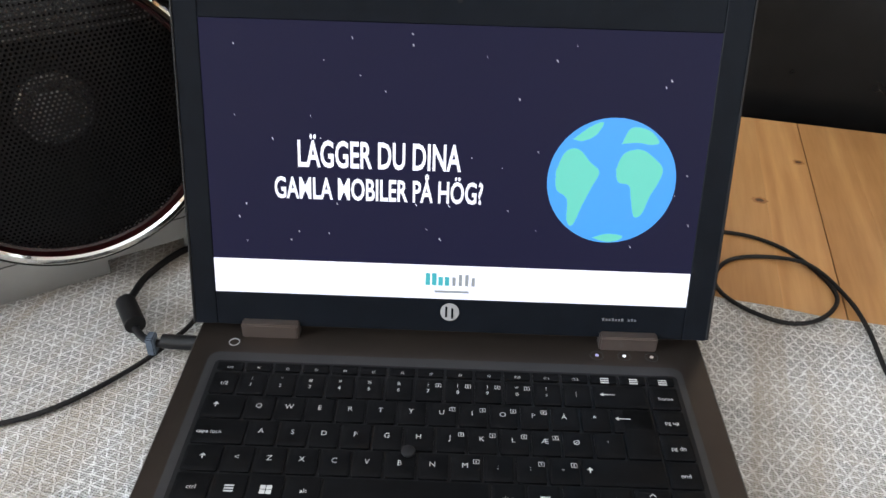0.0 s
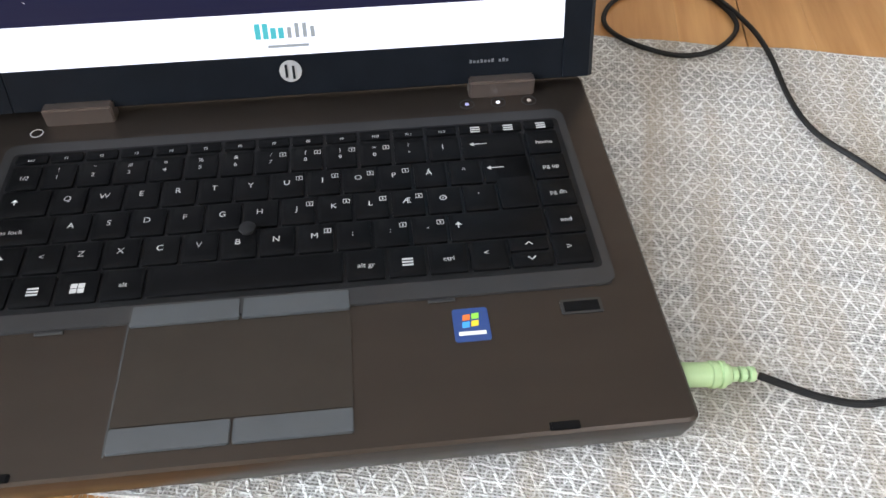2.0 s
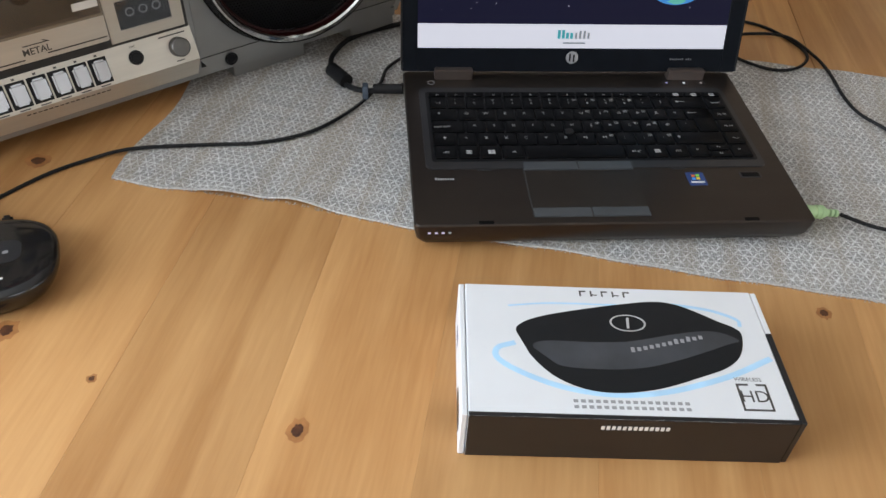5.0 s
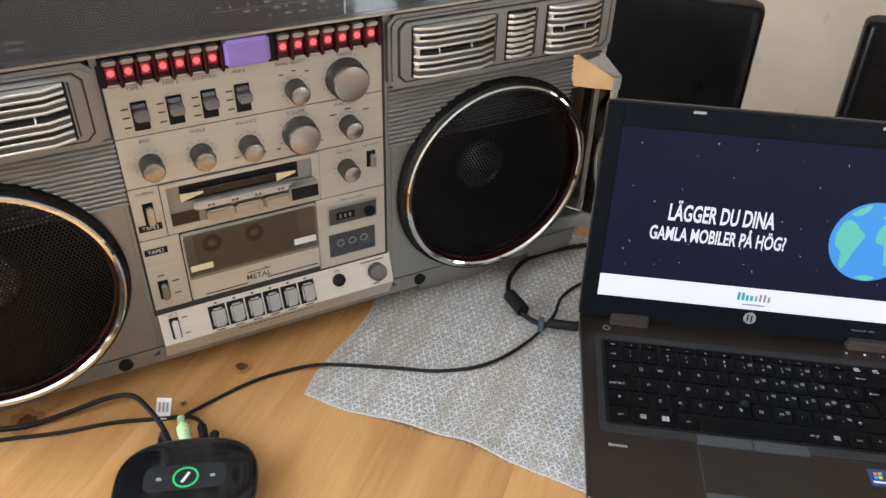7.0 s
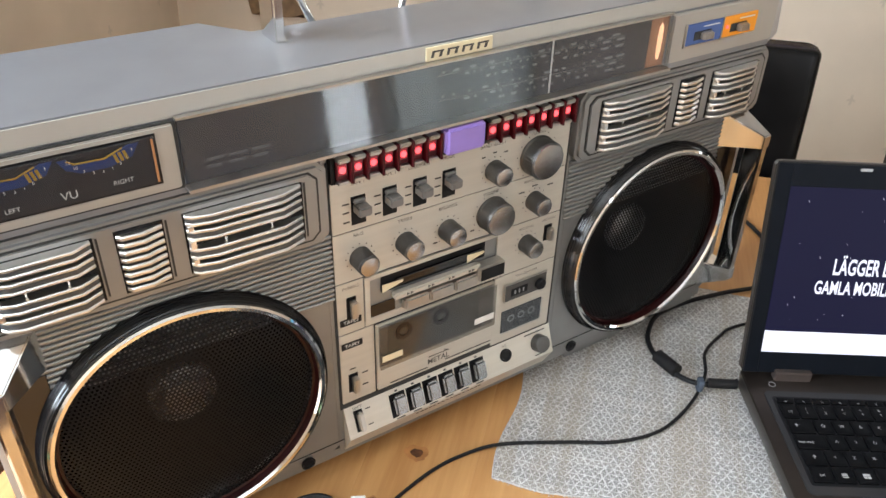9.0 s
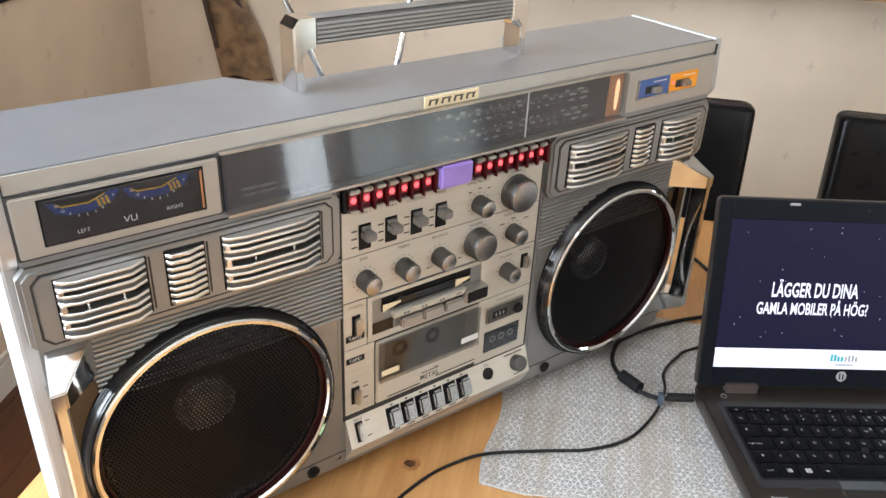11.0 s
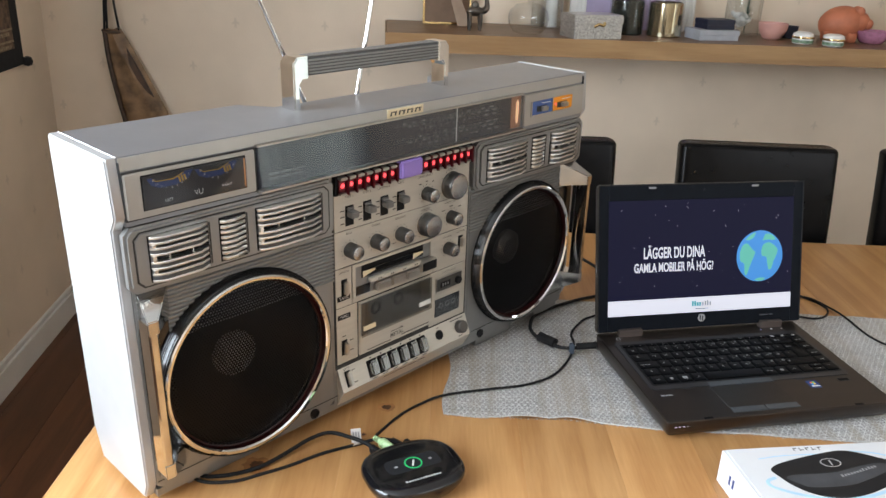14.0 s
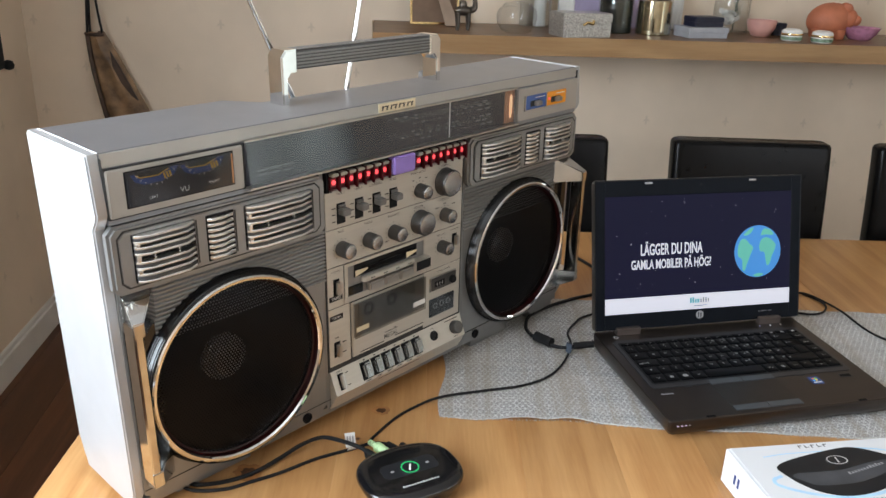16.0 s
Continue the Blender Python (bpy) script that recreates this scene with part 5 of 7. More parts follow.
for z, ins in ((0.7555, 0.010), (0.7575, 0.0065), (0.7655, 0.0018), (0.775, 0.0), (0.7795, 0.0), (0.7808, 0.0012)):
    ring = []
    for x, y in rrect(-0.1685 + ins, 0.1665 - ins, -0.231 + ins, 0.004 - ins, 0.0045):
        zz = z + (0.0215 * (y + 0.231) if z > 0.77 else 0)
        taper = 0.0025 * (y + 0.231) / 0.235
        ring.append(b.verts.new((x + (taper if x > 0 else -taper * 0.2), y, zz)))
    loops.append(ring)
for p, q in zip(loops, loops[1:]):
    for i in range(len(p)):
        b.faces.new((p[i], p[(i + 1) % len(p)], q[(i + 1) % len(q)], q[i]))
b.faces.new(loops[0][::-1])
b.faces.new(loops[-1])
base = part("base", b, bronze, laptop, "bronze-grey metal base with rounded corners")
for x in (-0.14, 0.14):
    for y in (-0.205, -0.015):
        part("rubber_foot", disc(0.008, 0.0036, Matrix.Translation((x, y, 0.7522)), seg=16), rubber, laptop)
DECK = Matrix.Translation((0, -0.231, 0.7808)) @ Matrix.Rotation(math.atan(0.0215), 4, "X")
Y = lambda y: y + 0.231


def deck_box(x0, x1, y0, y1, z0, z1, bevel=0.0, seg=2):
    t = box(x0, x1, Y(y0), Y(y1), z0, z1, bevel, seg)
    t.transform(DECK)
    return t


def deck_shape(pts, z0, z1, bevel=0.0):
    t = outline([(x, Y(y)) for x, y in pts], z0, z1, bevel=bevel)
    t.transform(DECK)
    return t


# keyboard tray: a raised rim round a dark floor
tray = part("keyboard_tray", deck_shape(rrect(-0.1550, 0.1508, -0.1585, -0.0280, 0.007), -0.001, 0.0009, 0.0004), tray_grey, laptop)
part("tray_floor", deck_shape(rrect(-0.1492, 0.1462, -0.1482, -0.0365, 0.003), 0.0009, 0.0011), black, tray)
P = 0.0183
CAPS = []          # x0, x1, y0, y1, legends


def key_row(y0, y1, x, specs):
    for s, w in specs:
        CAPS.append((x, x + w, y0, y1, s))
        x += w


ROWY = [-0.0480 - 0.0196 * k for k in range(6)]
key_row(-0.0470, -0.0385, -0.147, [(s, 0.01819) for s in ("esc", "f1", "f2", "f3", "f4", "f5", "f6", "f7", "f8", "f9", "f10", "f11", "f12", "num", "prt", "del")])
key_row(ROWY[1], ROWY[0], -0.147, [("1/2", 0.017)] + [(s, P) for s in ("1", "2", "3", "4", "5", "6", "7", "8", "9", "0", "+", "|")] + [("<-", 0.0349), ("home", 0.0195)])
key_row(ROWY[2], ROWY[1], -0.147, [("tab", 0.026)] + [(s, P) for s in "QWERTYUIOP\u00c5"] + [("^", P)] + [("enter", 0.0259), ("pg up", 0.0195)])
key_row(ROWY[3], ROWY[2], -0.147, [("caps lock", 0.0315)] + [(s, P) for s in "ASDFGHJKL\u00c6\u00d8"] + [("'", P), ("low", 0.0204), ("pg dn", 0.0195)])
key_row(ROWY[4], ROWY[3], -0.147, [("^^", 0.022)] + [(s, P) for s in ("<", "Z", "X", "C", "V", "B", "N", "M", ";", ":", "-")] + [("up", 0.0482), ("end", 0.0195)])
key_row(ROWY[5], ROWY[4], -0.147, [("ctrl", 0.021), ("fn", 0.020), ("win", 0.020), ("alt", 0.0205), ("", 0.0910), ("alt gr", 0.0198), ("menu", 0.0190), ("ctrl", 0.0198), ("<", 0.0192), ("v", 0.0205), (">", 0.0195)])


def keycap(x0, x1, y0, y1, h=0.0030, g=0.0015):
    t = bmesh.new()
    lo = rrect(x0 + g * 0.6, x1 - g * 0.6, Y(y0) + g * 0.6, Y(y1) - g * 0.6, 0.0008, 2)
    hi = rrect(x0 + g + 0.0008, x1 - g - 0.0008, Y(y0) + g + 0.0010, Y(y1) - g - 0.0004, 0.0014, 2)
    a = [t.verts.new((x, y, 0.0011)) for x, y in lo]
    c = [t.verts.new((x, y, h - 0.0005)) for x, y in lo]
    d = [t.verts.new((x, y, h)) for x, y in hi]
    for p, q in ((a, c), (c, d)):
        for i in range(len(p)):
            t.faces.new((p[i], p[(i + 1) % len(p)], q[(i + 1) % len(q)], q[i]))
    t.faces.new(d)
    t.transform(DECK)
    return t


for x0, x1, y0, y1, s in CAPS:
    if s == "v":
        # the two half-height arrow keys
        for ya, yb, sign in ((y0, y0 + 0.0096, -1), (y1 - 0.0096, y1, 1)):
            k = part("key", keycap(x0, x1, ya, yb), key_m, laptop)
            a = outline([(-0.0020, -0.0010 * sign), (0, 0.0010 * sign), (0.0020, -0.0010 * sign), (0.0015, -0.0014 * sign), (0, 0.0003 * sign), (-0.0015, -0.0014 * sign)], 0, 0.0001)
            a.transform(DECK @ Matrix.Translation(((x0 + x1) / 2, Y((ya + yb) / 2), 0.00312)))
            part("legend", a, pale_ink, k, smooth=False)
        continue
    kb = keycap(x0, x1, y0, y1)
    if s == "low":
        kb.free()
        continue
    if s == "enter":
        merge(kb, keycap(0.1040, x1, ROWY[3], y1))
    k = part("key", kb, key_m, laptop)
    if not s:
        continue
    w, d = x1 - x0, y1 - y0
    small = len(s) > 1 or d < 0.012
    ox = x0 + (0.0072 if not small else w / 2 - (0.001 if w < 0.024 else w * 0.22))
    oy = Y(y1) - (0.0065 if not small else d * 0.42)
    lb = bmesh.new()
    m = DECK @ Matrix.Translation((ox + 0.0014, oy - 0.0026, 0.00312))
    if s in ("<-", "enter"):
        m = m @ Matrix.Translation((-0.002, 0.002, 0))
        merge(lb, (lambda t: (t.transform(m), t)[1])(box(-0.004, 0.005, -0.0003, 0.0003, 0, 0.0001)))
        merge(lb, (lambda t: (t.transform(m), t)[1])(outline([(-0.004, 0), (-0.002, 0.0016), (-0.002, -0.0016)], 0, 0.0001)))
    elif s == "win":
        for qx in (-0.0017, 0.0017):
            for qy in (-0.0015, 0.0015):
                t = box(qx - 0.0015, qx + 0.0015, qy - 0.0013, qy + 0.0013, 0, 0.0001)
                t.transform(m)
                merge(lb, t)
    elif s in ("menu", "fn", "num", "prt", "del"):
        for q in (-0.0018, 0, 0.0018):
            t = box(-0.0026, 0.0026, q - 0.0005, q + 0.0005, 0, 0.0001)
            t.transform(m)
            merge(lb, t)
    elif s in ("up", "^^", "tab"):
        t = outline([(-0.0018, -0.0002), (0, 0.0018), (0.0018, -0.0002)], 0, 0.0001)
        box(-0.0003, 0.0003, -0.0022, 0, 0, 0.0001, bm=t)
        t.transform(m @ Matrix.Translation((-w * 0.2 if w > 0.03 else 0, 0.002, 0)))
        merge(lb, t)
    else:
        text(s, 0.0031 if d < 0.012 else (0.0040 if small else (0.0040 if s in "1234567890+" else 0.0050)), m, lb)
    if s in "1234567890+" and len(s) == 1:
        text({"1": "!", "2": '"', "3": "#", "4": "\u00a4", "5": "%", "6": "&", "7": "/", "8": "(", "9": ")", "0": "=", "+": "?"}[s], 0.0040, m @ Matrix.Translation((0, 0.0056, 0)), lb)
        bmesh.ops.translate(lb, verts=lb.verts, vec=(0, -0.0024, 0))
    if s in "789UIOPJKL\u00c6M0:-" and len(s) == 1:
        for xa, xb, ya, yb in ((0.0046, 0.0080, 0.0014, 0.0017), (0.0046, 0.0080, 0.0041, 0.0044), (0.0046, 0.0049, 0.0017, 0.0041), (0.0077, 0.0080, 0.0017, 0.0041), (0.0060, 0.0066, 0.0022, 0.0036)):
            t = box(xa, xb, ya, yb, 0, 0.0001)
            t.transform(m)
            merge(lb, t)
    part("legend", lb, pale_ink, k, smooth=False)
t = lathe([(0.0034, 0.0012), (0.0034, 0.0040), (0.0042, 0.0046), (0.0040, 0.0053), (0.0025, 0.0057), (0, 0.0056)], 24, DECK @ Matrix.Translation((-0.0205, Y(-0.1085), 0)))
part("pointing_stick", t, rubber, laptop, "round black rubber pointing stick")

# touchpad, its buttons and the small marks on the palm rest
pad_m = mat("touchpad_metal", (0.051, 0.043, 0.037), 0.38, 0.7, 0.05, 50, 0.05, 2400, spec=0.25)
part("touchpad", deck_shape(rrect(-0.0697, 0.0275, -0.2105, -0.1612, 0.001), 0.0, 0.0003), pad_m, laptop)
part("touchpad_gap", deck_box(-0.0707, -0.0698, -0.2230, -0.1500, 0.0, 0.0003), groove, laptop)
for y0, y1, z in ((-0.1606, -0.1492, 0.0012), (-0.2226, -0.2112, 0.0010)):
    for x0, x1 in ((-0.0697, -0.0216), (-0.0206, 0.0275)):
        part("touchpad_button", deck_shape(rrect(x0, x1, y0, y1, 0.0012), 0.0, z, 0.0004), button_grey, laptop)
for x in (-0.1105, 0.0625):
    part("grip_tab", deck_box(x, x + 0.0125, -0.1608, -0.1590, 0, 0.0009, 0.0003, 1), tray_grey, laptop)
st = part("sticker", deck_shape(rrect(0.0725, 0.0885, -0.1835, -0.1655, 0.0015), 0, 0.0003), blue_ink, laptop, "small blue sticker with four coloured panes")
for x, y, c in ((0.0785, -0.1705, (0.8, 0.16, 0.03)), (0.0825, -0.1700, (0.25, 0.6, 0.06)), (0.0780, -0.1745, (0.05, 0.3, 0.8)), (0.0820, -0.1740, (0.9, 0.6, 0.03))):
    part("sticker_pane", deck_shape([(x - 0.0017, y - 0.0017), (x + 0.0016, y - 0.0014), (x + 0.0019, y + 0.0017), (x - 0.0014, y + 0.0014)], 0.0003, 0.0004), mat("sticker_colour", c, 0.4, 0, 0.04), st)
part("sticker_bar", deck_box(0.0745, 0.0865, -0.1802, -0.1782, 0.0003, 0.0004), white_ink, st)
fp = part("fingerprint_reader", deck_shape(rrect(0.1215, 0.1405, -0.1735, -0.1652, 0.001), 0, 0.0004), tray_grey, laptop)
part("reader_strip", deck_box(0.1230, 0.1390, -0.1722, -0.1666, 0.0004, 0.0006), key_m, fp)
for x in (-0.1165, 0.1050):
    h = part("latch_slot", deck_shape(rrect(x, x + 0.0125, -0.2335 + 0.0035, -0.2262, 0.0008), -0.001, 0.0003), key_m, laptop)
    part("latch_hole", deck_box(x + 0.001, x + 0.0115, -0.2296, -0.2264, 0.0003, 0.0005), key_m, h)
t = bmesh.new()
for k in range(8):
    x = -0.1480 + k * 0.0021
    box(x, x + 0.0014, Y(-0.1730), Y(-0.1705) if k else Y(-0.1695), 0, 0.0002, bm=t)
t.transform(DECK)
part("name_bars", t, grey_ink, laptop)
ic = lathe([(0.0036, 0), (0.0036, 0.0003), (0.0030, 0.0003), (0.0030, 0)], 24, DECK @ Matrix.Translation((-0.142, Y(-0.018), 0)))
part("power_button", ic, grey_ink, laptop)
for x, mt in ((0.098, led_blue), (0.116, led_white), (0.134, led_amber)):
    r = part("touch_button", lathe([(0.0044, 0), (0.0044, 0.0003), (0.0038, 0.0003), (0.0038, 0)], 24, DECK @ Matrix.Translation((x, Y(-0.018), 0))), tray_grey, laptop)
    part("button_light", disc(0.0012, 0.0004, DECK @ Matrix.Translation((x, Y(-0.018), 0)), seg=12), mt, r)
for k in range(4):
    x = -0.1575 + 0.0055 * k
    part("status_light", box(x, x + 0.0024, -0.2320, -0.2306, 0.7728, 0.7736), led_front if k < 3 else grey_ink, laptop)
part("power_socket", box(-0.1705, -0.1683, -0.002, 0.012 - 0.009, 0.763, 0.773), black, laptop)

# lid
LIDM = Matrix.Translation((0, 0, 0.814)) @ Matrix.Rotation(radians(-15), 4, "X")


def lid_part(name, bm, mt, parent, label=""):
    bm.transform(LIDM)
    return part(name, bm, mt, parent, label)


lid = lid_part("lid", outline(rrect(-0.1715, 0.1725, -0.0245, 0.1985, 0.006), -0.0095, -0.0022, m=FRONT, bevel=0.001), bronze_side, laptop)
b = bmesh.new()
SW, SHH = 0.155, 0.1743
box(-0.1700, -SW, -0.0008, 0.0022, -0.0235, 0.1972, 0.0006, 1, b)
box(SW, 0.1710, -0.0008, 0.0022, -0.0235, 0.1972, 0.0006, 1, b)
box(-SW, SW, -0.0008, 0.0022, SHH, 0.1972, 0.0006, 1, b)
box(-SW, SW, -0.0008, 0.0022, -0.0235, 0.0, 0.0006, 1, b)
bez = lid_part("bezel", b, bezel_m, lid)
lid_part("bezel_rim", tube([(-0.1705, -0.0004, -0.0225), (-0.1705, -0.0004, 0.1975), (0.1715, -0.0004, 0.1975), (0.1715, -0.0004, -0.0225)], 0.0011, 8, 1, curve=False), rubber, lid)
for x in (-0.086, 0.086):
    lid_part("rubber_bumper", box(x - 0.006, x + 0.006, -0.0022, -0.0009, 0.1915, 0.1945, 0.0005, 1), grey_ink, bez)
lid_part("webcam", disc(0.0017, 0.0004, Matrix.Translation((0, -0.0009, 0.1885)) @ FRONT, seg=20), black, bez)
lid_part("round_emblem", disc(0.0062, 0.0005, Matrix.Translation((0, -0.0009, -0.0090)) @ FRONT, seg=32), grey_ink, bez, "round pale maker's emblem")
t = bmesh.new()
box(-0.0030, -0.0016, -0.0018, -0.0014, -0.0125, -0.0050, bm=t)
box(0.0010, 0.0024, -0.0018, -0.0014, -0.0135, -0.0060, bm=t)
lid_part("emblem_bars", t, bezel_m, bez)
t = bmesh.new()
for k in range(11):
    x = 0.1010 + k * 0.0021
    if k != 7:
        box(x, x + 0.0013, -0.0013, -0.0009, -0.0112, -0.0098 if k % 3 else -0.0093, bm=t)
lid_part("model_bars", t, dim_ink, bez)
for x in (-0.119, 0.119):
    hg = part("hinge", box(x - 0.019, x + 0.019, -0.0125, -0.0020, 0.7845, 0.7958, 0.0010, 2), hinge_m, laptop, "bronze hinge cover")

# screen picture: night sky, two lines of words, the globe, white band


def screen_mat():
    m = bpy.data.materials.new("screen_night_blue")
    m.use_nodes = True
    p = m.node_tree.nodes["Principled BSDF"]
    p.inputs["Base Color"].default_value = (0.004, 0.004, 0.005, 1)
    p.inputs["Roughness"].default_value = 0.45
    p.inputs["Specular IOR Level"].default_value = 0.08
    p.inputs["Emission Color"].default_value = (0.10, 0.10, 0.42, 1)
    p.inputs["Emission Strength"].default_value = 0.105
    return m


screen_white = glow("screen_white", (0.86, 0.88, 1.0), 1.35)
screen_teal = glow("screen_teal", (0.08, 0.62, 0.72), 0.8)
screen_grey = glow("screen_grey", (0.45, 0.50, 0.55), 0.7)
scr = lid_part("screen", box(-SW, SW, -0.0002, 0.0021, 0.0, SHH), screen_mat(), lid, "lit screen with night sky and globe")
lid_part("white_band", box(-SW, SW, -0.0005, -0.0003, 0.0, 0.0235), screen_white, scr)
t = bmesh.new()
for k, hgt in enumerate((0.0085, 0.0085, 0.006, 0.006)):
    x = -0.0165 + k * 0.0042
    box(x, x + 0.0030, -0.0008, -0.0006, 0.0095, 0.0095 + hgt, bm=t)
lid_part("logo_mark", t, screen_teal, scr)
t = bmesh.new()
for k, hgt in enumerate((0.006, 0.008, 0.008, 0.006)):
    x = 0.0010 + k * 0.0042
    box(x, x + 0.0022, -0.0008, -0.0006, 0.0095, 0.0095 + hgt, bm=t)
box(-0.0105, 0.0120, -0.0008, -0.0006, 0.0045, 0.0060, bm=t)
lid_part("logo_mark", t, screen_grey, scr)
t = text("L\u00c4GGER DU DINA", 0.0235, Matrix.Translation((-0.0475, -0.0006, 0.0935)) @ FRONT, squeeze=0.53, bold=0.022)
lid_part("screen_line", t, screen_white, scr)
t = text("GAMLA MOBILER P\u00c5 H\u00d6G?", 0.0195, Matrix.Translation((-0.0475, -0.0006, 0.0715)) @ FRONT, squeeze=0.565, bold=0.022)
lid_part("screen_line", t, screen_white, scr)
globe = lid_part("globe", disc(0.0400, 0.0002, Matrix.Translation((0.098, -0.0004, 0.0830)) @ FRONT, seg=64), glow("screen_sea", (0.05, 0.34, 0.90), 1.2), scr, "bright blue and green globe")
land_m = glow("screen_land", (0.13, 0.62, 0.52), 1.2)
LANDS = (((-35, 6), (-30, 18), (-22, 20), (-14, 12), (-8, 6), (-12, -4), (-17, -16), (-22, -29), (-26, -26), (-27, -12), (-34, -6)),
         ((2, 8), (6, 18), (16, 21), (25, 16), (31, 9), (29, 0), (25, -8), (21, -20), (16, -22), (13, -10), (11, -2), (4, 0)),
         ((4, 24), (9, 34), (20, 33), (27, 26), (22, 24), (14, 25)), ((-26, 26), (-16, 34), (-8, 37), (-12, 29), (-20, 25)), ((-9, -37), (0, -34), (10, -35), (8, -38), (0, -39.4)))
for shape in LANDS:
    ring = smooth_line([(x, z, 0) for x, z in shape + shape[:1]], 4)[:-1]
    lid_part("land", outline([(0.098 + 0.001 * p.x, 0.083 + 0.001 * p.y) for p in ring], 0.0007, 0.0009, m=FRONT), land_m, globe)
t = bmesh.new()
rnd = random.Random(4)
for k in range(46):
    x, z = rnd.uniform(-0.15, 0.15), rnd.uniform(0.028, 0.170)
    s = rnd.uniform(0.0003, 0.0007)
    outline([(x - s, z + s * 1.6), (x - s * 0.3, z + s * 1.6), (x + s, z - s), (x + s * 0.3, z - s)], 0.0003, 0.0004, t, FRONT)
lid_part("stars", t, screen_white, scr)

# ---- cables ----
zt, zm = 0.7521, 0.7556          # centre line of a thin cable on wood and on the runner
audio = thing("audio_cable", Matrix(), "thin black audio cable with pale green plugs", "cable")
path = [(-0.526, -0.190, 0.7645), (-0.529, -0.176, 0.761), (-0.525, -0.158, zt), (-0.491, -0.121, zt), (-0.461, -0.099, zt), (-0.423, -0.086, zm), (-0.357, -0.080, zm), (-0.307, -0.077, zm), (-0.260, -0.059, zm),
        (-0.220, -0.019, zm), (-0.193, 0.026, zm + 0.001), (-0.183, 0.064, zm), (-0.157, 0.096, zm), (-0.126, 0.118, zm), (0.0, 0.165, zt), (0.150, 0.190, zt), (0.240, 0.194, zt), (0.283, 0.176, zt), (0.306, 0.137, zt),
        (0.308, 0.096, zt + 0.002), (0.282, 0.066, zm), (0.252, 0.062, zm), (0.223, 0.084, zm), (0.216, 0.117, zt), (0.234, 0.147, zt), (0.267, 0.156, zt), (0.300, 0.140, zt + 0.004), (0.316, 0.100, zt + 0.002), (0.316, 0.058, zm),
        (0.309, 0.005, zm), (0.311, -0.030, zm), (0.326, -0.060, zm), (0.345, -0.105, zm), (0.340, -0.165, zm), (0.300, -0.208, zm), (0.260, -0.217, zm), (0.235, -0.214, zm + 0.002), (0.207, -0.2015, 0.762)]
part("cord", tube(path, 0.0018, 10, 6), rubber, audio)
green_p = mat("pale_green_plastic", (0.46, 0.66, 0.36), 0.45, 0, 0.05, 60)


def jack_plug(m):
    """A ribbed moulded plug along +x."""
    rot = m @ Matrix.Rotation(radians(90), 4, "Y")
    p = part("plug", lathe([(0, 0), (0.0052, 0.0), (0.0056, 0.001), (0.0056, 0.013), (0.0062, 0.0135), (0.0062, 0.016), (0.0054, 0.0165), (0.0054, 0.0175), (0.0062, 0.018), (0.0062, 0.020), (0.0052, 0.0205), (0.0046, 0.0225), (0, 0.023)], 24, rot), green_p, audio, "pale green ribbed plug")
    for k in range(3):
        part("strain_relief", lathe([(0.0022, 0.0232 + 0.0042 * k), (0.0036, 0.0234 + 0.0042 * k), (0.0034, 0.0258 + 0.0042 * k), (0.0022, 0.0262 + 0.0042 * k)], 16, rot), green_p, p)


jack_plug(Matrix.Translation((0.1705, -0.1995, 0.7655)) @ pose(0, 0, 0, 0, 5, -2))
jack_plug(Matrix.Translation((-0.5145, -0.2110, 0.7655)) @ pose(0, 0, 0, 0, 4, 120))

power = thing("power_cable", Matrix(), "thick black power cable with ferrite bead, plugged into the laptop", "cable")
pw = [(-0.1700, -0.0015, 0.7685), (-0.185, 0.000, 0.7680), (-0.206, 0.0025, 0.764), (-0.224, 0.018, 0.760), (-0.240, 0.043, 0.7605), (-0.2445, 0.070, 0.757), (-0.241, 0.097, 0.756), (-0.222, 0.132, 0.756), (-0.180, 0.160, 0.756), (-0.130, 0.182, 0.756), (-0.06, 0.215, 0.7535), (-0.03, 0.30, 0.7535), (-0.05, 0.40, 0.7535)]
part("cord", tube(pw, 0.0028, 12, 6), rubber, power)
d = Vector((-0.026, 0.041, 0.0)).normalized()
c = Vector((-0.2345, 0.0345, 0.7635))
part("ferrite_bead", tube([c - d * 0.0150, c - d * 0.0125, c - d * 0.0124, c + d * 0.0124, c + d * 0.0125, c + d * 0.0150], 0.0075, 20, 1, curve=False), rubber, power, "black ferrite bead")
part("connector", tube([(-0.1695, -0.0015, 0.7685), (-0.1990, 0.0012, 0.7670)], 0.0052, 16, 1, curve=False), rubber, power)
part("cable_tie", box(-0.2100, -0.2040, -0.004, 0.006, 0.757, 0.772, 0.001), mat("blue_grey_velcro", (0.06, 0.08, 0.11), 0.8, 0, 0.2, 200, 0.3, 900), power)

# ---- streaming puck ----
PUCK = pose(-0.4975, -0.2555, 0.75, 0, 0, 15)
puck = thing("audio_adapter", PUCK, "glossy black rounded audio adapter with glowing green ring, on the table", "audio adapter")


def oval(a, c, e=2.7, n=64):
    pts = []
    for k in range(n):
        t = 2 * math.pi * k / n
        pts.append((a * math.copysign(abs(math.cos(t)) ** (2 / e), math.cos(t)), c * math.copysign(abs(math.sin(t)) ** (2 / e), math.sin(t))))
    return pts


b = bmesh.new()
lo = []
for z, s in ((0.0004, 0.80), (0.003, 0.87), (0.009, 0.94), (0.0155, 0.99), (0.0190, 1.0), (0.0218, 0.985), (0.0236, 0.95), (0.0247, 0.88), (0.0252, 0.74), (0.0254, 0.5)):
    lo.append([b.verts.new((x, y, z)) for x, y in oval(0.0585 * s, 0.0475 * s)])
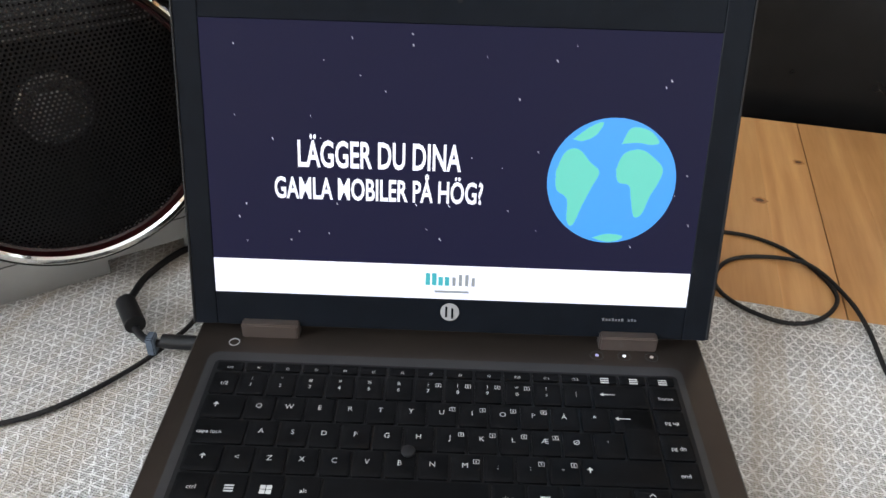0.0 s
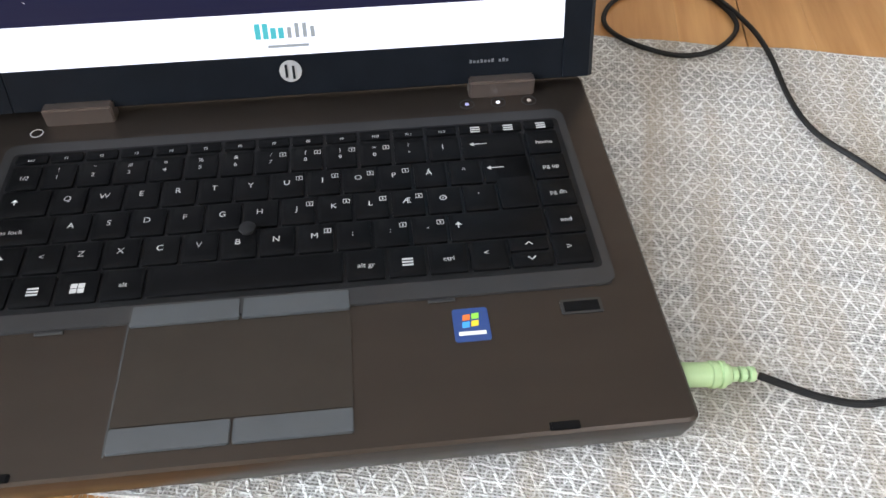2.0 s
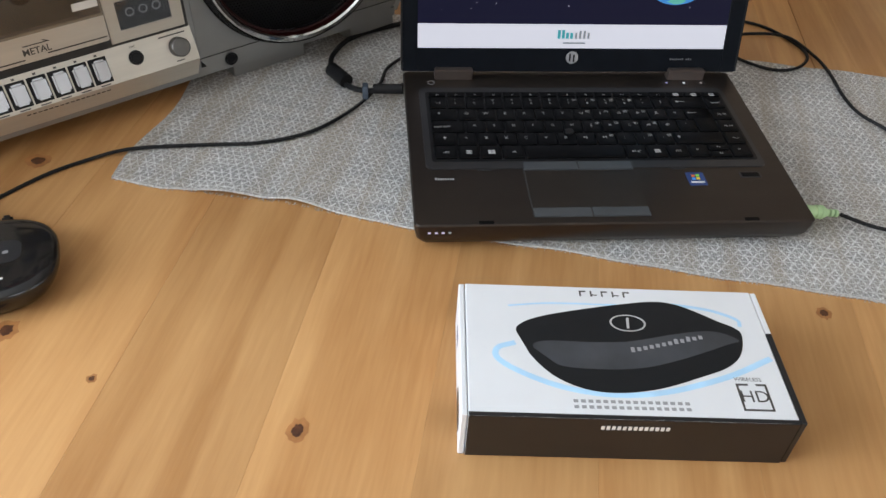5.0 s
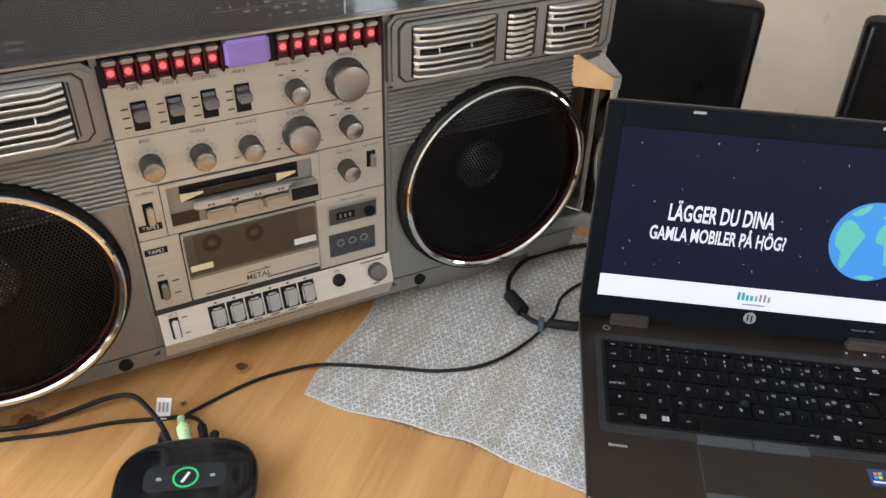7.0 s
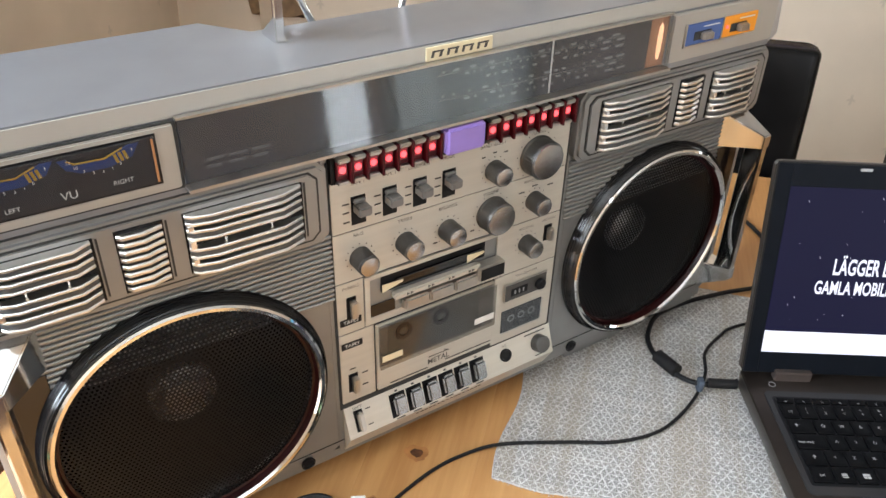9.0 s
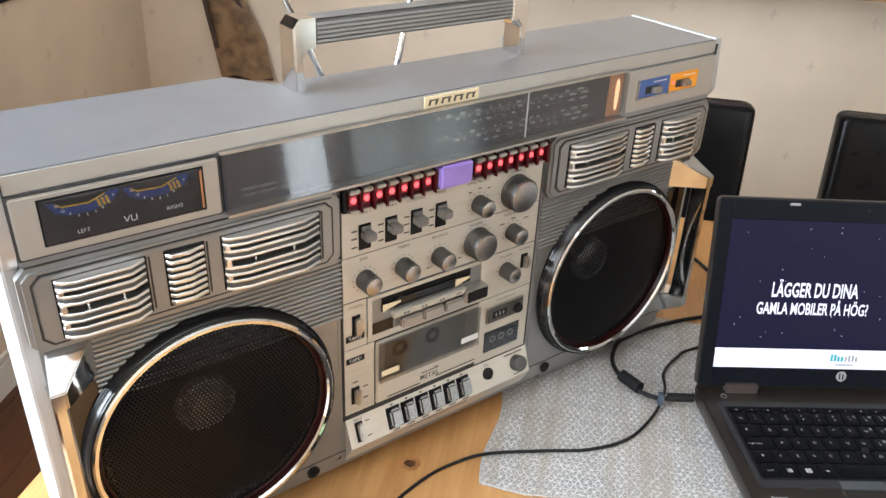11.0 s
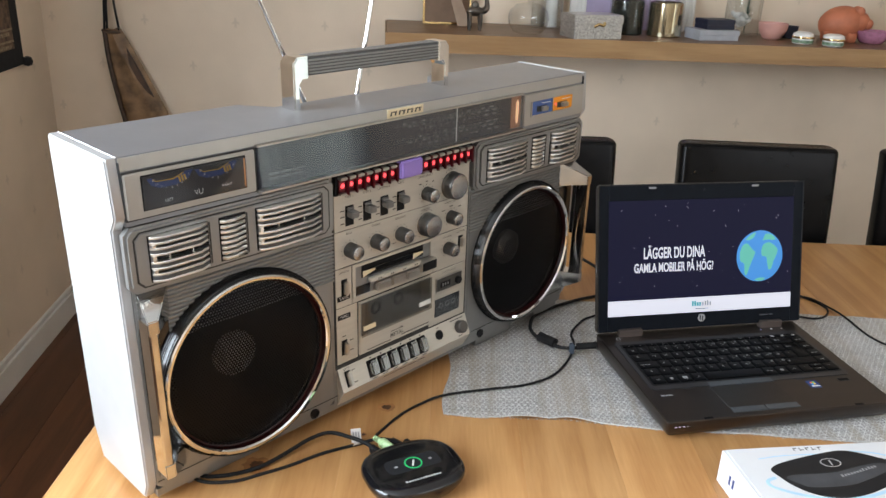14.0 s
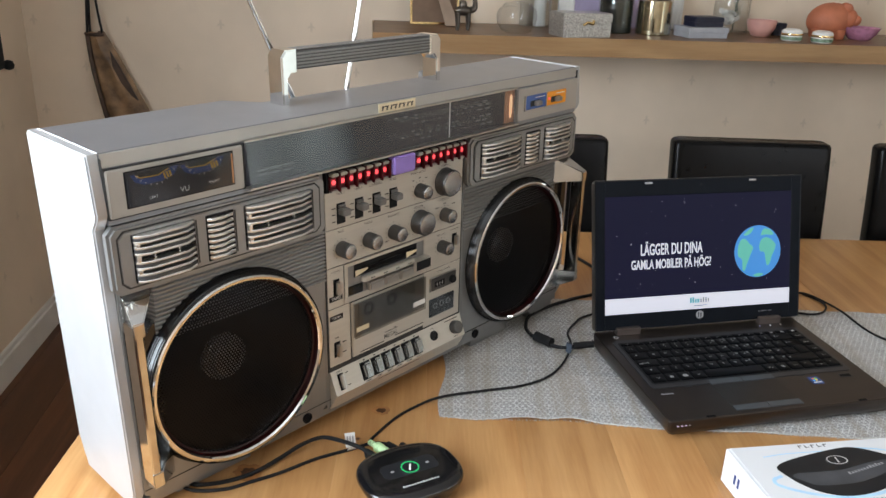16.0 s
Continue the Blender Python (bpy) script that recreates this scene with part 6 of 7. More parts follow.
for p, q in zip(lo, lo[1:]):
    for i in range(64):
        b.faces.new((p[i], p[(i + 1) % 64], q[(i + 1) % 64], q[i]))
b.faces.new(lo[0][::-1])
b.faces.new(lo[-1])
part("shell", b, gloss, puck)
part("touch_panel", outline(rrect(-0.0330, 0.0330, -0.0105, 0.0150, 0.008), 0.0250, 0.0257), mat("matt_black_panel", (0.014, 0.015, 0.018), 0.35, 0, 0.1, 60), puck)
part("green_ring", lathe([(0.0105, 0.0257), (0.0105, 0.0262), (0.0088, 0.0262), (0.0088, 0.0257)], 40, Matrix.Translation((0.0005, 0.0015, 0))), glow("green_light", (0.05, 1.0, 0.32), 0.7), puck, "glowing green ring")
t = box(-0.0012, 0.0012, -0.0055, 0.0055, 0.0257, 0.0261)
t.transform(Matrix.Translation((0.0005, 0.0015, 0)) @ pose(0, 0, 0, 0, 0, -28))
part("ring_stroke", t, white_ink, puck)
for x in (-0.021, 0.022):
    part("touch_mark", outline(rrect(x - 0.002, x + 0.002, 0.000, 0.003, 0.0008), 0.0257, 0.0260), grey_ink, puck)
t = bmesh.new()
for k in range(13):
    x = -0.0215 + k * 0.0034
    box(x, x + 0.0022, -0.0285, -0.0255 if k in (0, 7, 10) else -0.0262, 0.0252, 0.0256, bm=t)
part("maker_bars", t, pale_ink, puck)
for x in (-0.026, 0.018):
    part("cord_plug", box(x - 0.004, x + 0.004, 0.0445, 0.0600, 0.010, 0.0175, 0.002), rubber, puck)

leads = thing("adapter_leads", Matrix(), "two black leads running from the adapter under the boombox", "cable")
part("cord", tube([(-0.531, -0.212, 0.764), (-0.543, -0.196, 0.766), (-0.564, -0.177, 0.7655), (-0.586, -0.163, 0.764), (-0.610, -0.167, 0.760), (-0.634, -0.183, 0.757), (-0.660, -0.199, 0.754), (-0.685, -0.209, 0.7526), (-0.715, -0.213, 0.7526), (-0.738, -0.205, 0.7526), (-0.765, -0.160, 0.7526)], 0.0025, 10, 6), rubber, leads)
part("cord", tube([(-0.506, -0.196, 0.763), (-0.514, -0.180, 0.758), (-0.530, -0.171, 0.7535), (-0.554, -0.176, 0.752), (-0.595, -0.187, 0.752), (-0.635, -0.205, 0.752), (-0.668, -0.216, 0.752), (-0.700, -0.2245, 0.752), (-0.738, -0.216, 0.752), (-0.765, -0.175, 0.752)], 0.0020, 10, 6), rubber, leads)
part("strain_relief", tube([(-0.5265, -0.218, 0.7635), (-0.5385, -0.203, 0.7655)], 0.0042, 12, 1, curve=False), rubber, leads)
part("strain_relief", tube([(-0.5015, -0.203, 0.7635), (-0.5105, -0.1865, 0.7605)], 0.0042, 12, 1, curve=False), rubber, leads)
t = box(-0.0065, 0.0065, -0.0003, 0.0003, 0, 0.017)
t.transform(pose(-0.553, -0.174, 0.7535, -35, 8, 14))
tag = part("paper_tag", t, white_ink, leads, "folded white paper tag")
t = bmesh.new()
for k in range(3):
    box(-0.0045 + 0.0034 * k, -0.0025 + 0.0034 * k, -0.0006, -0.0003, 0.004, 0.013, bm=t)
t.transform(pose(-0.553, -0.174, 0.7535, -35, 8, 14))
part("tag_print", t, grey_ink, tag)
t = box(-0.005, 0.005, -0.0003, 0.0003, 0, 0.006)
t.transform(pose(-0.553, -0.1775, 0.7528, 35, 0, 14))
part("paper_tag", t, white_ink, leads)

# ---- product carton ----
PB = pose(-0.0378, -0.3735, 0.75, 0, 0, -4.3)
carton = thing("product_carton", PB, "white cardboard carton printed with a black device, on the table", "carton")
card = mat("white_card", (0.70, 0.71, 0.73), 0.4, 0, 0.02, 20, 0.03, 500)
card_black = mat("black_card", (0.012, 0.012, 0.013), 0.32, 0, 0.1, 40)
hw, hd, ch = 0.1075, 0.0575, 0.0425
part("carton_body", box(-hw + 0.0045, hw - 0.0045, -hd, hd, 0, ch, 0.0006, 1), card, carton)
part("end_flap", box(-hw, -hw + 0.0040, -hd + 0.0005, hd - 0.0005, 0.0002, ch - 0.0002, 0.0006, 1), card, carton)
fl = part("end_flap", box(hw - 0.0040, hw, -hd + 0.0005, hd - 0.0005, 0.0002, ch - 0.0002, 0.0006, 1), card, carton)
part("black_print", box(hw - 0.0040, hw + 0.0001, -hd + 0.0004, 0.018, 0.0001, ch, 0.0006, 1), card_black, fl)
part("front_band", box(-hw + 0.0046, hw - 0.0046, -hd - 0.0002, -hd + 0.0002, 0.0005, ch - 0.0004), card_black, carton)
part("top_band", box(-hw + 0.0046, hw - 0.0046, -hd, -hd + 0.003, ch, ch + 0.0001), card_black, carton)
sky_print = mat("sky_blue_print", (0.42, 0.66, 0.86), 0.4, 0, 0.1, 40)
TOPF = lambda u, v: (-hw + 2 * hw * u, hd - 2 * hd * v)


def loop_shape(uv, z0, z1):
    """A smooth closed outline through points of the carton's top, extruded."""
    p = [(*TOPF(u, v), 0) for u, v in uv]
    q = smooth_line(p[-2:] + p + p[:2], 5)[10:-10]
    return outline([(c.x, c.y) for c in q[:len(p) * 5]], z0, z1)


for uv, r in (([(0.172, 0.476), (0.117, 0.519), (0.115, 0.60), (0.187, 0.70), (0.306, 0.795), (0.45, 0.838), (0.61, 0.81), (0.81, 0.69), (0.965, 0.545)], 0.0022),
              ([(0.70, 0.13), (0.82, 0.17), (0.90, 0.24), (0.905, 0.30)], 0.0014), ([(0.16, 0.18), (0.30, 0.15), (0.52, 0.15)], 0.0008)):
    t = tube([(*TOPF(u, v), ch) for u, v in uv], r, 6, 6)
    bmesh.ops.scale(t, verts=t.verts, vec=(1, 1, 0.05), space=Matrix.Translation((0, 0, -ch)))
    part("printed_swirl", t, sky_print, carton)
dev = part("printed_device", loop_shape([(0.178, 0.39), (0.20, 0.32), (0.26, 0.265), (0.365, 0.21), (0.52, 0.147), (0.635, 0.113), (0.70, 0.125), (0.76, 0.173), (0.84, 0.265), (0.883, 0.31), (0.90, 0.37), (0.875, 0.52), (0.82, 0.62), (0.73, 0.695), (0.60, 0.785), (0.477, 0.824), (0.372, 0.805), (0.28, 0.715), (0.214, 0.56)], ch, ch + 0.0002), mat("printed_black", (0.010, 0.011, 0.013), 0.4, 0, 0.1, 30, spec=0.25), carton)
part("printed_sheen", loop_shape([(0.228, 0.515), (0.264, 0.459), (0.428, 0.459), (0.543, 0.442), (0.69, 0.375), (0.81, 0.345), (0.884, 0.41), (0.84, 0.45), (0.70, 0.56), (0.557, 0.642), (0.42, 0.66), (0.296, 0.636)], ch + 0.0002, ch + 0.0003), mat("printed_grey", (0.055, 0.058, 0.065), 0.4, 0, 0.35, 18, spec=0.25), dev)
part("printed_ring", lathe([(0.0125, ch + 0.0003), (0.0125, ch + 0.0005), (0.0112, ch + 0.0005), (0.0112, ch + 0.0003)], 36, Matrix.Translation((*TOPF(0.54, 0.30), 0)), sy=0.62), pale_ink, dev)
t = box(-0.0009, 0.0009, -0.0050, 0.0050, ch + 0.0004, ch + 0.0005)
t.transform(Matrix.Translation((*TOPF(0.54, 0.30), 0)) @ pose(0, 0, 0, 0, 0, -6))
part("printed_stroke", t, pale_ink, dev)
t = bmesh.new()
for k in range(12):
    x, y = TOPF(0.531 + 0.0205 * k, 0.52 - 0.0105 * k)
    box(x, x + 0.0026, y - 0.0010, y + (0.0034 if k in (0, 7, 9) else 0.0022), ch + 0.0004, ch + 0.0005, bm=t)
part("printed_bars", t, grey_ink, dev)
t = bmesh.new()
for k in range(5):
    x = -0.0215 + k * 0.0078
    box(x, x + 0.0012, 0.0480, 0.0535, ch, ch + 0.0001, bm=t)
    box(x + 0.0012, x + 0.0048, 0.0490 if k % 2 else 0.0522, 0.0500 if k % 2 else 0.0535, ch, ch + 0.0001, bm=t)
part("title_bars", t, ink, carton)
t = bmesh.new()
for z in (-0.0455, -0.0500):
    for k in range(16):
        x = -0.037 + k * 0.0047
        box(x, x + 0.0030, z, z + 0.0024, ch, ch + 0.0001, bm=t)
part("carton_bars", t, grey_ink, carton, kind="stuff")
t = bmesh.new()
for x0, x1, y0, y1 in ((0.070, 0.0715, -0.047, -0.028), (0.0885, 0.090, -0.047, -0.028), (0.070, 0.090, -0.0485, -0.047), (0.070, 0.078, -0.0285, -0.027), (0.083, 0.090, -0.0285, -0.027)):
    box(x0, x1, y0, y1, ch, ch + 0.0001, bm=t)
text("HD", 0.0130, Matrix.Translation((0.080, -0.0375, ch + 0.0001)), t)
text("WIRELESS", 0.0042, Matrix.Translation((0.079, -0.0235, ch + 0.0001)), t)
part("printed_mark", t, ink, carton)
t = bmesh.new()
for k in range(13):
    x = -0.020 + k * 0.0034
    box(x, x + 0.0022, -hd - 0.0004, -hd - 0.0002, 0.032, 0.0355, bm=t)
part("front_bars", t, white_ink, carton)
t = bmesh.new()
for y in (0.020, 0.028):
    box(-hw - 0.0002, -hw, y, y + 0.004, 0.014, 0.026, bm=t)
part("side_bars", t, blue_ink, carton)
part("side_picture", outline(oval(0.016, 0.010, 2.3, 24), hw, hw + 0.0002, m=Matrix(((0, 0, -1, 0), (1, 0, 0, -0.030), (0, 1, 0, 0.012), (0, 0, 0, 1)))), card_black, carton)

# ---- wall shelf and what stands on it ----
SH, SF = 1.067, 1.345
shelf = thing("wall_shelf", ROOM, "long oak laminate wall shelf with thick front edge", "shelf")
part("shelf_board", box(-0.490, 2.7, SF + 0.003, NORTH - 0.001, SH - 0.053, SH, 0.0008, 1), shelf_board_wood, shelf)
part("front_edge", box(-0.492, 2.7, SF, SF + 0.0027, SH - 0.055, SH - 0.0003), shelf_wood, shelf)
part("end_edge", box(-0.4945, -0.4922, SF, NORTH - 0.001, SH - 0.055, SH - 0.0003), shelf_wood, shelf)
SHF = lambda x, y, rz=0: ROOM @ pose(x, y, SH, 0, 0, rz)
gold = mat("brass", (0.72, 0.55, 0.28), 0.22, 1.0, 0.15, 40)
brown_card = mat("brown_backing", (0.20, 0.125, 0.08), 0.7, 0, 0.12, 30, 0.1, 300)
pewter = mat("dark_pewter", (0.13, 0.115, 0.10), 0.32, 0.9, 0.3, 60, 0.2, 120)
cutglass = glass("clear_glass", (0.95, 0.96, 0.96), 0.05, 1.0)
frosted = glass("pressed_glass", (0.93, 0.935, 0.93), 0.08, 1.0)
terracotta = mat("terracotta", (0.46, 0.15, 0.075), 0.6, 0, 0.15, 25, 0.2, 200)
pinkc = mat("pink_ceramic", (0.62, 0.33, 0.28), 0.45, 0, 0.06, 30)
pinkg = mat("pink_glass", (0.50, 0.22, 0.34), 0.25, 0, 0.2, 60, 0.6, 130, coat=0.4)
navy = mat("navy_card", (0.012, 0.014, 0.03), 0.5, 0, 0.15, 40)
greybox_m = mat("grey_box_card", (0.36, 0.37, 0.40), 0.55, 0, 0.08, 40)
white_g = mat("white_glaze", (0.78, 0.77, 0.74), 0.3, 0, 0.05, 40)

# picture frame seen from behind
pf = thing("photo_frame", SHF(-0.292, 1.640, 4), "photo frame turned to show its brown back and stand", "picture frame")
t = box(-0.080, -0.074, -0.006, 0.006, 0, 0.24)
box(0.074, 0.080, -0.006, 0.006, 0, 0.24, bm=t)
box(-0.074, 0.074, -0.006, 0.006, 0, 0.006, bm=t)
box(-0.074, 0.074, -0.006, 0.006, 0.234, 0.24, bm=t)
t.transform(pose(0, 0, 0, -8, 0, 0))
part("frame", t, gold, pf)
t = box(-0.0738, 0.0738, -0.002, 0.003, 0.0062, 0.2338)
t.transform(pose(0, 0, 0, -8, 0, 0))
part("backing", t, brown_card, pf)
t = outline([(-0.020, 0.0), (0.025, 0.0), (-0.035, 0.165), (-0.058, 0.160)], -0.0015, 0.0015)
t.transform(Matrix.Translation((0.045, -0.075, 0.002)) @ pose(0, 0, 0, 67, 0, 0))
part("stand", t, mat("stand_card", (0.32, 0.23, 0.165), 0.7, 0, 0.1, 30), pf)
for x, z in ((-0.058, 0.105), (0.050, 0.105)):
    t = box(x - 0.012, x + 0.010, -0.0065, -0.0025, z - 0.003, z + 0.003, 0.001)
    t.transform(pose(0, 0, 0, -8, 0, 0))
    part("clip", t, pewter, pf)

# camel figurine, one plain mesh
t = bmesh.new()
for x, y in ((-0.020, -0.007), (-0.020, 0.007), (0.014, -0.007), (0.014, 0.007)):
    tube([(x, y, 0.0), (x + 0.001, y, 0.022), (x - 0.001, y, 0.052)], 0.004, 8, 4, t, radii=(0.0032, 0.0072))
for cx, cz, rx, ry, rz in ((-0.002, 0.058, 0.030, 0.014, 0.015), (-0.004, 0.074, 0.013, 0.009, 0.016), (0.037, 0.102, 0.011, 0.006, 0.006)):
    lathe([(0, -1), (0.5, -0.87), (0.87, -0.5), (1, 0), (0.87, 0.5), (0.5, 0.87), (0, 1)], 16, Matrix.Translation((cx, 0, cz)) @ Matrix.Diagonal((rx, ry, rz, 1)), t)
tube([(0.022, 0, 0.060), (0.034, 0, 0.066), (0.034, 0, 0.085), (0.031, 0, 0.102)], 0.006, 10, 5, t, radii=(0.011, 0.0055))
solo("camel_figurine", t, pewter, SHF(-0.215, 1.470, 12), "small dark pewter camel figurine standing on the shelf", "figurine")


def jar(name, m, prof, mt, label, cat, knob_m=None, knob_z=0, seg=40):
    ob = thing(name, m, label, cat)
    part("bowl" if "bowl" in name else "vessel", lathe(prof, seg), mt, ob)
    if knob_m:
        part("lid", lathe([(prof[-1][0] + 0.002, knob_z), (prof[-1][0] * 0.9, knob_z + 0.008), (0.008, knob_z + 0.014), (0.0045, knob_z + 0.018), (0.009, knob_z + 0.025), (0.010, knob_z + 0.031), (0.006, knob_z + 0.038), (0, knob_z + 0.040)], 32), knob_m, ob)
    return ob


jar("glass_bonbon_bowl", SHF(-0.055, 1.440), [(0.030, 0), (0.045, 0.006), (0.060, 0.028), (0.064, 0.050), (0.058, 0.070), (0.045, 0.078)], frosted, "lidded cut-glass bonbon bowl on the shelf", "bowl", frosted, 0.0785, 16)
dome = thing("glass_dome", SHF(0.040, 1.640), "tall clear glass dome vase on the shelf", "vase")
part("vessel", lathe([(0.050, 0), (0.052, 0.004), (0.052, 0.26), (0.0505, 0.26), (0.0505, 0.006), (0, 0.005)], 40), cutglass, dome)
part("white_candle", lathe([(0.0, 0.0062), (0.020, 0.0062), (0.020, 0.21), (0, 0.212)], 24, Matrix.Translation((0.015, 0, 0))), white_g, dome)

chest = thing("trinket_box", SHF(0.135, 1.400, 14), "small silver glitter trinket box with clasp", "box")
glit = mat("silver_glitter", (0.42, 0.40, 0.37), 0.3, 0.6, 0.5, 260, 0.9, 260)
part("body", box(-0.080, 0.080, -0.045, 0.055, 0, 0.042, 0.002), glit, chest)
part("lid", box(-0.082, 0.082, -0.047, 0.057, 0.0425, 0.070, 0.003), glit, chest)
part("clasp", tube([(-0.018, -0.050, 0.036), (-0.004, -0.052, 0.044), (0.012, -0.052, 0.040), (0.016, -0.050, 0.050)], 0.004, 8, 5), gold, chest)


def canister(x, y, mt, label):
    ob = thing("glass_canister", SHF(x, y), label, "canister", "lidded canisters")
    part("vessel", lathe([(0.050, 0), (0.0525, 0.003), (0.0525, 0.103), (0.049, 0.106)], 48), mt, ob)
    part("lid", lathe([(0.050, 0.1062), (0.056, 0.1070), (0.0565, 0.1095), (0.052, 0.1115), (0.051, 0.1200), (0.020, 0.1222), (0, 0.1225)], 48), cutglass, ob)
    part("outer_wall", lathe([(0.0535, 0.0005), (0.0560, 0.003), (0.0560, 0.1055), (0.0550, 0.1058)], 48), cutglass, ob)
    k = part("lid_knob", lathe([(0.004, 0.1226), (0.005, 0.127), (0.011, 0.132), (0.014, 0.141), (0.011, 0.150), (0, 0.154)], 24), cutglass, ob)
    part("knob_base", lathe([(0.010, 0.1226), (0.009, 0.127), (0.0055, 0.1275)], 20), gold, k)


canister(0.283, 1.545, mat("smoked_mirror_glass", (0.055, 0.062, 0.058), 0.08, 0.7, 0.3, 40), "dark mirrored glass canister with glass lid and knob")
canister(0.398, 1.510, mat("gold_mirror_glass", (0.60, 0.52, 0.36), 0.08, 0.95, 0.15, 40), "gold mirrored glass canister with glass lid and knob")

art = thing("framed_picture", SHF(0.340, 1.682), "white fluted frame round a mauve picture, leaning on the wall", "picture")
lilac = mat("mauve_picture", (0.50, 0.43, 0.62), 0.6, 0, 0.3, 7)
for x0, x1 in ((-0.215, -0.160), (0.160, 0.215)):
    for k in range(4):
        xa = x0 + k * 0.01375
        part("fluted_strip", box(xa, xa + 0.0130, -0.010, 0.012, 0, 0.50, 0.004, 2), white_g, art)
part("picture_sheet", box(-0.1598, 0.1598, -0.002, 0.010, 0.0, 0.50), lilac, art)
blot = [(0.02 + 0.085 * (1 + 0.12 * math.sin(5 * a)) * math.cos(a), 0.215 + 0.085 * (1 + 0.1 * math.cos(7 * a)) * math.sin(a)) for a in [2 * math.pi * k / 40 for k in range(40)]]
part("purple_blot", outline(blot, 0.0022, 0.0030, m=FRONT), mat("purple_ink", (0.20, 0.08, 0.34), 0.6, 0, 0.5, 35), art)

bk = thing("gift_box", SHF(0.545, 1.480, 10), "flat pale grey lidded box on the shelf", "box")
part("body", box(-0.068, 0.068, -0.048, 0.048, 0, 0.016, 0.0008, 1), greybox_m, bk)
part("lid", box(-0.070, 0.070, -0.050, 0.050, 0.0162, 0.032, 0.001, 1), greybox_m, bk)
bk2 = thing("jewel_case", SHF(0.553, 1.485, 12) @ pose(0, 0, 0.0322), "small dark navy case lying on a grey box", "box")
part("body", box(-0.050, 0.050, -0.036, 0.036, 0, 0.014, 0.0015), navy, bk2)
part("lid", box(-0.051, 0.051, -0.037, 0.037, 0.0143, 0.030, 0.0025), navy, bk2)

vs = thing("glass_cylinder_vase", SHF(0.700, 1.620), "tall clear glass vase with a green sprig and white flowers", "vase")
part("vessel", lathe([(0.055, 0), (0.058, 0.004), (0.058, 0.30), (0.0565, 0.30), (0.0565, 0.008), (0, 0.007)], 48), cutglass, vs)
leaf_g = mat("dark_green_needles", (0.035, 0.085, 0.06), 0.6, 0, 0.3, 90)
t = tube([(0.012, 0, 0.010), (0.014, 0, 0.13)], 0.002, 6, 2)
rnd = random.Random(9)
for k in range(150):
    z = rnd.uniform(0.05, 0.135)
    a, l = rnd.uniform(0, 6.28), 0.024 * (1.15 - (z - 0.05) / 0.1)
    o = Vector((0.013, 0, z))
    e = o + Vector((math.cos(a) * l, math.sin(a) * l, l * 0.7))
    s = Vector((-math.sin(a), math.cos(a), 0)) * 0.0014
    vv = [t.verts.new(p) for p in (o - s, o + s, e)]
    t.faces.new(vv)
part("sprig", t, leaf_g, vs)
t = bmesh.new()
for k in range(26):
    a, r = rnd.uniform(0, 6.28), rnd.uniform(0.0, 0.036)
    m = Matrix.Translation((r * math.cos(a) - 0.006, r * math.sin(a) * 0.8, rnd.uniform(0.035, 0.066))) @ pose(0, 0, 0, rnd.uniform(-60, 60), rnd.uniform(-60, 60), 0)
    lathe([(0, 0), (0.006, 0.0015), (0.012, 0.006), (0.0125, 0.0065), (0.006, 0.003), (0, 0.0015)], 7, m, t)
part("flowers", t, white_g, vs)

jar("pink_bowl", SHF(0.775, 1.545), [(0.022, 0), (0.030, 0.004), (0.044, 0.028), (0.047, 0.052), (0.045, 0.052), (0.040, 0.028), (0.026, 0.008), (0, 0.006)], pinkc, "small matt pink ceramic bowl on the shelf", "bowl")
jar("navy_cup", SHF(0.852, 1.590), [(0.020, 0), (0.026, 0.004), (0.030, 0.040), (0.028, 0.040), (0.022, 0.008), (0, 0.007)], navy, "small dark navy cup on the shelf", "cup")
for x, y, rz in ((0.826, 1.435, 0), (0.905, 1.395, 20)):
    ob = thing("porcelain_pillbox", SHF(x, y, rz), "tiny white porcelain box with gilt rim", "trinket box", "porcelain boxes")
    part("body", lathe([(0.026, 0), (0.031, 0.003), (0.032, 0.016), (0.031, 0.018)], 32), white_g, ob)
    part("painted_band", lathe([(0.0322, 0.0045), (0.0326, 0.008), (0.0327, 0.012), (0.0324, 0.0140)], 32), mat("green_glaze", (0.16, 0.24, 0.16), 0.35, 0, 0.8, 160), ob)
    part("gilt_rim", lathe([(0.0325, 0.0175), (0.0335, 0.0205), (0.0325, 0.0240)], 32), gold, ob)
    part("lid", lathe([(0.032, 0.0242), (0.030, 0.032), (0.020, 0.037), (0, 0.0385)], 32), white_g, ob)

# terracotta piggy bank, one plain mesh
t = bmesh.new()


def ball(c, r, bm, rot=0):
    lathe([(math.sin(math.pi * k / 12), -math.cos(math.pi * k / 12)) for k in range(13)], 28, Matrix.Translation(c) @ pose(0, 0, 0, 0, rot, 0) @ Matrix.Diagonal((*r, 1)), bm)


ball((0, 0, 0.058), (0.070, 0.052, 0.055), t, -12)
ball((0.050, 0, 0.066), (0.036, 0.036, 0.034), t)
ball((0.082, -0.004, 0.060), (0.016, 0.018, 0.017), t)
for y in (-0.022, 0.022):
    ball((0.048, y, 0.100), (0.016, 0.008, 0.013), t, 30)
for x, y in ((-0.036, -0.026), (-0.036, 0.026), (0.036, -0.026), (0.036, 0.026)):
    lathe([(0.013, 0), (0.015, 0.004), (0.018, 0.030), (0, 0.034)], 16, Matrix.Translation((x, y, 0)), t)
solo("piggy_bank", t, terracotta, SHF(1.010, 1.560, -20), "round terracotta clay piggy bank on the shelf", "piggy bank")
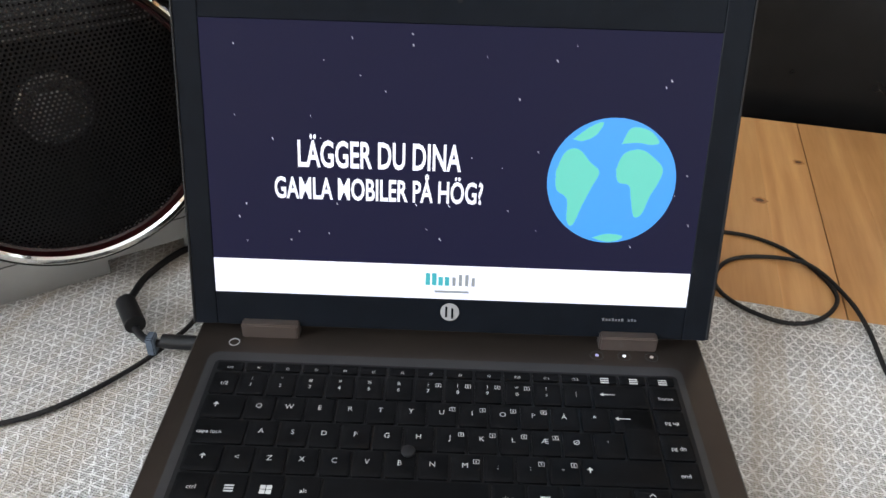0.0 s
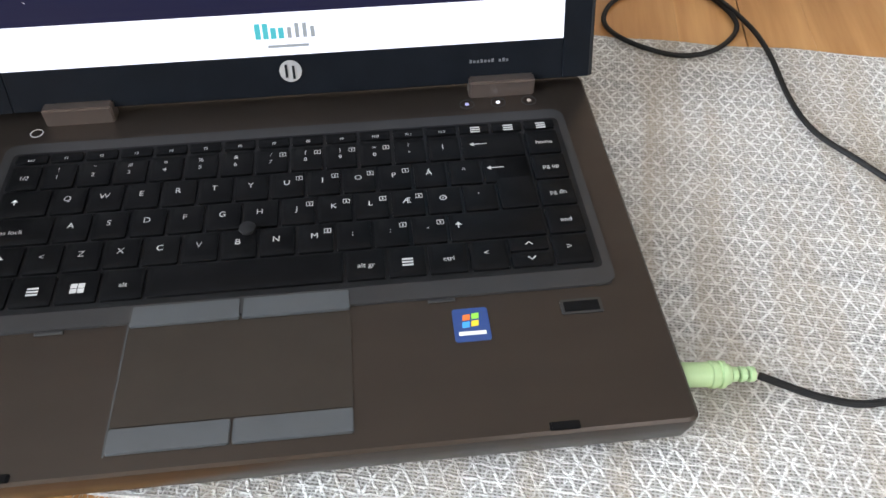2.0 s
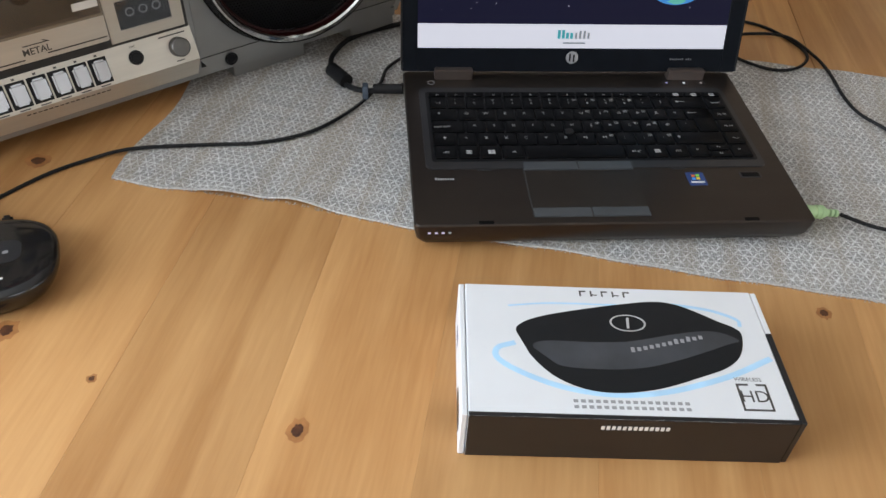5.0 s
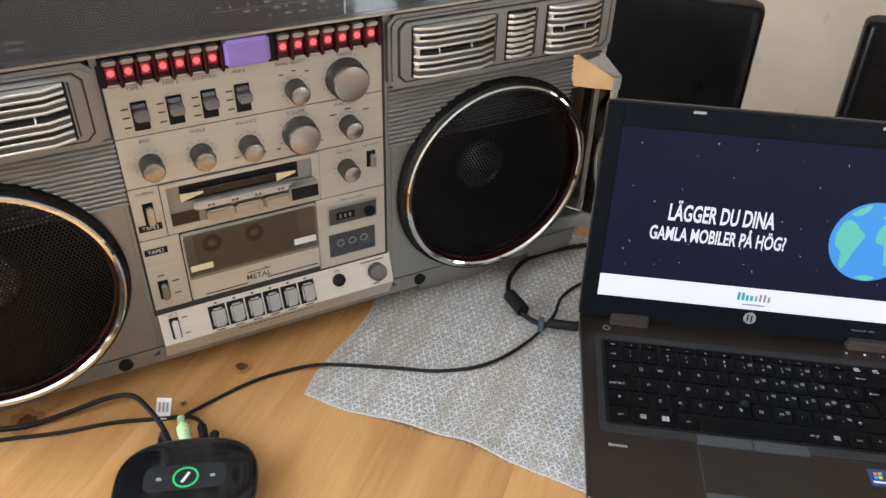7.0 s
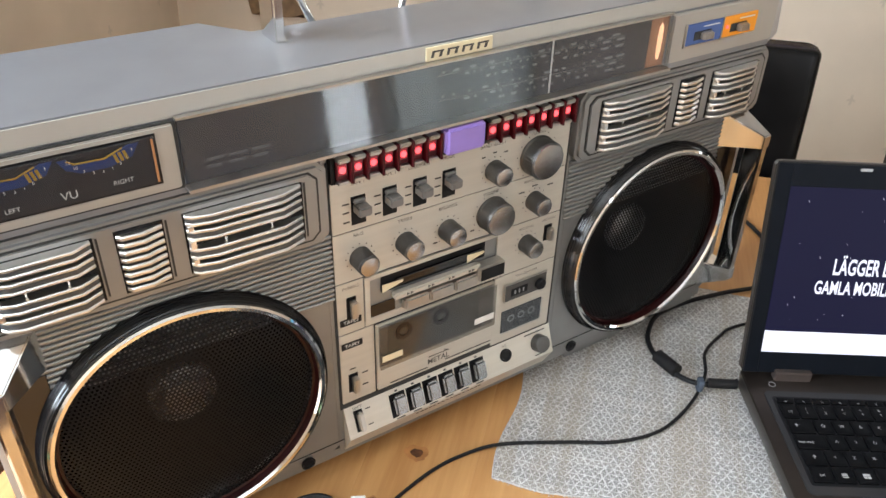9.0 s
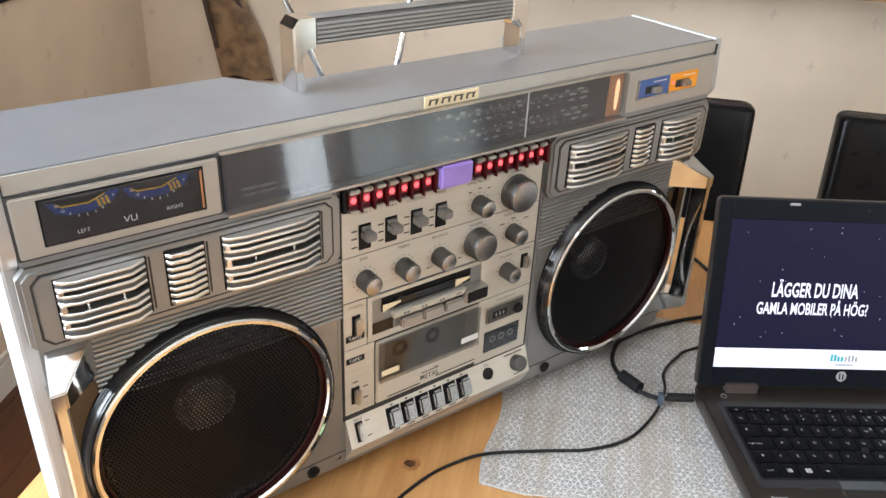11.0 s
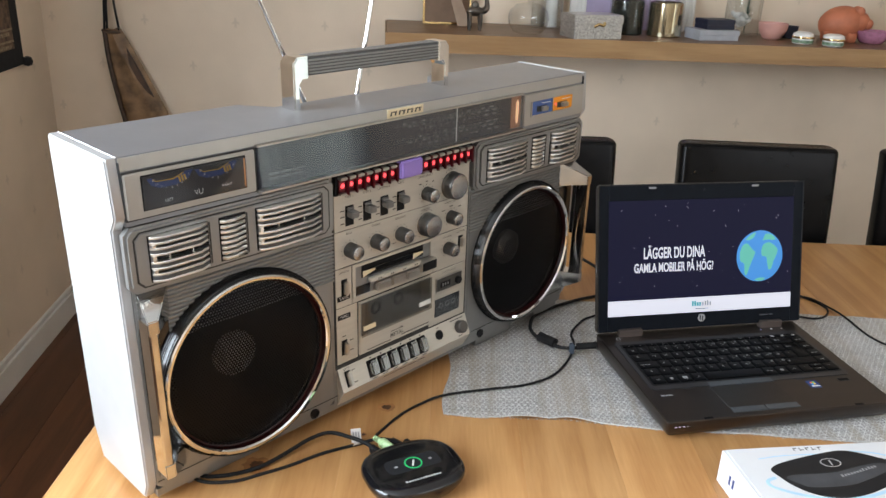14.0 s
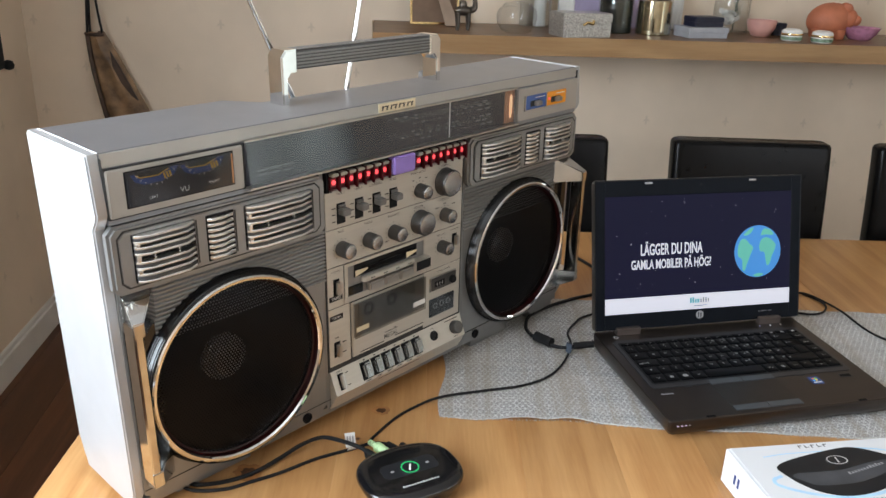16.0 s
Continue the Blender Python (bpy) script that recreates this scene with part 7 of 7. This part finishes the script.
jar("pink_glass_dish", SHF(1.110, 1.530), [(0.030, 0), (0.036, 0.003), (0.050, 0.020), (0.060, 0.040), (0.056, 0.040), (0.046, 0.020), (0.030, 0.007), (0, 0.006)], pinkg, "shallow pink pressed-glass dish on the shelf", "dish", seg=24)
gob = thing("glass_candle_holder", SHF(1.270, 1.560), "footed glass goblet with dark twisted bowl", "goblet")
part("foot", lathe([(0.052, 0), (0.050, 0.004), (0.022, 0.018), (0.006, 0.030), (0.005, 0.050), (0.007, 0.090), (0.012, 0.100)], 32), cutglass, gob)
part("bowl", lathe([(0.012, 0.1005), (0.030, 0.118), (0.048, 0.145), (0.055, 0.185), (0.053, 0.185), (0.045, 0.147), (0.028, 0.121), (0, 0.108)], 10), mat("dark_amethyst_glass", (0.045, 0.030, 0.030), 0.15, 0, 0.5, 40, coat=0.5), gob)

# ---- wall hangings ----
hide = mat("brown_hide", (0.21, 0.125, 0.062), 0.5, 0, 0.5, 24, 0.7, 90)
hide_dark = mat("dark_brown_hide", (0.055, 0.030, 0.017), 0.55, 0, 0.5, 30, 0.6, 110)
wine = thing("wineskin", ROOM @ pose(0, NORTH - 0.030, 0), "old brown leather wineskin hanging by dark cords on the wall", "wineskin")
t = bmesh.new()
rows = []
for k in range(15):
    u = k / 14
    z = 1.005 - 0.44 * u
    xl = -1.418 + 0.050 * u ** 1.2 + 0.03 * max(0, u - 0.75)
    xr = -1.358 + 0.200 * u ** 0.95 - 0.10 * max(0, u - 0.72)
    c, h = (xl + xr) / 2, (xr - xl) / 2
    th = 0.016 * math.sin(math.pi * min(1, 0.15 + u)) + 0.006
    rows.append([t.verts.new((c + h * math.cos(a), -th * math.sin(a) * (1 + 0.25 * math.sin(5 * a + 6 * u)), z + 0.006 * math.sin(4 * a))) for a in [2 * math.pi * q / 20 for q in range(20)]])
for p, q in zip(rows, rows[1:]):
    for i in range(20):
        t.faces.new((p[i], p[(i + 1) % 20], q[(i + 1) % 20], q[i]))
t.faces.new(rows[0])
t.faces.new(rows[-1][::-1])
part("skin", t, hide, wine)
for xa, xb in ((-1.414, -1.392), (-1.405, -1.388), (-1.366, -1.380)):
    part("cord", tube([(xa, -0.004, 1.000), ((xa + xb) / 2, -0.012, 1.10), (xb, -0.006, 1.24)], 0.0040, 8, 5), rubber, wine)
part("side_fold", tube([(-1.412, -0.010, 1.000), (-1.403, -0.019, 0.90), (-1.384, -0.023, 0.78), (-1.362, -0.018, 0.66)], 0.008, 8, 5), hide_dark, wine)
part("neck_band", tube([(-1.418, -0.012, 1.003), (-1.390, -0.020, 1.000), (-1.360, -0.012, 1.000)], 0.005, 8, 5), hide_dark, wine)
part("patch", outline([(-1.343, 0.950), (-1.318, 0.900), (-1.297, 0.855), (-1.268, 0.790), (-1.288, 0.805), (-1.318, 0.848), (-1.340, 0.900)], 0.017, 0.024, m=FRONT, bevel=0.001), hide_dark, wine)
part("peg", tube([(-1.388, 0.029, 1.24), (-1.388, -0.016, 1.245)], 0.005, 10, 1, curve=False), pewter, wine)

tap = thing("tapestry", ROOM @ pose(WEST + 0.004, 0, 0), "dark woven tapestry with black border and patterned bands on the wall", "tapestry")
cloth_black = mat("black_cloth", (0.010, 0.010, 0.011), 0.9, 0, 0.3, 80, 0.3, 500)
cloth_pat = mat("patterned_cloth", (0.13, 0.085, 0.055), 0.9, 0, 0.6, 55, 0.4, 300)
cloth_pale = mat("pale_band_cloth", (0.26, 0.20, 0.13), 0.9, 0, 0.5, 120, 0.4, 300)
Z0, YA, YB = 0.912, 0.35, 1.515
part("ground", box(0, 0.006, YA, YB, Z0, 1.75, 0.001, 1), cloth_black, tap)
part("field", box(0.0062, 0.0075, YA + 0.06, YB - 0.055, Z0 + 0.055, 1.69), cloth_pat, tap)
t = bmesh.new()
for z in (Z0 + 0.058, Z0 + 0.095):
    y = YA + 0.07
    while y < YB - 0.075:
        box(0.0076, 0.0084, y, y + 0.010, z, z + 0.010, bm=t)
        y += 0.014
part("diamond_band", t, cloth_pale, tap, kind="stuff")
for z in (Z0 + 0.075, Z0 + 0.110):
    part("pale_stripe", box(0.0076, 0.0082, YA + 0.06, YB - 0.055, z, z + 0.006), cloth_pale, tap)
t = bmesh.new()
lathe([(0, -0.016), (0.012, -0.012), (0.016, 0), (0.012, 0.012), (0, 0.016)], 14, Matrix.Translation((0.012, YB + 0.010, Z0 + 0.008)), t)
part("tassel", t, cloth_black, tap)
